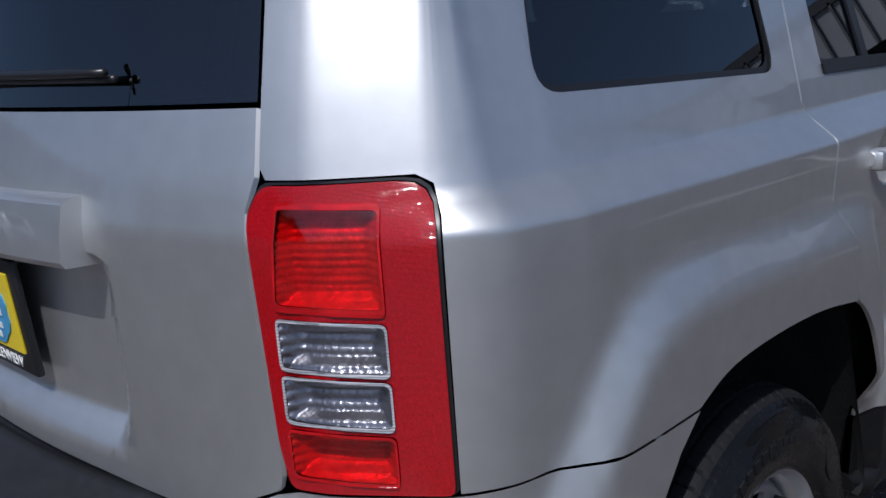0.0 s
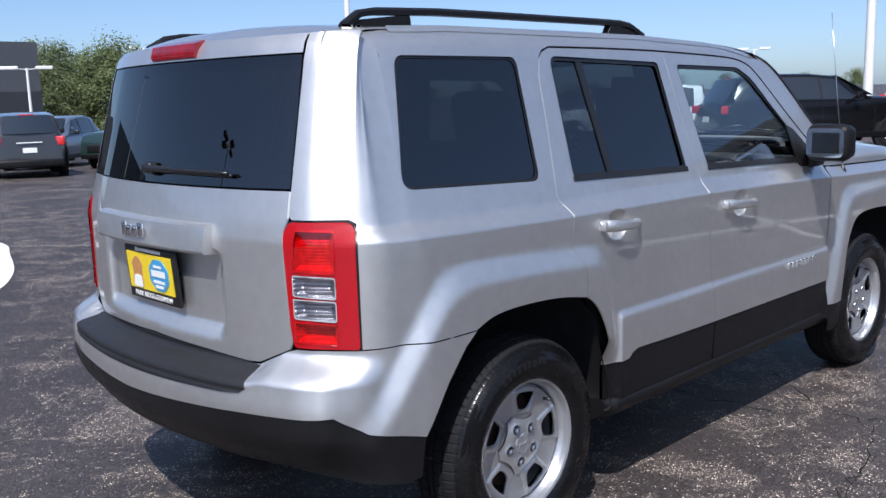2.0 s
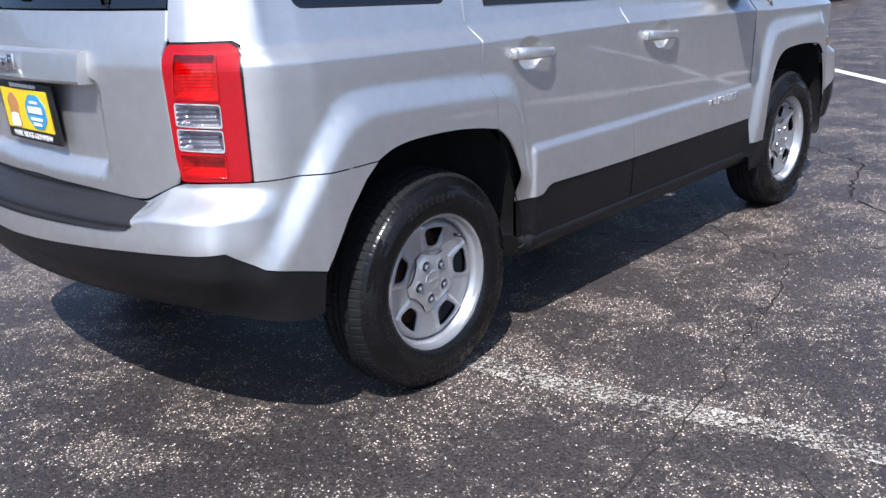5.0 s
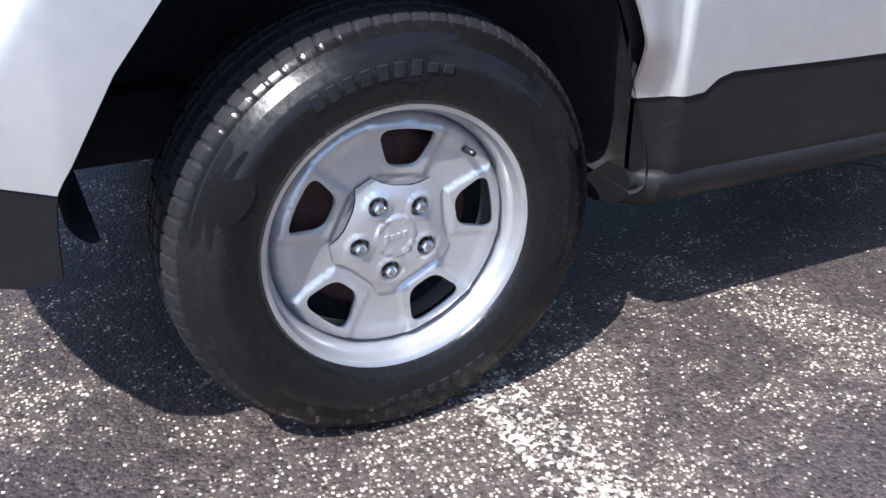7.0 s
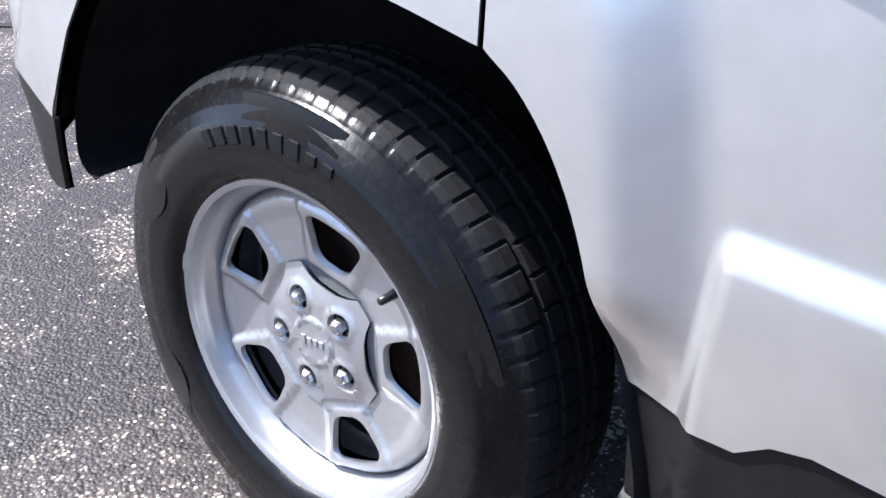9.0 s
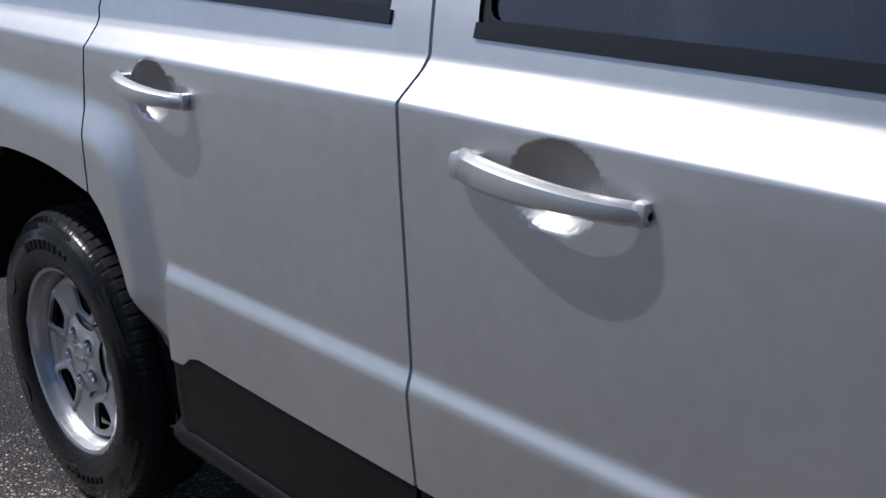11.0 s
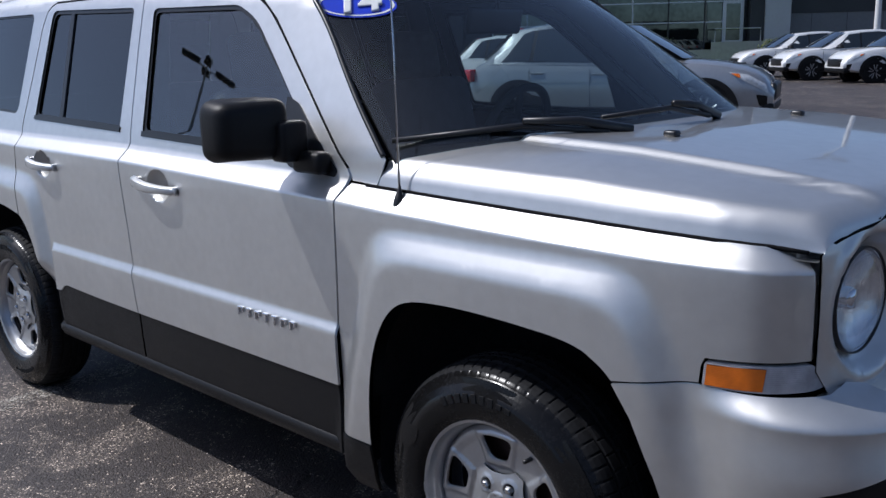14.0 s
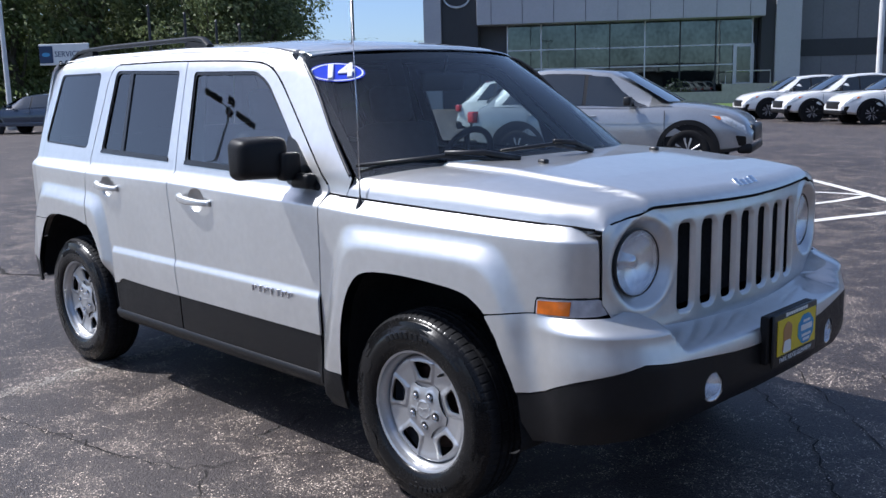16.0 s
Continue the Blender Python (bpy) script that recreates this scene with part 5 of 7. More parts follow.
# underbody and wheel wells
for nm, (bx_, by_, bz_), (lx_, ly_, lz_) in (("floor_pan", (.02, 0, .335), (1.76, 1.50, .09)), ("spare_wheel_well", (-1.78, 0, .46), (.46, 1.1, .12)), ("engine_tray", (1.55, 0, .46), (.86, .80, .24)),
                                            ("rear_axle", (-1.3175, 0, .34), (.12, 1.3, .10)), ("front_axle", (1.3175, 0, .34), (.12, 1.3, .10))):
    part(nm, boxed(bx_, by_, bz_, lx_, ly_, lz_, .02), DARKMETAL, car, "dark underbody metal")
part("exhaust_pipe", tube(bmesh.new(), [(-1.2, .35, .30), (-1.98, .35, .36)], .028, 10), DARKMETAL, car, "dark exhaust pipe")
for g in (-1, 1):
    for xc, arch in ((-1.3175, [(-.868, .335), (-.884, .42), (-.920, .52), (-.985, .70), (-1.07, .785), (-1.27, .812), (-1.46, .812), (-1.58, .775), (-1.69, .65), (-1.755, .52), (-1.765, .425)]),
                     (1.3175, [(.94, .27), (.95, .50), (.99, .69), (1.05, .77), (1.10, .80), (1.24, .82), (1.40, .816), (1.55, .80), (1.63, .76), (1.69, .67), (1.74, .56), (1.775, .30)])):
        bm = bmesh.new()
        pts = rounded(arch, .06)
        rows = []
        for y, gr_ in ((.848, 0), (.835, .012), (.50, .03)):
            rows.append([bm.verts.new((xc + (x - xc) * (1 + gr_), g * y, .33 + (z - .33) * (1 + gr_))) for x, z in pts])
        for a, b_ in zip(rows, rows[1:]):
            for k in range(len(a) - 1):
                bm.faces.new((a[k], a[k + 1], b_[k + 1], b_[k]))
        bm.faces.new(rows[-1])
        part("wheel_well", bm, LINER, car, "black wheel-well liner", smooth=True)

# ---------------------------------------------------------------- wheels
TYRE_R, RIM_R = .343, .216


def tyre_mesh(treads):
    prof = [(.205, -.070), (.213, -.092), (.222, -.100), (.240, -.104), (.262, -.1065), (.285, -.106), (.2855, -.1045), (.300, -.1025), (.3005, -.101), (.316, -.094), (.3165, -.092), (.326, -.084), (.333, -.077),
            (.338, -.066), (.3405, -.052), (.332, -.050), (.332, -.044), (.342, -.042), (.343, -.018), (.334, -.016), (.334, -.008), (.343, -.006), (.343, .006), (.334, .008), (.334, .016), (.343, .018), (.342, .042), (.332, .044), (.332, .050), (.3405, .052), (.338, .066), (.326, .084), (.30, .100), (.26, .106), (.22, .100), (.205, .070)]
    n = treads
    bm = lathe(prof, n)
    bm.verts.ensure_lookup_table()
    for i, (r, h) in enumerate(prof):
        for k in range(n):
            v = bm.verts[i * n + k]
            cut = 0.0
            if r > .337 and abs(h) > .05 and k % 8 == 0:
                cut = .004
            elif .325 <= r <= .339 and abs(h) > .06 and k % 8 == 0:
                cut = .003
            elif r > .340 and abs(h) <= .05 and (k + (2 if h > 0 else 0)) % 10 == 0:
                cut = .004
            if cut:
                f = (r - cut) / r
                v.co.x *= f
                v.co.z *= f
    return bm


def wheel(x, y, turn, out, label):
    """A wheel under the car; out = -1 faces the car's right side."""
    hub = new("wheel")
    hub.parent = car
    hub["label"] = label
    rot = pose(0, 0, 0, 0, -turn, 0)
    flipm = Matrix.Diagonal((1, 1, 1, 1)) if out < 0 else pose(0, 0, 0, 0, 0, 180)
    hub.matrix_basis = Matrix.Translation((x, y, .338)) @ flipm
    tyre = part("tyre", tyre_mesh(600), RUBBER, hub, "black all-season tyre", smooth=True)
    tyre.data.polygons.foreach_set("use_smooth", [abs(p.center.y) > .06 and math.hypot(p.center.x, p.center.z) < .33 for p in tyre.data.polygons])
    tyre.data.materials.append(SIDEWALL)
    for p in tyre.data.polygons:
        if math.hypot(p.center.x, p.center.z) < .325:
            p.material_index = 1
    # raised marks on the sidewall
    for base, n_, h in ((118, 9, .022), (300, 8, .016)):
        for i in range(n_):
            a = radians(base - i * 5.2)
            m_ = pose(0, 0, 0, 0, -math.degrees(a) + 90, 0) @ Matrix.Translation((0, -.1070, .268))
            bm = boxed(0, 0, 0, .015, .0035, h * (1 if i < n_ - 2 else .6), .001, None, 1)
            bmesh.ops.transform(bm, matrix=m_, verts=bm.verts)
            part("sidewall_mark", bm, RUBBER, tyre)
    # wedge-shaped polished facets round the shoulder
    for base in (20, 75, 140, 200, 255, 318):
        bm = bmesh.new()
        rows = []
        for i in range(9):
            a = radians(base + i * 3.6)
            ra, rb = .2845 - .036 * math.sin(math.pi * min(1, i / 7)) ** .8, .3135
            up = .0024 * math.sin(math.pi * i / 8) - .0006
            rows.append([bm.verts.new((r_ * math.cos(a), h_, r_ * math.sin(a))) for r_, h_ in ((ra, -.1045), (ra, -.1058 - up), (.290, -.1046 - up), (rb, -.0965 - up), (rb, -.092))])
        for p0, p1 in zip(rows, rows[1:]):
            for k in range(4):
                bm.faces.new((p0[k], p0[k + 1], p1[k + 1], p1[k]))
        bm.faces.new(rows[0]), bm.faces.new(rows[-1])
        bmesh.ops.recalc_face_normals(bm, faces=bm.faces)
        part("sidewall_facet", bm, SIDEWALL, tyre, crease=30)
    rim = part("rim", lathe([(.197, .07), (.192, .02), (.190, -.01), (.191, -.045), (.1935, -.060), (.199, -.0655), (.2015, -.070), (.203, -.080), (.2048, -.0875), (.2105, -.0908), (.218, -.0915), (.2215, -.087), (.219, -.076)], 96), RIM, hub, "silver steel wheel with five windows", crease=38)
    loops = [[(.194 * math.cos(k * math.tau / 80), .194 * math.sin(k * math.tau / 80)) for k in range(80)]]
    for k in range(5):
        a = radians(81 + 72 * k - 45 + turn)
        ca, sa = math.cos(a), math.sin(a)
        lp = rounded([(.106, -.025, .018), (.163, -.050, .024), (.168, 0, .05), (.163, .050, .024), (.106, .025, .018)], n=6)
        loops.append([(p[0] * ca - p[1] * sa, p[0] * sa + p[1] * ca) for p in lp])

    def face_(u, v):
        r, a = math.hypot(u, v), math.atan2(v, u)
        w = math.cos(5 * (a - radians(turn)))
        y_ = interp(r, [0, .05, .085, .10, .13, .155, .170, .180, .188, .196], [-.050, -.050, -.050, -.050, -.051, -.053, -.057, -.057, -.048, -.028])
        for k in range(5):
            b_ = radians(81 + 72 * k - 45 + turn)
            pu, pv = u * math.cos(b_) + v * math.sin(b_) - .134, abs(-u * math.sin(b_) + v * math.cos(b_)) - .30 * (u * math.cos(b_) + v * math.sin(b_) - .134)
            d = max(abs(pu) - .030, pv - .040)
            y_ -= .005 * sstep(.016, .004, d)
        return (u, y_, v)
    trimmed("disc", loops, face_, RIM, rim, step=(.007, .007), thick=.014)
    # star-shaped centre cap, five nuts
    star = []
    for k in range(5):
        for da, rr in ((-36, .079), (-24, .081), (-15, .088), (-8, .101), (8, .101), (15, .088), (24, .081)):
            a = radians(turn + 72 * k + da)
            star.append((rr * math.cos(a), rr * math.sin(a)))
    holes = [[(.0575 * math.cos(radians(turn + 72 * k)) + .0165 * math.cos(j * math.tau / 16), .0575 * math.sin(radians(turn + 72 * k)) + .0165 * math.sin(j * math.tau / 16)) for j in range(16)] for k in range(5)]

    def cap_(u, v):
        r, a = math.hypot(u, v), math.atan2(v, u)
        w = math.cos(5 * (a - radians(turn)))
        y_ = -.064 + .010 * sstep(.050, .106, r) - .004 * sstep(.034, .031, r) + .0025 * sstep(.029, .027, r)
        for k in range(5):
            q = math.hypot(u - .0575 * math.cos(radians(turn + 72 * k)), v - .0575 * math.sin(radians(turn + 72 * k)))
            y_ -= .002 * sstep(.024, .020, q)
        return (u, y_, v)
    capo = trimmed("centre_cap", [star] + holes, cap_, RIM, hub, "silver five-point centre cap", step=(.006, .006), thick=.014)
    bm = bmesh.new()
    for j in range(4):
        box(bm, -.0155 + j * .0102, -.0665, .0, .0075, .002, .011 * (1.2 if j == 0 else .85), .0006, 1)
    bmesh.ops.rotate(bm, cent=(0, 0, 0), matrix=Matrix.Rotation(radians(-8), 3, "Y"), verts=bm.verts)
    part("cap_marks", bm, RIM, capo, "raised marks on the cap")
    for k in range(5):
        cx, cz = .0575 * math.cos(radians(turn + 72 * k)), .0575 * math.sin(radians(turn + 72 * k))
        bm = bmesh.new()
        prof = [(.0105, -.045), (.0105, -.066), (.009, -.070), (.006, -.0725), (.0005, -.073)]
        bm.free()
        bm = lathe(prof, 6)
        bmesh.ops.translate(bm, vec=(cx, 0, cz), verts=bm.verts)
        part("wheel_nut", bm, STEEL, hub, "steel wheel nut")
    bm = lathe([(.0005, -.046), (.14, -.046), (.15, -.040), (.15, -.02)], 40)
    bmesh.ops.translate(bm, vec=(0, .045, 0), verts=bm.verts)
    part("brake_drum", bm, RUST, hub, "rusty brake drum", smooth=True)
    bm = lathe([(.0005, .02), (.19, .02)], 40)
    part("wheel_backing", bm, LINER, hub, "dark space behind the disc")
    a = radians(turn)
    bm = tube(bmesh.new(), [(.166 * math.cos(a), -.055, .166 * math.sin(a)), (.168 * math.cos(a), -.082, .168 * math.sin(a))], [.006, .0045], 8)
    part("valve", bm, TRIM, hub, "black valve stem", smooth=True)
    a = radians(turn + 125)
    bm = boxed(0, -.089, 0, .034, .008, .009, .003)
    bmesh.ops.transform(bm, matrix=Matrix.Translation((.216 * math.cos(a), 0, .216 * math.sin(a))) @ pose(0, 0, 0, 0, -math.degrees(a) + 90, 0), verts=bm.verts)
    part("balance_weight", bm, RIM, hub, "clip-on balance weight")


wheel(-1.3175, -.762, 45, -1, "rear wheel with a dressed black tyre")
wheel(1.3175, -.762, 58, -1, "front wheel with a dressed black tyre")
wheel(-1.3175, .762, 20, 1, "far rear wheel")
wheel(1.3175, .762, 5, 1, "far front wheel")

# ---------------------------------------------------------------- ground


def ground_z(x, y):
    return -.021 * max(0.0, min(40.0, y - 3)) * sstep(-4, 6, x) * sstep(60, 14, x)


def asphalt():
    """Old sealed asphalt: dark binder, worn patches of pale chippings, fine cracks."""
    m = bpy.data.materials.new("worn_asphalt")
    m.use_nodes = True
    n, l = m.node_tree.nodes, m.node_tree.links
    p = n["Principled BSDF"]
    co = n.new("ShaderNodeTexCoord")

    def noise_(scale, detail=6, rough=.6, dist=0.0):
        t = n.new("ShaderNodeTexNoise")
        t.inputs["Scale"].default_value, t.inputs["Detail"].default_value, t.inputs["Roughness"].default_value, t.inputs["Distortion"].default_value = scale, detail, rough, dist
        l.new(co.outputs["Object"], t.inputs["Vector"])
        return t.outputs["Fac"]

    def rng(src, a, b, c=0.0, d=1.0):
        t = n.new("ShaderNodeMapRange")
        for k, val in zip(("From Min", "From Max", "To Min", "To Max"), (a, b, c, d)):
            t.inputs[k].default_value = val
        l.new(src, t.inputs["Value"])
        return t.outputs[0]

    def math_(op, a, b):
        t = n.new("ShaderNodeMath")
        t.operation = op
        for i, s_ in enumerate((a, b)):
            if isinstance(s_, (int, float)):
                t.inputs[i].default_value = s_
            else:
                l.new(s_, t.inputs[i])
        return t.outputs[0]

    def mix_(f, a, b):
        t = n.new("ShaderNodeMix")
        t.data_type = "RGBA"
        for key, s_ in (("Factor", f), ("A", a), ("B", b)):
            if isinstance(s_, tuple):
                t.inputs[key].default_value = (*s_, 1)
            elif isinstance(s_, float):
                t.inputs[key].default_value = s_
            else:
                l.new(s_, t.inputs[key])
        return t.outputs["Result"]
    patches = math_("MULTIPLY", rng(noise_(2.6, 10, .74, .6), .47, .585), rng(noise_(.5, 4, .6), .34, .52, .2, 1.0))
    clump = rng(noise_(24, 5, .62), .36, .64, -.46, .46)
    patches = math_("MINIMUM", 1.0, math_("MAXIMUM", 0.0, math_("ADD", patches, math_("MULTIPLY", clump, rng(patches, 0, .35, .25, 1.0)))))
    streak = rng(noise_(.35, 5, .6), .35, .65)
    chips = n.new("ShaderNodeTexVoronoi")
    chips.inputs["Scale"].default_value = 145
    l.new(co.outputs["Object"], chips.inputs["Vector"])
    sep = n.new("ShaderNodeSeparateColor")
    l.new(chips.outputs["Color"], sep.inputs[0])
    core = rng(chips.outputs["Distance"], .52, .34)
    bare = rng(math_("ADD", sep.outputs[0], math_("MULTIPLY", patches, .60)), .93, 1.05)
    seen = math_("MULTIPLY", bare, core)
    few = math_("MULTIPLY", rng(sep.outputs[1], .985, 1.0), core)
    seen = math_("MAXIMUM", seen, few)
    binder = mix_(streak, (.027, .0222, .0218), (.048, .0395, .0375))
    binder = mix_(math_("MULTIPLY", patches, .30), binder, (.135, .109, .093))
    fine = rng(noise_(420, 3), .3, .7, .7, 1.3)
    tone = rng(sep.outputs[2], 0, 1, .50, 1.55)
    stone = mix_(sep.outputs[1], (.15, .123, .102), (.68, .575, .47))
    col = mix_(seen, binder, stone)
    mul = n.new("ShaderNodeMix")
    mul.data_type, mul.blend_type = "RGBA", "MULTIPLY"
    mul.inputs["Factor"].default_value = 1
    l.new(col, mul.inputs["A"])
    l.new(math_("MULTIPLY", fine, tone), mul.inputs["B"])
    # cracks
    cr = n.new("ShaderNodeTexVoronoi")
    cr.feature = "DISTANCE_TO_EDGE"
    cr.inputs["Scale"].default_value = .42
    warp = n.new("ShaderNodeVectorMath")
    warp.operation = "ADD"
    nz = n.new("ShaderNodeTexNoise")
    nz.inputs["Scale"].default_value, nz.inputs["Detail"].default_value = 2.2, 8
    l.new(co.outputs["Object"], nz.inputs["Vector"])
    sc = n.new("ShaderNodeVectorMath")
    sc.operation = "SCALE"
    sc.inputs["Scale"].default_value = .55
    l.new(nz.outputs["Color"], sc.inputs[0])
    l.new(co.outputs["Object"], warp.inputs[0])
    l.new(sc.outputs[0], warp.inputs[1])
    l.new(warp.outputs[0], cr.inputs["Vector"])
    crack = math_("MULTIPLY", rng(cr.outputs["Distance"], .006, .002), rng(noise_(.8, 3), .58, .64))
    col = mix_(crack, mul.outputs["Result"], (.008, .008, .008))
    l.new(col, p.inputs["Base Color"])
    l.new(rng(seen, 0, 1, .54, .75), p.inputs["Roughness"])
    p.inputs["Specular IOR Level"].default_value = .45
    bp = n.new("ShaderNodeBump")
    bp.inputs["Strength"].default_value, bp.inputs["Distance"].default_value = .7, .006
    h = math_("ADD", math_("MULTIPLY", chips.outputs["Distance"], -.6), math_("MULTIPLY", crack, -2.0))
    l.new(h, bp.inputs["Height"])
    l.new(bp.outputs[0], p.inputs["Normal"])
    return m


ASPHALT = asphalt()
bm = bmesh.new()
xs = [-900, -300, -120, -60, -30, -20, -12, -8, -4, -2, 0, 2, 4, 6, 9, 12, 16, 20, 26, 34, 44, 60, 120, 300, 900]
ys = [-900, -300, -100, -40, -20, -10, -4, 0, 3, 6, 9, 12, 16, 20, 26, 34, 43, 60, 120, 300, 900]
grid = [[bm.verts.new((x, y, ground_z(x, y))) for y in ys] for x in xs]
for i in range(len(xs) - 1):
    for j in range(len(ys) - 1):
        bm.faces.new((grid[i][j], grid[i + 1][j], grid[i + 1][j + 1], grid[i][j + 1]))
tagged(part("ground", bm, ASPHALT, smooth=True), "worn dark asphalt car park with pale chippings and cracks", "ground", kind="structure")


def line_paint():
    m = bpy.data.materials.new("worn_line_paint")
    m.use_nodes = True
    n, l = m.node_tree.nodes, m.node_tree.links
    p = n["Principled BSDF"]
    co, v, a, mx, rg, ad = (n.new(k) for k in ("ShaderNodeTexCoord", "ShaderNodeTexVoronoi", "ShaderNodeTexNoise", "ShaderNodeMix", "ShaderNodeMapRange", "ShaderNodeMath"))
    v.inputs["Scale"].default_value = 130
    a.inputs["Scale"].default_value, a.inputs["Detail"].default_value = 7, 8
    sep = n.new("ShaderNodeSeparateColor")
    l.new(co.outputs["Object"], v.inputs["Vector"])
    l.new(co.outputs["Object"], a.inputs["Vector"])
    l.new(v.outputs["Color"], sep.inputs[0])
    l.new(sep.outputs[0], ad.inputs[0])
    l.new(a.outputs["Fac"], ad.inputs[1])
    rg.inputs["From Min"].default_value, rg.inputs["From Max"].default_value = 0.95, 1.5
    l.new(ad.outputs[0], rg.inputs["Value"])
    tr, ms = n.new("ShaderNodeBsdfTransparent"), n.new("ShaderNodeMixShader")
    p.inputs["Base Color"].default_value = (.44, .41, .36, 1)
    p.inputs["Roughness"].default_value = .8
    l.new(rg.outputs[0], ms.inputs[0])
    l.new(tr.outputs[0], ms.inputs[1])
    l.new(p.outputs[0], ms.inputs[2])
    l.new(ms.outputs[0], n["Material Output"].inputs[0])
    return m


LINEPAINT = line_paint()
FRESHPAINT = mat("white_line_paint", (.66, .65, .61), .7, 0, 14, .12)


def stripe(pts, w, material=LINEPAINT, label="worn white parking line", name="parking_line", closed=False):
    bm = bmesh.new()
    rows = []
    pts = [Vector(p) for p in smooth_line(pts, 3)]
    fine = []
    for a, b_ in zip(pts, pts[1:]):
        k = max(1, int((b_ - a).length / 1.5))
        fine += [a.lerp(b_, i / k) for i in range(k)]
    fine.append(pts[-1])
    for i, p in enumerate(fine):
        d = (fine[min(i + 1, len(fine) - 1)] - fine[max(i - 1, 0)]).normalized()
        q = Vector((-d.y, d.x)) * w / 2
        rows.append([bm.verts.new((c.x, c.y, ground_z(c.x, c.y) + .004)) for c in (p + q, p - q)])
    for a, b_ in zip(rows, rows[1:]):
        bm.faces.new((a[0], a[1], b_[1], b_[0]))
    bmesh.ops.recalc_face_normals(bm, faces=bm.faces)
    return tagged(part(name, bm, material), label, "road marking", "parking lines", "structure")


stripe([(-1.16, .9), (-1.165, -.80), (-1.07, -1.36), (-.98, -1.75), (-.80, -2.8), (-.60, -4.5)], .11)
stripe([(9.5, 3.9), (7.24, 1.47), (6.0, .12), (4.6, -1.4)], .12, FRESHPAINT, "white parking line")
stripe([(7.6, 2.9), (8.28, 1.95), (8.9, 1.1), (10.6, -1.2)], .10)
stripe([(9.9, 3.75), (10.72, 3.0), (11.7, 2.0), (13.5, .2)], .10)
stripe([(12.2, 5.0), (13.06, 4.05), (14.0, 2.95), (16, .6)], .10)
stripe([(-1.0, 12.6), (1.96, 13.4), (4.68, 15.0), (7.5, 16.6)], .10)
stripe([(-1.0, 15.6), (2.88, 16.0), (5.07, 16.2), (8.0, 16.5)], .10)
stripe([(-1.3, 8.2), (-.07, 7.69), (.64, 6.8), (1.6, 5.6)], .09)
stripe([(-.5, 11.7), (.88, 10.3), (1.7, 9.4), (3.0, 8.0)], .09)
stripe([(-3.4, 11.6), (-2.51, 10.82), (-1.49, 9.87), (-.47, 8.81), (-.04, 8.25), (-.02, 7.7), (-.26, 7.0), (-.47, 6.27), (-.68, 5.67), (-1.04, 4.96), (-1.8, 4.2)], .13, FRESHPAINT, "white painted island outline")
stripe([(-.8, 9.12), (-1.24, 9.06), (-1.57, 8.95), (-2.8, 8.6)], .10, FRESHPAINT, "white hatch line on the island")
stripe([(-1.25, 7.0), (-1.0, 7.72), (-.85, 8.26), (-.78, 9.1)], .10, FRESHPAINT, "white hatch line on the island")
stripe([(-13, 4.5), (-9, 8), (-5, 11.5)], .10)
stripe([(-11, 22), (-6, 21), (-1, 19.5)], .10)
stripe([(-13, 26), (-7, 24.6), (0, 22.5)], .10)
stripe([(-9, 18.5), (-4, 17.5), (1, 16)], .10)
stripe([(1.9, -3.85), (2.74, -3.67), (3.83, -3.5), (5.26, -3.19), (6.8, -2.85)], .10, FRESHPAINT, "white parking line")
stripe([(6.6, -5.5), (5.97, -4.46), (5.12, -2.99), (4.9, -2.6)], .10, FRESHPAINT, "white parking line")
stripe([(-3.8, 2.6), (-4.05, 2.2), (-5.06, .6)], .10, LINEPAINT, "worn white hatch border line")
stripe([(-4.4, 3.3), (-4.63, 2.81), (-5.53, .93)], .10, LINEPAINT, "worn white hatch border line")
for k in range(3):
    stripe([(-4.15 - .36 * k, 2.05 - .58 * k), (-4.9 - .36 * k, 2.2 - .62 * k)], .09, LINEPAINT, "worn white hatch line")
CRACKDARK = mat("crack_shadow", (.022, .019, .017), .95, 0, 30, .3)


def crack(pts, w, seed):
    rnd = random.Random(seed)
    fine = []
    pts = [Vector(p) for p in pts]
    for a, b_ in zip(pts, pts[1:]):
        k = max(2, int((b_ - a).length / .05))
        d = (b_ - a).normalized()
        q = Vector((-d.y, d.x))
        fine += [(a.lerp(b_, i / k) + q * rnd.gauss(0, .011), w * rnd.uniform(.25, 1.3)) for i in range(k)]
    bm = bmesh.new()
    rows = []
    for i, (p, ww) in enumerate(fine):
        d = (fine[min(i + 1, len(fine) - 1)][0] - fine[max(i - 1, 0)][0]).normalized()
        q = Vector((-d.y, d.x)) * ww / 2
        rows.append([bm.verts.new((c.x, c.y, ground_z(c.x, c.y) + .0045)) for c in (p + q, p - q)])
    for a, b_ in zip(rows, rows[1:]):
        bm.faces.new((a[0], a[1], b_[1], b_[0]))
    bmesh.ops.recalc_face_normals(bm, faces=bm.faces)
    tagged(part("pavement_crack", bm, CRACKDARK), "dark open crack in the asphalt", "crack", "cracks", "structure")


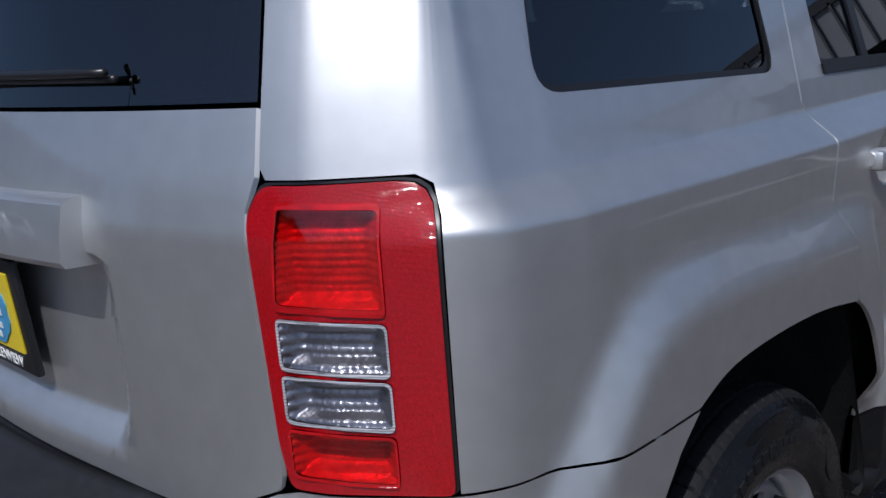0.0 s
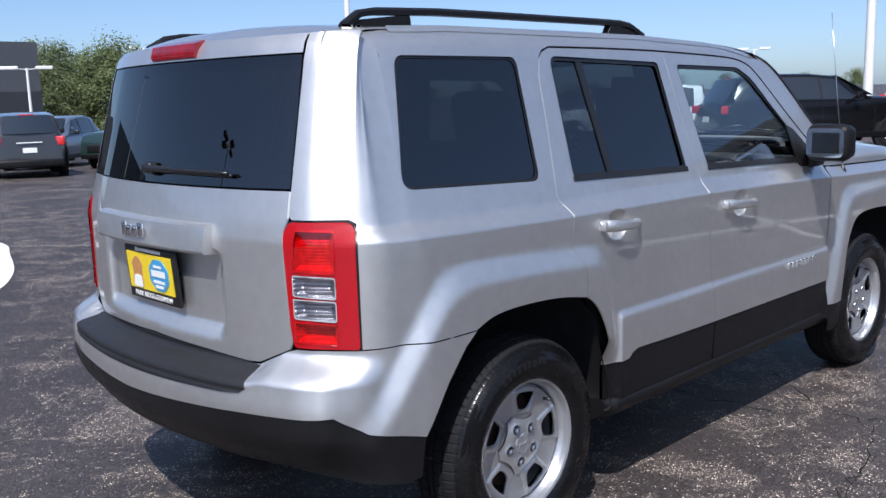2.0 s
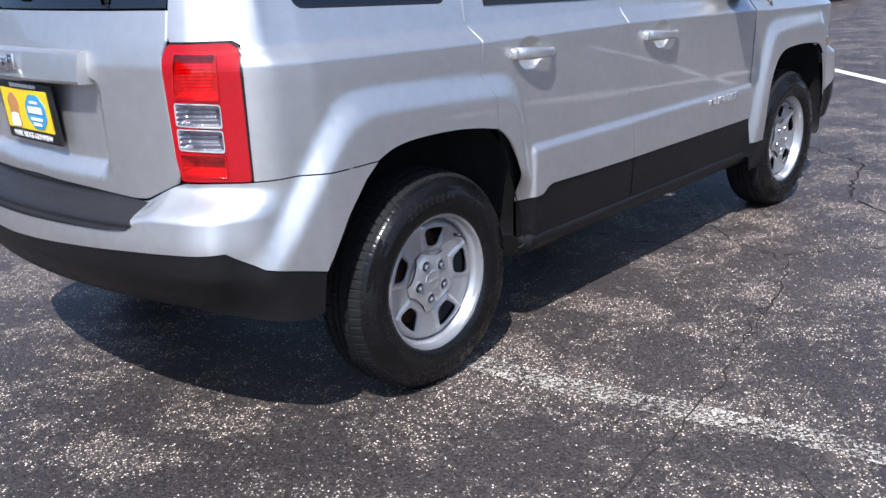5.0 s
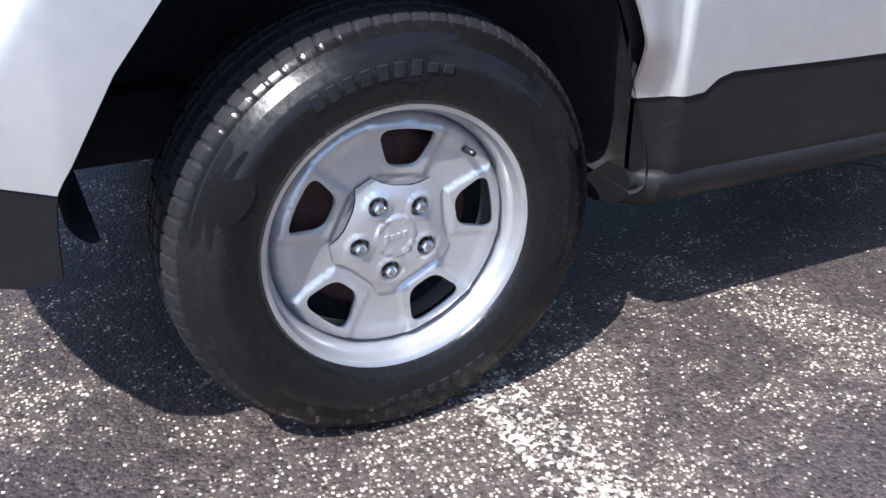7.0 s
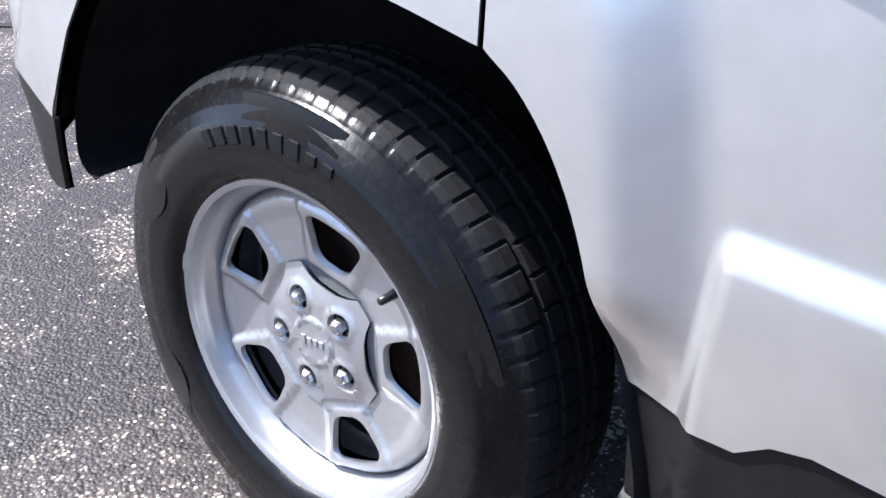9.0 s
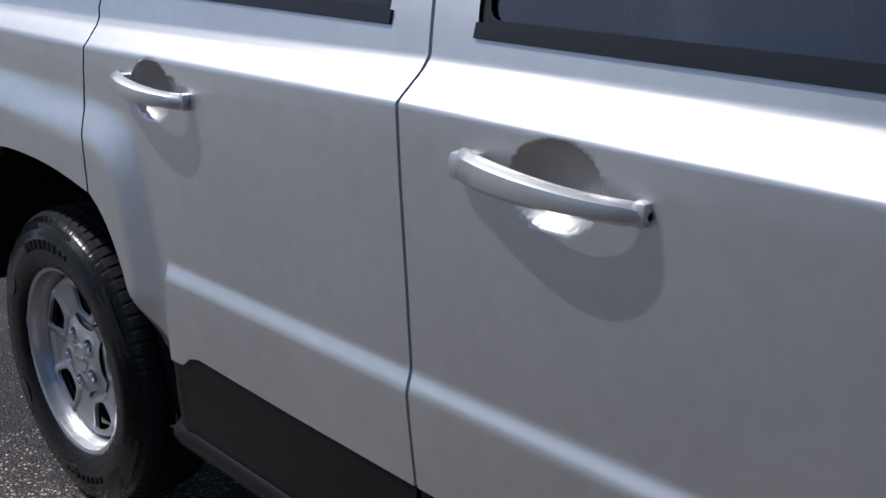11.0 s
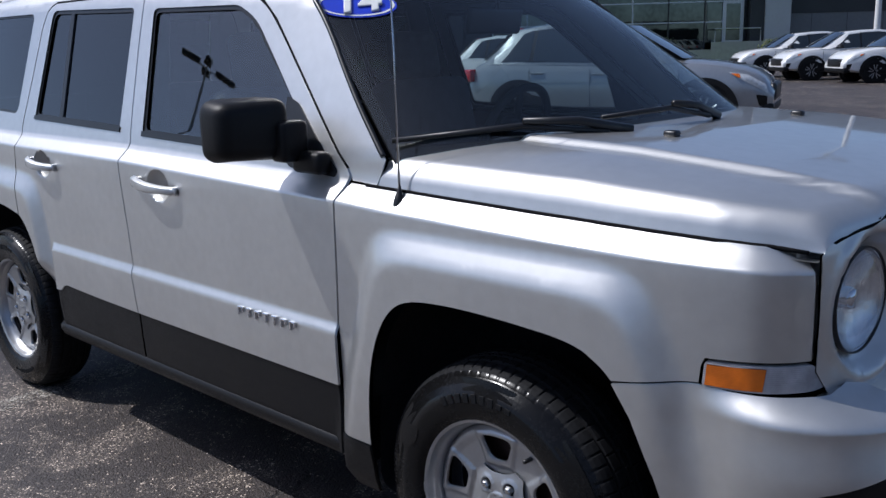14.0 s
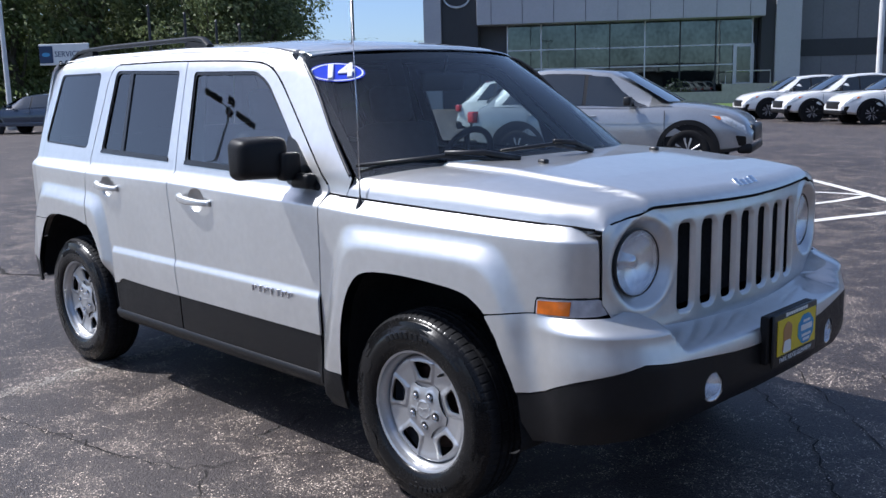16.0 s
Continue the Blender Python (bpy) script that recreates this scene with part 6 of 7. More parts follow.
crack([(-1.6, -1.62), (-.71, -1.52), (-.32, -1.41), (.12, -1.36), (.43, -1.25), (.54, -1.01), (.74, -.72), (.98, -.5)], .006, 3)
crack([(.12, -1.36), (-.45, -1.45), (-1.05, -1.82), (-1.5, -2.3)], .003, 1)
crack([(1.4, 1.25), (1.61, 1.02), (1.9, .78), (2.1, .54), (2.29, .23), (2.5, -.1)], .009, 11)
crack([(1.6, 1.5), (1.77, 1.27), (2.08, .94), (2.3, .71), (2.7, .5)], .007, 12)
crack([(1.2, -1.6), (1.6, -1.1), (2.4, -.9), (3.2, .2), (3.4, 1.6)], .016, 5)
crack([(2.6, .4), (2.0, 1.6), (2.3, 2.8), (1.6, 4.2)], .014, 6)
crack([(.5, -1.2), (1.1, -1.7), (2.0, -2.0), (3.4, -1.9)], .012, 7)
crack([(-9, -.4), (-6, .1), (-4.2, -.2), (-3.2, .6)], .05, 8)

# ---------------------------------------------------------------- parked cars round about
PAINTS = {k: car_paint(k + "_car_paint", c, m, r) for k, (c, m, r) in dict(
    white=((.80, .80, .79), 0.0, .30), silver=((.36, .37, .385), .6, .32), grey=((.045, .045, .047), .4, .32),
    blue=((.16, .20, .26), .4, .3), green=((.020, .045, .040), .3, .3), navy=((.015, .030, .060), .3, .25)).items()}
PAINTS["black"] = mat("black_car_gloss", (.004, .004, .005), .22, 0, 3, .05, spec=.4)
HEADGLASS = mat("headlamp_plastic", (.62, .64, .66), .10, .2, 30, .25, coat=1)
TAILRED = mat("tail_lamp_plastic", (.55, .012, .014), .12, 0, 40, .3, coat=1)
ALLOY = mat("alloy_wheel", (.40, .40, .41), .40, .6, 20, .1)
DARKALLOY = mat("dark_alloy_wheel", (.02, .02, .021), .3, .5, 20, .1)


def disc_pts(cx, cz, r, n=28, a0=0.0, a1=math.tau):
    return [(cx + r * math.cos(lerp(a0, a1, k / n)), cz + r * math.sin(lerp(a0, a1, k / n))) for k in range(n)]


def far_wheel(parent, x, y, r, out, alloy):
    w = new("wheel")
    w.parent = parent
    w.matrix_basis = Matrix.Translation((x, y, r)) @ (Matrix.Identity(4) if out < 0 else pose(0, 0, 0, 0, 0, 180))
    part("tyre", lathe([(r * .62, -.09), (r * .70, -.112), (r * .90, -.112), (r * .97, -.098), (r, -.07), (r, .07), (r * .9, .11), (r * .62, .09)], 32), RUBBER, w, "black tyre", smooth=True)
    bm = lathe([(r * .63, -.05), (r * .62, -.085), (r * .66, -.10), (r * .67, -.09)], 32)
    for k in range(5):
        a = k * math.tau / 5 + .3
        for da in (-.12, .12):
            c, s_ = math.cos(a + da), math.sin(a + da)
            c2, s2 = math.cos(a + da * 2.0), math.sin(a + da * 2.0)
            tube(bm, [(r * .10 * c, -.078, r * .10 * s_), (r * .62 * c2, -.092, r * .62 * s2)], [.026, .020], 6)
    bmesh.ops.create_uvsphere(bm, u_segments=10, v_segments=6, radius=r * .14, matrix=Matrix.Translation((0, -.07, 0)) @ Matrix.Diagonal((1, .4, 1, 1)))
    part("rim", bm, alloy, w, "multi-spoke alloy rim")
    part("wheel_backing", lathe([(.001, -.03), (r * .63, -.03)], 24), LINER, w, "dark disc behind the spokes")


def parked_car(label, x, y, heading, paint, shape="crossover", alloy=None, rails=False, cladding=True, size=1.0):
    """A parked car; heading in degrees from the x axis. In its own axes x ahead, y left."""
    alloy = alloy or ALLOY
    spec = dict(
        crossover=(4.60, 1.86, 1.67, [(-2.29, .66), (-2.25, .84), (-2.16, 1.01), (-2.02, 1.08), (-1.2, 1.07), (.4, 1.03), (.95, 1.06), (1.25, 1.05), (1.6, 1.01), (1.92, .94), (2.10, .86), (2.22, .76), (2.30, .62)], (-2.12, -1.50, -.45, .12, 1.12), .35),
        boxy=(4.38, 1.90, 1.76, [(-2.19, .60), (-2.17, .80), (-2.12, 1.12), (-1.2, 1.12), (.6, 1.10), (.85, 1.13), (1.5, 1.11), (2.0, 1.05), (2.14, .92), (2.19, .62)], (-2.12, -1.98, -.35, .28, .88), .37),
        large=(5.05, 2.0, 1.78, [(-2.52, .64), (-2.49, .86), (-2.40, 1.10), (-2.2, 1.17), (-1.2, 1.16), (.7, 1.14), (1.05, 1.19), (1.5, 1.18), (2.0, 1.12), (2.3, 1.02), (2.45, .88), (2.52, .64)], (-2.42, -1.95, -.40, .22, 1.16), .40),
        hatch=(4.10, 1.75, 1.47, [(-2.02, .58), (-1.98, .74), (-1.86, .94), (-1.70, .98), (-1.0, .96), (.6, .91), (1.0, .93), (1.4, .88), (1.75, .78), (1.95, .64), (2.05, .50)], (-1.95, -1.45, -.45, .05, 1.10), .31))[shape]
    L, W, H, prof, (gx0, rx0, rx1, rx2, gx1), wr = spec
    h = W / 2
    zb = lambda q: interp(q, [p[0] for p in prof], [p[1] for p in prof])
    ob = tagged(new("parked_car"), label, "car", "parked cars")
    ob.matrix_basis = Matrix.Translation((x, y, ground_z(x, y))) @ pose(0, 0, 0, 0, 0, heading) @ Matrix.Diagonal((size, size, size, 1))

    def half(q):
        e = (q / (L / 2))
        return h * (1 - .16 * abs(e) ** 7 - .03 * abs(e) ** 2)

    def side_(q, z, lift=0.0):
        """The body's side at a height."""
        b_, low = zb(q), .30 + .10 * abs(q / (L / 2)) ** 6
        a = interp(z, [low, low + .06, lerp(low, b_, .45), lerp(low, b_, .82), b_ - .015], [.80, .97, 1.0, .985, .93])
        return (q, -half(q) * a - lift, z)

    def roofz(q):
        return interp(q, [gx0, rx0, lerp(rx0, rx1, .5), rx1, rx2, gx1], [zb(gx0), H - .08, H, H - .01, H - .07, zb(gx1)])
    # lower body and bonnet, cabin above
    bm = bmesh.new()
    rows = []
    xs_ = sorted(set([round(v, 3) for v in np.linspace(-L / 2, L / 2, 37)] + [gx0, rx0, rx1, rx2, gx1]))
    for q in xs_:
        w_, b_ = half(q), zb(q)
        low = .30 + .10 * abs(q / (L / 2)) ** 6
        rows.append([bm.verts.new((q, sgn * a * w_, z)) for sgn, a, z in ((-1, .80, low), (-1, .97, low + .06), (-1, 1.0, lerp(low, b_, .45)), (-1, .985, lerp(low, b_, .82)), (-1, .93, b_ - .015), (-1, .80, b_ + .02), (-1, .4, b_ + .035),
                                                                         (1, .4, b_ + .035), (1, .80, b_ + .02), (1, .93, b_ - .015), (1, .985, lerp(low, b_, .82)), (1, 1.0, lerp(low, b_, .45)), (1, .97, low + .06), (1, .80, low))])
    for a, b_ in zip(rows, rows[1:]):
        for k in range(14):
            bm.faces.new((a[k], a[(k + 1) % 14], b_[(k + 1) % 14], b_[k]))
    bm.faces.new(rows[0]), bm.faces.new(rows[-1])
    bmesh.ops.recalc_face_normals(bm, faces=bm.faces)
    body = part("body", bm, paint, ob, crease=35)
    bm = bmesh.new()
    rows = []

    def cab(q, t, sgn=-1, lift=0.0):
        """The cabin's side between belt and roof."""
        zr, b0 = roofz(q), zb(q) - .01
        y_ = lerp(half(q) * .94, h * .70, t ** 1.1) + lift
        return (q, sgn * y_, lerp(b0, zr - .035, t))
    cx_ = [gx0, lerp(gx0, rx0, .5), rx0, lerp(rx0, rx1, .5), rx1, lerp(rx1, rx2, .5), rx2, lerp(rx2, gx1, .33), lerp(rx2, gx1, .66), gx1]
    for q in cx_:
        row = [cab(q, t) for t in (0, .33, .66, 1)] + [(q, -h * .60, roofz(q) - .012), (q, -h * .3, roofz(q)), (q, h * .3, roofz(q)), (q, h * .60, roofz(q) - .012)] + [cab(q, t, 1) for t in (1, .66, .33, 0)]
        rows.append([bm.verts.new(p) for p in row])
    for a, b_ in zip(rows, rows[1:]):
        for k in range(11):
            bm.faces.new((a[k], a[k + 1], b_[k + 1], b_[k]))
    bmesh.ops.recalc_face_normals(bm, faces=bm.faces)
    part("cabin", bm, paint, ob, "painted roof and pillars", crease=30)

    def win(name, loop, label_):
        for sgn in (-1, 1):
            trimmed(name, [rounded(loop, .03, 3)], lambda q, t: cab(q, t, -1, .008), FARGLASS, ob, label_, step=(.3, .3), thick=0, flip=sgn > 0)
    top = .90
    fx = lambda t: lerp(gx1, rx2, t) - .16
    mid1 = (rx1 + rx2) / 2 - .10
    mid0 = mid1 - .92 if shape != "large" else mid1 - 1.0
    win("front_window", [(mid1 + .03, .07), (fx(.20), .07), (fx(.85), top), (mid1 + .03, top)], "dark front side window")
    win("rear_side_window", [(mid0 + .02, .08), (mid1 - .03, .07), (mid1 - .03, top), (mid0 + .06, top)], "dark rear side window")
    bx = lambda t: lerp(gx0, rx0, t) + .22
    win("rear_quarter_window", [(max(bx(.15), bx(.85)) if shape == "boxy" else bx(.35), .10), (mid0 - .04, .08), (mid0, top), (bx(.9), top)], "dark quarter window")

    for sgn in (-1, 1):
        trimmed("pillar_trim", [[(mid0 - .10, .06), (mid1 + .08, .06), (mid1 + .08, top + .02), (mid0 - .06, top + .02)]], lambda q, t: cab(q, t, -1, .004), TRIM, ob, "black pillar trim", step=(.3, .3), thick=0, flip=sgn > 0)

    def screen_(front):
        def f_(v, t):
            q = lerp(gx1 - .03, rx2 + .02, t) if front else lerp(gx0 + .02, rx0 - .01, t)
            c_ = cab(q, t)
            bow = (.07 if front else -.05) * (1 - v * v)
            return (q + bow + (.012 if front else -.012), v * abs(c_[1]) * .93, lerp(zb(gx1 if front else gx0) + .01, H - (.06 if front else .05), t) + .014)
        return f_
    trimmed("windscreen", [rounded([(-.96, .06), (.96, .06), (.92, .95), (-.92, .95)], .05)], screen_(True), FARGLASS, ob, "dark windscreen", step=(.4, .3), thick=0)
    trimmed("rear_window", [rounded([(-.9, .12), (.9, .12), (.86, .92), (-.86, .92)], .08)], screen_(False), FARGLASS, ob, "dark rear window", step=(.4, .3), thick=0)
    # wheels and arches
    wx = (-L / 2 * .60, L / 2 * .60)
    for q in wx:
        for sgn in (-1, 1):
            y_ = sgn * half(q)
            far_wheel(ob, q, sgn * (half(q) - .10), wr, sgn, alloy)
            bm = prism(disc_pts(q, wr, wr + .065, 28), y_ * .90, y_ * 1.002)
            part("wheel_well", bm, LINER, ob, "black wheel opening")
            bm = bmesh.new()
            o_, i_ = disc_pts(q, wr + .01, wr + .13, 25, -.25, math.pi + .25), disc_pts(q, wr + .01, wr + .055, 25, -.25, math.pi + .25)
            a_ = [[bm.verts.new((p[0], yy, p[1])) for p in ln] for ln, yy in ((o_, y_ * .985), (o_, y_ * 1.012), (i_, y_ * 1.016), (i_, y_ * .95))]
            for r0, r1 in zip(a_, a_[1:]):
                for k in range(24):
                    bm.faces.new((r0[k], r0[k + 1], r1[k + 1], r1[k]))
            bmesh.ops.recalc_face_normals(bm, faces=bm.faces)
            part("arch_trim", bm, CLAD if cladding else paint, ob, "black arch trim" if cladding else "painted arch lip")
    for sgn in (-1, 1):
        bm = boxed(0, sgn * (h * .985), .36, L * .56, .05, .14, .02)
        part("sill", bm, CLAD if cladding else paint, ob, "dark sill")
        bm = bmesh.new()
        box(bm, mid1 + .75, sgn * (h + .11), zb(mid1 + .75) + .10, .12, .20, .14, .035, 3)
        tube(bm, [(mid1 + .78, sgn * h * .92, zb(mid1) + .05), (mid1 + .77, sgn * (h + .05), zb(mid1) + .07)], .022, 6)
        part("door_mirror", bm, TRIM if cladding else paint, ob, "door mirror", smooth=True)
        for q in (mid1 + .12, mid0 + .10):
            bm = boxed(q, sgn * (h * .985), zb(q) - .14, .20, .03, .03, .01)
            part("door_handle", bm, paint, ob)
        for q in (mid1, mid0 - .02, gx1 - .10):
            bm = boxed(q, sgn * h * .992, .70, .008, .012, .56, .002)
            part("door_gap", bm, TRIM, ob, "dark shut line")
        k = L / 2
        hl_ = rounded([(k * .735, zb(k * .735) - .075), (k * .85, zb(k * .85) - .05), (k * .955, zb(k * .955) - .045), (k * .97, zb(k * .97) - .13), (k * .88, zb(k * .88) - .165), (k * .80, zb(k * .80) - .135)], .02, 3)
        hd_ = trimmed("headlamp", [hl_], lambda q, z: side_(q, z, .010), HEADGLASS, ob, "clear swept-back headlamp", step=(.08, .05), thick=.02, flip=sgn > 0)
        trimmed("indicator", [[(k * .75, zb(k * .75) - .085), (k * .80, zb(k * .80) - .07), (k * .81, zb(k * .81) - .12), (k * .795, zb(k * .795) - .125)]], lambda q, z: side_(q, z, .014), AMBER, hd_, "amber indicator corner", step=(.08, .05), thick=.004, flip=sgn > 0)
        trimmed("waist_line", [[(-k * .80, zb(0) - .235), (k * .62, zb(0) - .245), (k * .62, zb(0) - .262), (-k * .80, zb(0) - .252)]], lambda q, z: side_(q, z, .006), paint, ob, "pressed waist line", step=(.2, .05), thick=.006, flip=sgn > 0)
        trimmed("fog_recess", [rounded([(k * .90, .60), (k * .965, .58), (k * .965, .44), (k * .92, .44)], .02, 2)], lambda q, z: side_(q, z, .006), CLAD, ob, "dark recess beside the bumper", step=(.1, .1), thick=.004, flip=sgn > 0)
        bm = boxed(-L / 2 * .955, sgn * h * .80, zb(-L / 2 * .93) - .12, .16, h * .26, .19 if shape != "boxy" else .24, .03, pose(0, 0, 0, 0, 0, sgn * 24), 3)
        part("tail_lamp", bm, TAILRED, ob, "red tail lamp", smooth=True)
        if rails:
            bm = tube(bmesh.new(), [(rx0 + .1, sgn * h * .62, H - .03), (rx0 + .2, sgn * h * .62, H + .035), (rx1 + .2, sgn * h * .62, H + .035), (rx1 + .3, sgn * h * .62, H - .02)], .018, 6)
            part("roof_rail", bm, TRIM, ob, "black roof rail")
    bm = boxed(L / 2 - .03, 0, .62 if shape != "hatch" else .52, .10, h * 1.15, .26, .05, None, 3)
    part("grille", bm, TRIM, ob, "black grille", smooth=True)
    bm = boxed(L / 2 - .10, 0, .40, .22, h * 1.70, .16, .05, None, 3)
    part("front_valance", bm, CLAD if cladding else paint, ob, "lower front valance", smooth=True)
    bm = boxed(-L / 2 + .10, 0, .44, .26, h * 1.72, .22, .06, None, 3)
    part("rear_bumper", bm, CLAD if cladding else paint, ob, "lower rear bumper", smooth=True)
    bm = boxed(-L / 2 - .002, 0, .78, .02, .34, .13, .006)
    part("plate", bm, PLATEWHITE, ob, "pale plate")
    bm = boxed(lerp(gx0, rx0, .9) - .02, 0, H - .07, .05, .36, .035, .01)
    part("high_brake_lamp", bm, TAILRED, ob, "red brake lamp strip")
    if shape == "boxy":
        bm = boxed(-L / 2 + .005, 0, .98, .02, .62, .03, .004)
        part("tailgate_bar", bm, PLATEWHITE, ob, "pale bar badge on the tailgate")
    return ob


parked_car("dark grey boxy SUV with a black roof, seen from behind", 6.1, 23.9, 74, PAINTS["grey"], "boxy", DARKALLOY)
parked_car("slate blue crossover parked nose out", 8.7, 28.4, 222, PAINTS["blue"], "crossover")
parked_car("dark green boxy SUV parked nose out", 10.4, 25.1, 205, PAINTS["green"], "boxy", rails=True)
parked_car("black saloon half hidden behind the other cars", 9.4, 33.0, 200, PAINTS["black"], "hatch")
parked_car("black three-row SUV with black wheels", 18.0, 6.9, -38, PAINTS["black"], "large", DARKALLOY, cladding=False)
parked_car("white boxy SUV with a dark roof", 17.2, 11.6, 125, PAINTS["white"], "boxy")
parked_car("white SUV parked behind the black one", 29.0, 7.0, -30, PAINTS["white"], "boxy")
parked_car("silver crossover parked across the lane", -5.56, 10.46, 20, PAINTS["silver"], "crossover", size=1.03)
parked_car("white crossover in a row of parked cars", -9.6, 15.4, 24, PAINTS["white"], "crossover")
parked_car("white crossover in a row of parked cars", -12.4, 17.2, 24, PAINTS["white"], "crossover")
for i, (x, y, c) in enumerate([(-12.2, 33.0, "white"), (-9.6, 30.9, "white"), (-7.0, 29.3, "white"), (-4.4, 27.7, "silver"), (-1.8, 26.1, "white")]):
    parked_car("%s crossover in a row by the showroom" % c, x, y, 222, PAINTS[c], "crossover")
parked_car("dark blue hatchback by the grass verge", -35.5, 12.6, 212, PAINTS["navy"], "hatch", cladding=False, size=1.1)
parked_car("white crossover standing across the lane", -7.5, -13.5, 20, PAINTS["white"], "crossover")
parked_car("silver crossover standing across the lane", 6.0, -15.5, 170, PAINTS["silver"], "crossover")

# ---------------------------------------------------------------- buildings
PANELW = mat("white_metal_panel", (.42, .43, .46), .4, 0, .6, .06, wear=.1)
PANELG = mat("grey_metal_panel", (.07, .075, .085), .5, 0, .5, .08)
PANELM = mat("mid_grey_panel", (.16, .165, .175), .5, 0, .5, .08)
PANELD = mat("dark_grey_panel", (.03, .032, .036), .5, 0, .5, .1)
SHOPGLASS = mat("mirrored_showroom_glass", (.105, .125, .12), .02, 1.0, .35, .35, .25, 1.1)
ALU = mat("aluminium_mullion", (.55, .56, .58), .35, .7, 5, .06)
CONC = mat("pale_concrete", (.36, .35, .33), .8, 0, 3, .15, .3, 40)


def showroom():
    ob = tagged(new("car_showroom"), "long showroom with dark glass front and white fascia", "building")
    fy = 60.0
    ob.matrix_basis = Matrix.Translation((-26, fy, 0)) @ pose(0, 0, 0, 0, 0, 35) @ Matrix.Diagonal((.745, .745, .855, 1)) @ Matrix.Translation((26, -fy, 0))
    part("wall", boxed(-28.4, fy + 9, 6.0, 60.6, 17, 12.0), PANELG, ob, "grey panel wall")
    part("fascia", boxed(-40.3, fy - 1.1, 7.95, 26.6, 3.0, 2.1, .03), PANELW, ob, "white panel fascia")
    for i in range(9):
        part("panel_joint", boxed(-52.2 + i * 2.98, fy - 2.612, 7.95, .05, .03, 2.1), PANELG, ob)
    part("showroom_floor", boxed(-39.5, fy - 1.2, .35, 26, 3, 1.3), CONC, ob, "concrete plinth")
    x0, n_, w0 = -50.9, 7, 3.31
    for i in range(n_):
        for z0, z1 in ((1.05, 3.15), (3.25, 4.75), (4.85, 6.9)):
            part("window", boxed(x0 + (i + .5) * w0, fy - .02, (z0 + z1) / 2, w0 - .10, .04, z1 - z0), SHOPGLASS, ob, "dark showroom glass")
    for i in range(n_ + 1):
        part("mullion", boxed(x0 + i * w0, fy - .10, 3.95, .12, .2, 5.9), ALU if i in (0, 1, 4, 7) else PANELD, ob)
    for z in (3.2, 4.8):
        part("transom", boxed(x0 + n_ * w0 / 2, fy - .09, z, n_ * w0, .16, .10), ALU, ob)
    d = part("door", boxed(-28.5, fy - .25, 3.1, 1.9, .12, 3.5), ALU, ob, "white-framed entrance door")
    part("door_glass", boxed(-28.5, fy - .33, 3.15, 1.25, .05, 2.9), SHOPGLASS, d)
    part("pillar", boxed(-26.6, fy - .8, 6.0, 1.2, 2.2, 12.0), PANELD, ob, "dark pillar")
    part("pillar", boxed(-24.9, fy - 1.0, 6.0, 2.2, 2.6, 12.0), PANELW, ob, "white pillar")
    part("pillar", boxed(-58.0, fy - 1.0, 6.0, 1.7, 2.6, 12.0), PANELW, ob, "white pillar")
    part("sign_block", boxed(-55.4, fy - .8, 6.0, 3.6, 2.2, 12.0), PANELD, ob, "dark sign wall")
    bm = bmesh.new()
    tube(bm, [(-55.6 + 1.25 * math.cos(k * math.tau / 28), fy - 2.0, 9.3 + .85 * math.sin(k * math.tau / 28)) for k in range(29)], .10, 6, False)
    part("sign_ring", bm, ALU, ob, "plain oval sign ring")
    part("side_wall", boxed(-10.4, fy - .02, 6.0, 26.5, .3, 12.0), PANELM, ob, "grey panel wall")
    part("wall_band", boxed(-10.4, fy - .19, 4.35, 26.5, .06, 1.35), PANELD, ob, "dark band on the wall")
    for i in range(8):
        part("panel_joint", boxed(-21.5 + i * 3.1, fy - .18, 6.0, .04, .02, 12.0), PANELD, ob)
    part("ramp_wall", boxed(-28.2, fy - 2.6, .75, 5.0, .25, 1.7), CONC, ob, "concrete ramp wall")
    rail = bmesh.new()
    tube(rail, [(-30.4, fy - 2.6, 1.6), (-30.4, fy - 2.6, 2.6), (-26.4, fy - 2.6, 2.6), (-26.4, fy - 2.6, 1.6)], .05, 6)
    part("ramp_rail", rail, ALU, ob, "thin metal handrail")
    low = tagged(new("grey_building"), "low grey flat-roofed building with a dark band", "building")
    part("wall", boxed(11.3, fy + 6, 2.7, 18.4, 12, 6.0), PANELG, low, "grey panel wall")
    part("wall_band", boxed(11.3, fy - .03, 1.5, 18.4, .06, 2.0), PANELD, low, "dark band on the wall")


showroom()


def metal_shed():
    """The low building that the windows mirror."""
    ob = tagged(new("service_building"), "low service building with ribbed pale metal fascia", "building")
    part("wall", boxed(21, -17, 1.7, 10, 26, 3.4), PANELD, ob, "dark wall under the eaves")
    part("roof", boxed(20.5, -17, 4.5, 12.4, 28, .2), PANELG, ob)
    for i in range(70):
        part("rib", boxed(14.33, -30.8 + i * .4, 3.9, .06, .05, 1.1), PANELM, ob)
    part("fascia", boxed(14.42, -17, 3.9, .12, 28, 1.1), PANELW, ob, "ribbed fascia")
    return ob


metal_shed()

# ---------------------------------------------------------------- lamps, signs
POLEW = mat("white_pole_paint", (.72, .72, .70), .45, 0, 2, .08)
HEADD = mat("dark_lamp_housing", (.03, .03, .032), .5, 0, 6, .1)


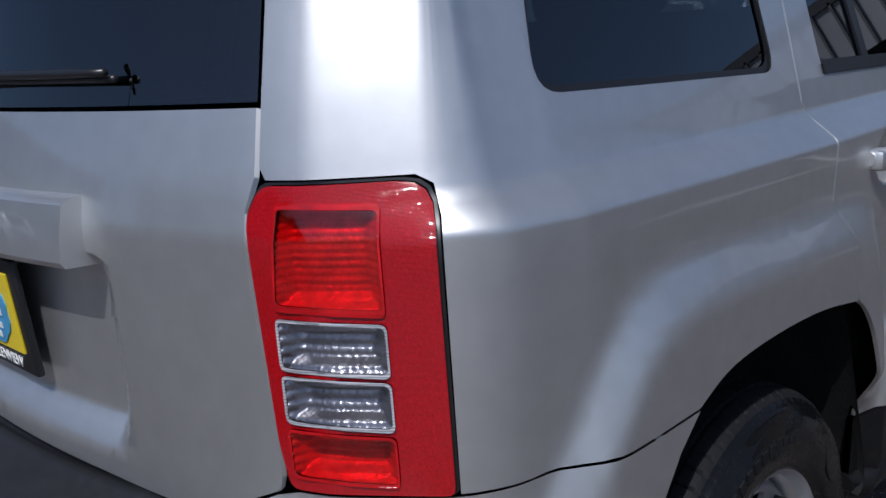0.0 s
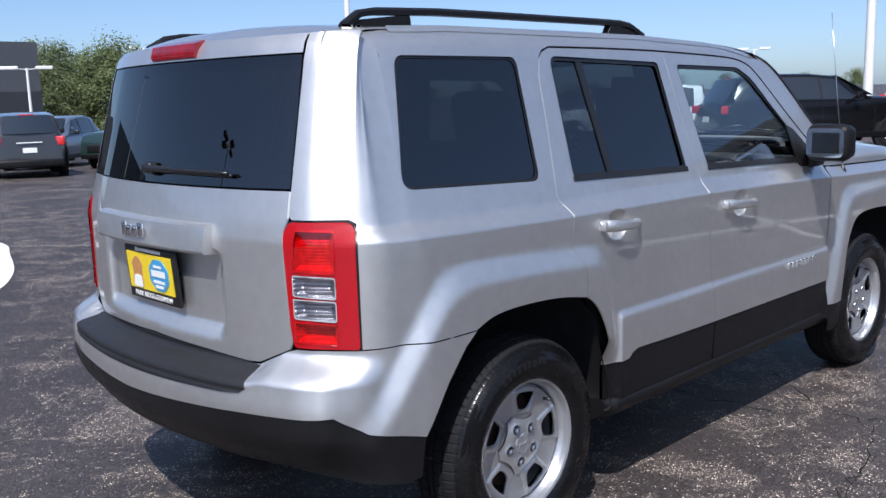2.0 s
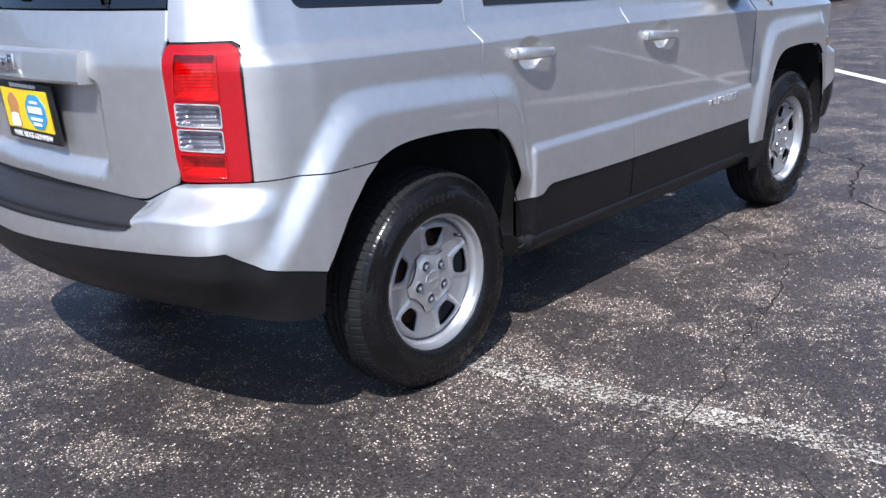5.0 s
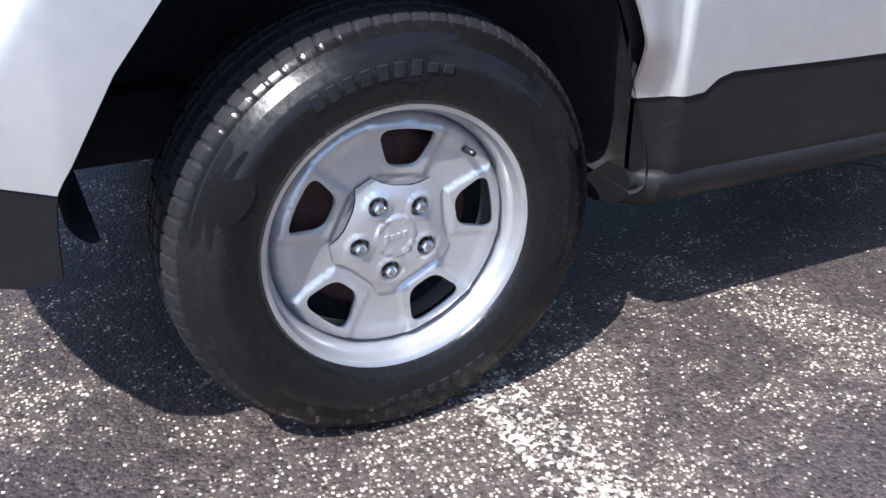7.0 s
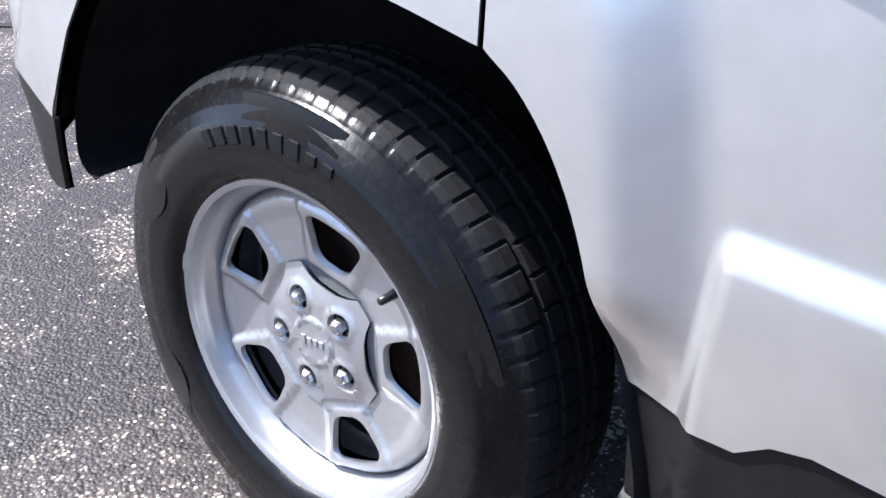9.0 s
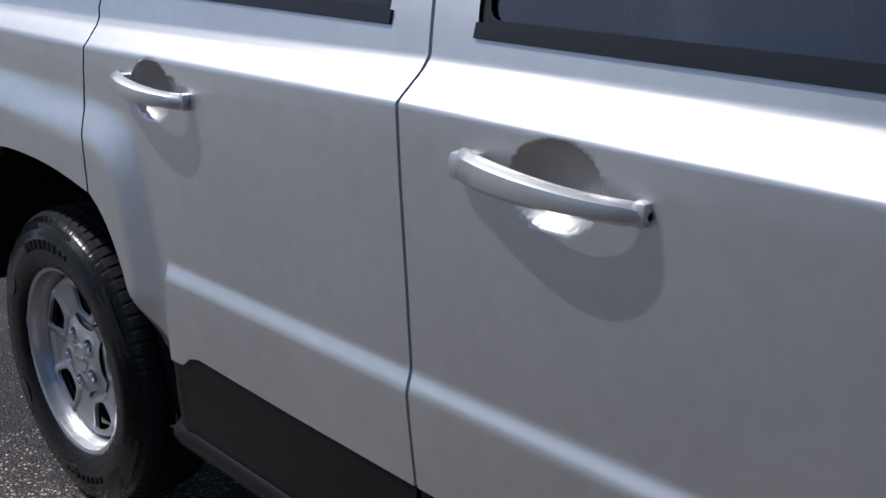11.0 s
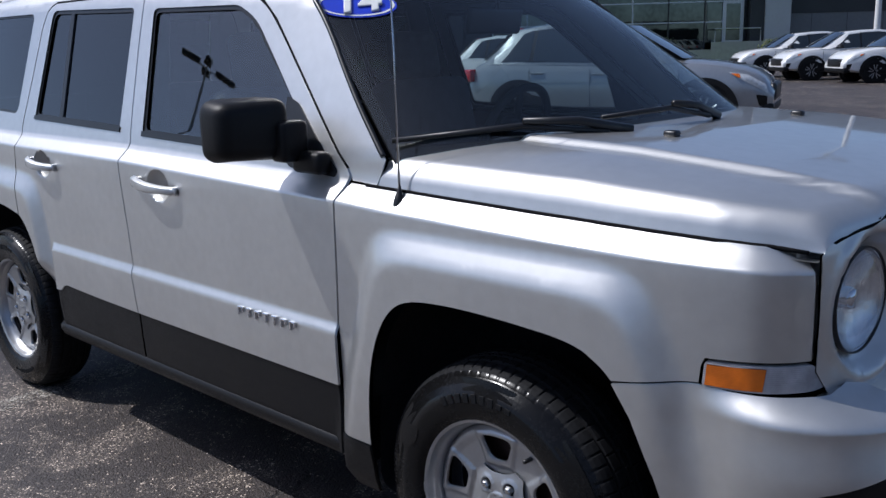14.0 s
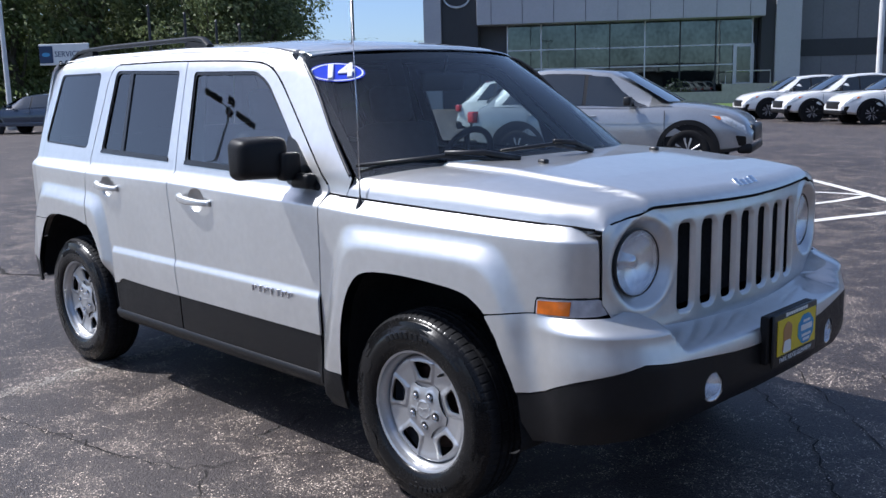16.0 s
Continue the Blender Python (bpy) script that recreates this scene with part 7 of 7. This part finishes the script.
def lot_lamp(x, y, h, heads=2, r=.09, turn=0.0, dark=False):
    ob = tagged(new("street_lamp"), "white car park lamp post with flat heads" if not dark else "lamp post with dark flood heads", "lamp", "car park lamps")
    ob.matrix_basis = Matrix.Translation((x, y, ground_z(x, y))) @ pose(0, 0, 0, 0, 0, turn)
    part("base", lathe([(.001, .75), (.25, .75), (.26, .70), (.26, 0)], 20, "z"), CONC, ob, "round concrete base")
    part("pole", tube(bmesh.new(), [(0, 0, .7), (0, 0, h)], [r, r * .7], 14), HEADD if r < .065 else POLEW, ob, "white steel pole", crease=50)
    for k in range(heads):
        a = k * math.tau / heads
        c, s_ = math.cos(a), math.sin(a)
        part("arm", tube(bmesh.new(), [(0, 0, h - .1), (c * .45, s_ * .45, h - .05)], .03, 6), POLEW, ob)
        bm = boxed(0, 0, 0, .62 if dark else .95, .40 if dark else .55, .15 if dark else .20, .04)
        bmesh.ops.transform(bm, matrix=Matrix.Translation((c * (.68 if dark else .95), s_ * (.68 if dark else .95), h)) @ pose(0, 0, 0, 0, 0, math.degrees(a)), verts=bm.verts)
        part("lamp_head", bm, HEADD if dark else POLEW, ob, "flat lamp head")
    return ob


for x, y, h, n_, r, tn, dk in ((24.1, 7.9, 9.5, 2, .14, 20, False), (21.2, 28.1, 11.0, 2, .13, 0, False), (76, 38, 4.8, 2, .12, -62, False), (17.5, 54, 4.6, 2, .10, -20, False), (42, 88, 7.5, 2, .12, -25, False),
                               (-10.9, 38.0, 10.5, 4, .13, 10, True), (-24.2, -14.3, 9.6, 4, .07, 30, True), (-41.2, 13.6, 8.6, 2, .12, 60, False), (8, -24, 9, 4, .1, 0, True), (-19.5, 16.4, 8.4, 4, .06, 0, True)):
    lot_lamp(x, y, h, n_, r, tn, dk)

sg = tagged(new("service_sign"), "white sign on a post with dark lettering and a blue panel", "sign")
sg.matrix_basis = Matrix.Translation((-37.2, 14.68, .57)) @ pose(0, 0, 0, 0, 0, 36)
SIGNW = mat("sign_white", (.75, .76, .74), .4, 0, 3, .05)
SIGNB = mat("sign_navy", (.01, .035, .10), .4, 0, 3, .1)
part("post", boxed(.1, .06, .9, .12, .10, 2.8), POLEW, sg, "white post")
part("board", boxed(0, 0, 2.75, 2.36, .10, .92, .02), SIGNW, sg, "white sign board")
part("blue_panel", boxed(-.84, -.056, 2.75, .64, .02, .74), SIGNB, sg, "navy panel")
part("logo_oval", prism([(-.84 + .2 * math.cos(k * math.tau / 20), 2.75 + .09 * math.sin(k * math.tau / 20)) for k in range(20)], -.068, -.075), BLUE, sg, "plain blue oval")
text_mesh("SERVICE", .34, .006, SIGNB, sg, pose(.17, -.056, 2.75, 90), "lettering", "dark lettering")
part("arrow", prism([(.98, 2.62), (1.05, 2.62), (1.05, 2.55), (1.14, 2.72), (1.05, 2.90), (1.05, 2.83), (.98, 2.83)], -.052, -.062), SIGNB, sg, "dark arrow")

for x, y, h in [(-42.4, 21.6, 6.1), (-41.5, 23.2, 5.7), (-40.7, 24.6, 5.3), (-40.0, 25.6, 5.1)]:
    bm = tube(bmesh.new(), [(0, 0, 0), (0, 0, h)], [.11, .07], 10)
    tube(bm, [(0, 0, h), (0, 0, h + .12)], [.10, .02], 10)
    ob = part("tall_post", bm, HEADD, None, "", crease=40)
    ob.location = (x, y, ground_z(x, y))
    tagged(ob, "tall thin dark post standing before the trees", "post", "tall posts")

# ---------------------------------------------------------------- grass and trees
GRASS = mat("mown_grass", (.075, .13, .03), .9, 0, 1.2, .35, .6, 40)
bm = bmesh.new()
rows = [[bm.verts.new((x + (y - 10) * .25, y, .06 + .05 * math.sin(x * .3 + y))) for y in np.linspace(-40, 75, 24)] for x in np.linspace(-140, -54, 18)]
for a, b_ in zip(rows, rows[1:]):
    for k in range(len(a) - 1):
        bm.faces.new((a[k], a[k + 1], b_[k + 1], b_[k]))
bmesh.ops.recalc_face_normals(bm, faces=bm.faces)
tagged(part("grass_verge", bm, GRASS, smooth=True), "mown green grass verge beside the car park", "grass", kind="stuff")
bm = bmesh.new()
rows = [[bm.verts.new((x, y, .05)) for y in (48, 53, 57.5)] for x in np.linspace(-60, -2, 12)]
for a, b_ in zip(rows, rows[1:]):
    for k in range(len(a) - 1):
        bm.faces.new((a[k], a[k + 1], b_[k + 1], b_[k]))
bmesh.ops.recalc_face_normals(bm, faces=bm.faces)
tagged(part("grass_strip", bm, GRASS, smooth=True), "strip of grass before the showroom", "grass", kind="stuff")


def leaf_mat(name, c):
    m = mat(name, c, .6, 0, 0)
    n, l = m.node_tree.nodes, m.node_tree.links
    p = n["Principled BSDF"]
    g, r, h = n.new("ShaderNodeNewGeometry"), n.new("ShaderNodeMapRange"), n.new("ShaderNodeHueSaturation")
    r.inputs["To Min"].default_value, r.inputs["To Max"].default_value = .55, 1.5
    h.inputs["Color"].default_value = (*c, 1)
    l.new(g.outputs["Random Per Island"], r.inputs["Value"])
    l.new(r.outputs[0], h.inputs["Value"])
    l.new(h.outputs[0], p.inputs["Base Color"])
    p.inputs["Specular IOR Level"].default_value = .3
    tr, ms = n.new("ShaderNodeBsdfTranslucent"), n.new("ShaderNodeMixShader")
    l.new(h.outputs[0], tr.inputs["Color"])
    ms.inputs[0].default_value = .3
    l.new(p.outputs[0], ms.inputs[1])
    l.new(tr.outputs[0], ms.inputs[2])
    l.new(ms.outputs[0], n["Material Output"].inputs[0])
    return m


LEAVES = [leaf_mat("leaf_green", (.155, .19, .08)), leaf_mat("leaf_dark_green", (.125, .155, .07)), leaf_mat("leaf_light_green", (.19, .215, .09))]
BARK = mat("grey_bark", (.10, .085, .07), .9, 0, 6, .3, .6, 30)


def tree_meshes(seed, height, width, count, leaf):
    """Trunk with limbs, and a crown of leaf sprays set in uneven clumps."""
    rnd = random.Random(seed)
    bm = bmesh.new()
    trunk = [Vector((rnd.gauss(0, .08) * k, rnd.gauss(0, .08) * k, height * .62 * k / 4)) for k in range(5)]
    tube(bm, trunk, [height * .028 * (1 - .17 * k) for k in range(5)], 8)
    clumps = []
    for k in range(20):
        a, t = rnd.uniform(0, math.tau), rnd.uniform(.0, 1.0)
        base = trunk[min(3, int(t * 4))]
        rad = width * .5 * rnd.uniform(.35, 1.0) * math.sin(math.pi * min(.95, .25 + .65 * t)) ** .6
        tip = Vector((math.cos(a) * rad, math.sin(a) * rad, height * (.10 + .80 * t) + rnd.uniform(-.03, .06) * height))
        tube(bm, [base, base.lerp(tip, .55) + Vector((0, 0, height * .02)), tip], [height * .011, height * .006, height * .002], 5)
        clumps.append((tip, height * rnd.uniform(.10, .19)))
        if rnd.random() < .8:
            clumps.append((base.lerp(tip, .6) + Vector((rnd.gauss(0, .4), rnd.gauss(0, .4), rnd.uniform(0, .8))), height * rnd.uniform(.08, .15)))
    clumps.append((Vector((0, 0, height * .90)), height * .13))
    me_t = bpy.data.meshes.new("trunk")
    bm.to_mesh(me_t)
    bm.free()
    me_t.materials.append(BARK)
    co, fc = [], []
    for i in range(count):
        c, r = rnd.choice(clumps)
        d = Vector((rnd.gauss(0, 1), rnd.gauss(0, 1), rnd.gauss(0, .75))).normalized() * r * rnd.uniform(.35, 1.08)
        p = c + d
        n_ = (d.normalized() + Vector((rnd.gauss(0, .6), rnd.gauss(0, .6), rnd.gauss(.3, .6)))).normalized()
        u = n_.orthogonal().normalized()
        v = n_.cross(u)
        s_ = height * rnd.uniform(.007, .015)
        k = len(co)
        co += [p - u * s_, p + v * s_ * .55, p + u * s_, p - v * s_ * .55]
        fc.append((k, k + 1, k + 2, k + 3))
    me_c = bpy.data.meshes.new("crown")
    me_c.from_pydata([tuple(c) for c in co], [], fc)
    me_c.materials.append(LEAVES[leaf])
    return me_t, me_c


KINDS = [tree_meshes(11 + k, 10.0, 8.5 - k * .6, 11000, k % 3) for k in range(5)]


def tree(x, y, h, kind, turn, label="broad-leaved tree in full leaf at the edge of the car park", sx_=1.0):
    ob = tagged(new("tree"), label, "tree", "trees")
    ob.matrix_basis = Matrix.Translation((x, y, ground_z(x, y) - .05)) @ pose(0, 0, 0, 0, 0, turn) @ Matrix.Diagonal((h / 10 * sx_, h / 10 * sx_, h / 10, 1))
    for me, nm in zip(KINDS[kind], ("trunk", "crown")):
        o = new(nm, me)
        o.parent = ob


rnd = random.Random(5)
# behind the grey SUV, ahead and to the left of the car
for i in range(26):
    a = radians(lerp(50, 69, i / 25) + rnd.uniform(-.5, .5))
    d = rnd.uniform(68, 90)
    tree(-3.7 + d * math.cos(a), -3.1 + d * math.sin(a), rnd.choice((4.6, 5.2, 5.8, 6.6, 7.2)) * rnd.uniform(.92, 1.06) * (d / 78), rnd.randrange(5), rnd.uniform(0, 360), sx_=1.3)
for i in range(14):
    a = radians(lerp(14, 46, i / 13) + rnd.uniform(-.8, .8))
    d = rnd.uniform(95, 130)
    tree(-3.7 + d * math.cos(a), -3.1 + d * math.sin(a), rnd.uniform(2.3, 3.6), rnd.randrange(5), rnd.uniform(0, 360), "low roadside tree in full leaf", 1.4)
# beyond the verge
for i in range(30):
    a = radians(lerp(143.5, 178, (i + .5) / 30) + rnd.uniform(-.5, .5))
    d = rnd.uniform(62, 92)
    tree(3.4 + d * math.cos(a), -2.9 + d * math.sin(a), rnd.uniform(11, 16.5), rnd.randrange(5), rnd.uniform(0, 360), sx_=.95)
for i in range(8):
    a = radians(lerp(136, 143, i / 7))
    tree(3.4 + 150 * math.cos(a), -2.9 + 150 * math.sin(a), rnd.uniform(7, 10), rnd.randrange(5), rnd.uniform(0, 360), "distant tree in leaf", 1.4)


def bush(x, y, h, seed, label="clipped green shrub by the showroom"):
    rnd_ = random.Random(seed)
    co, fc = [], []
    for i in range(900):
        d = Vector((rnd_.gauss(0, 1), rnd_.gauss(0, 1), abs(rnd_.gauss(0, .9)))).normalized() * rnd_.uniform(.6, 1.05)
        p = Vector((d.x * h * .75, d.y * h * .75, d.z * h + .02))
        n_ = (d + Vector((rnd_.gauss(0, .5), rnd_.gauss(0, .5), rnd_.gauss(0, .5)))).normalized()
        u = n_.orthogonal().normalized()
        v = n_.cross(u)
        s_ = rnd_.uniform(.05, .12)
        k = len(co)
        co += [p - u * s_, p + v * s_ * .6, p + u * s_, p - v * s_ * .6]
        fc.append((k, k + 1, k + 2, k + 3))
    me = bpy.data.meshes.new("shrub")
    me.from_pydata([tuple(c) for c in co], [], fc)
    ob = link_mesh("shrub", me, LEAVES[seed % 3])
    ob.location = (x, y, ground_z(x, y))
    tagged(ob, label, "shrub", "shrubs")


for i, (x, y, h) in enumerate([(-31.5, 56.5, 1.9), (-33, 57, 1.4), (-23.5, 56.5, 1.5), (-21.5, 56.8, 1.1), (-16.5, 57, 1.8), (-12, 57, 1.2), (-37, 56.6, 1.0), (-20, 57.4, .9)]):
    bush(x, y, h, i)
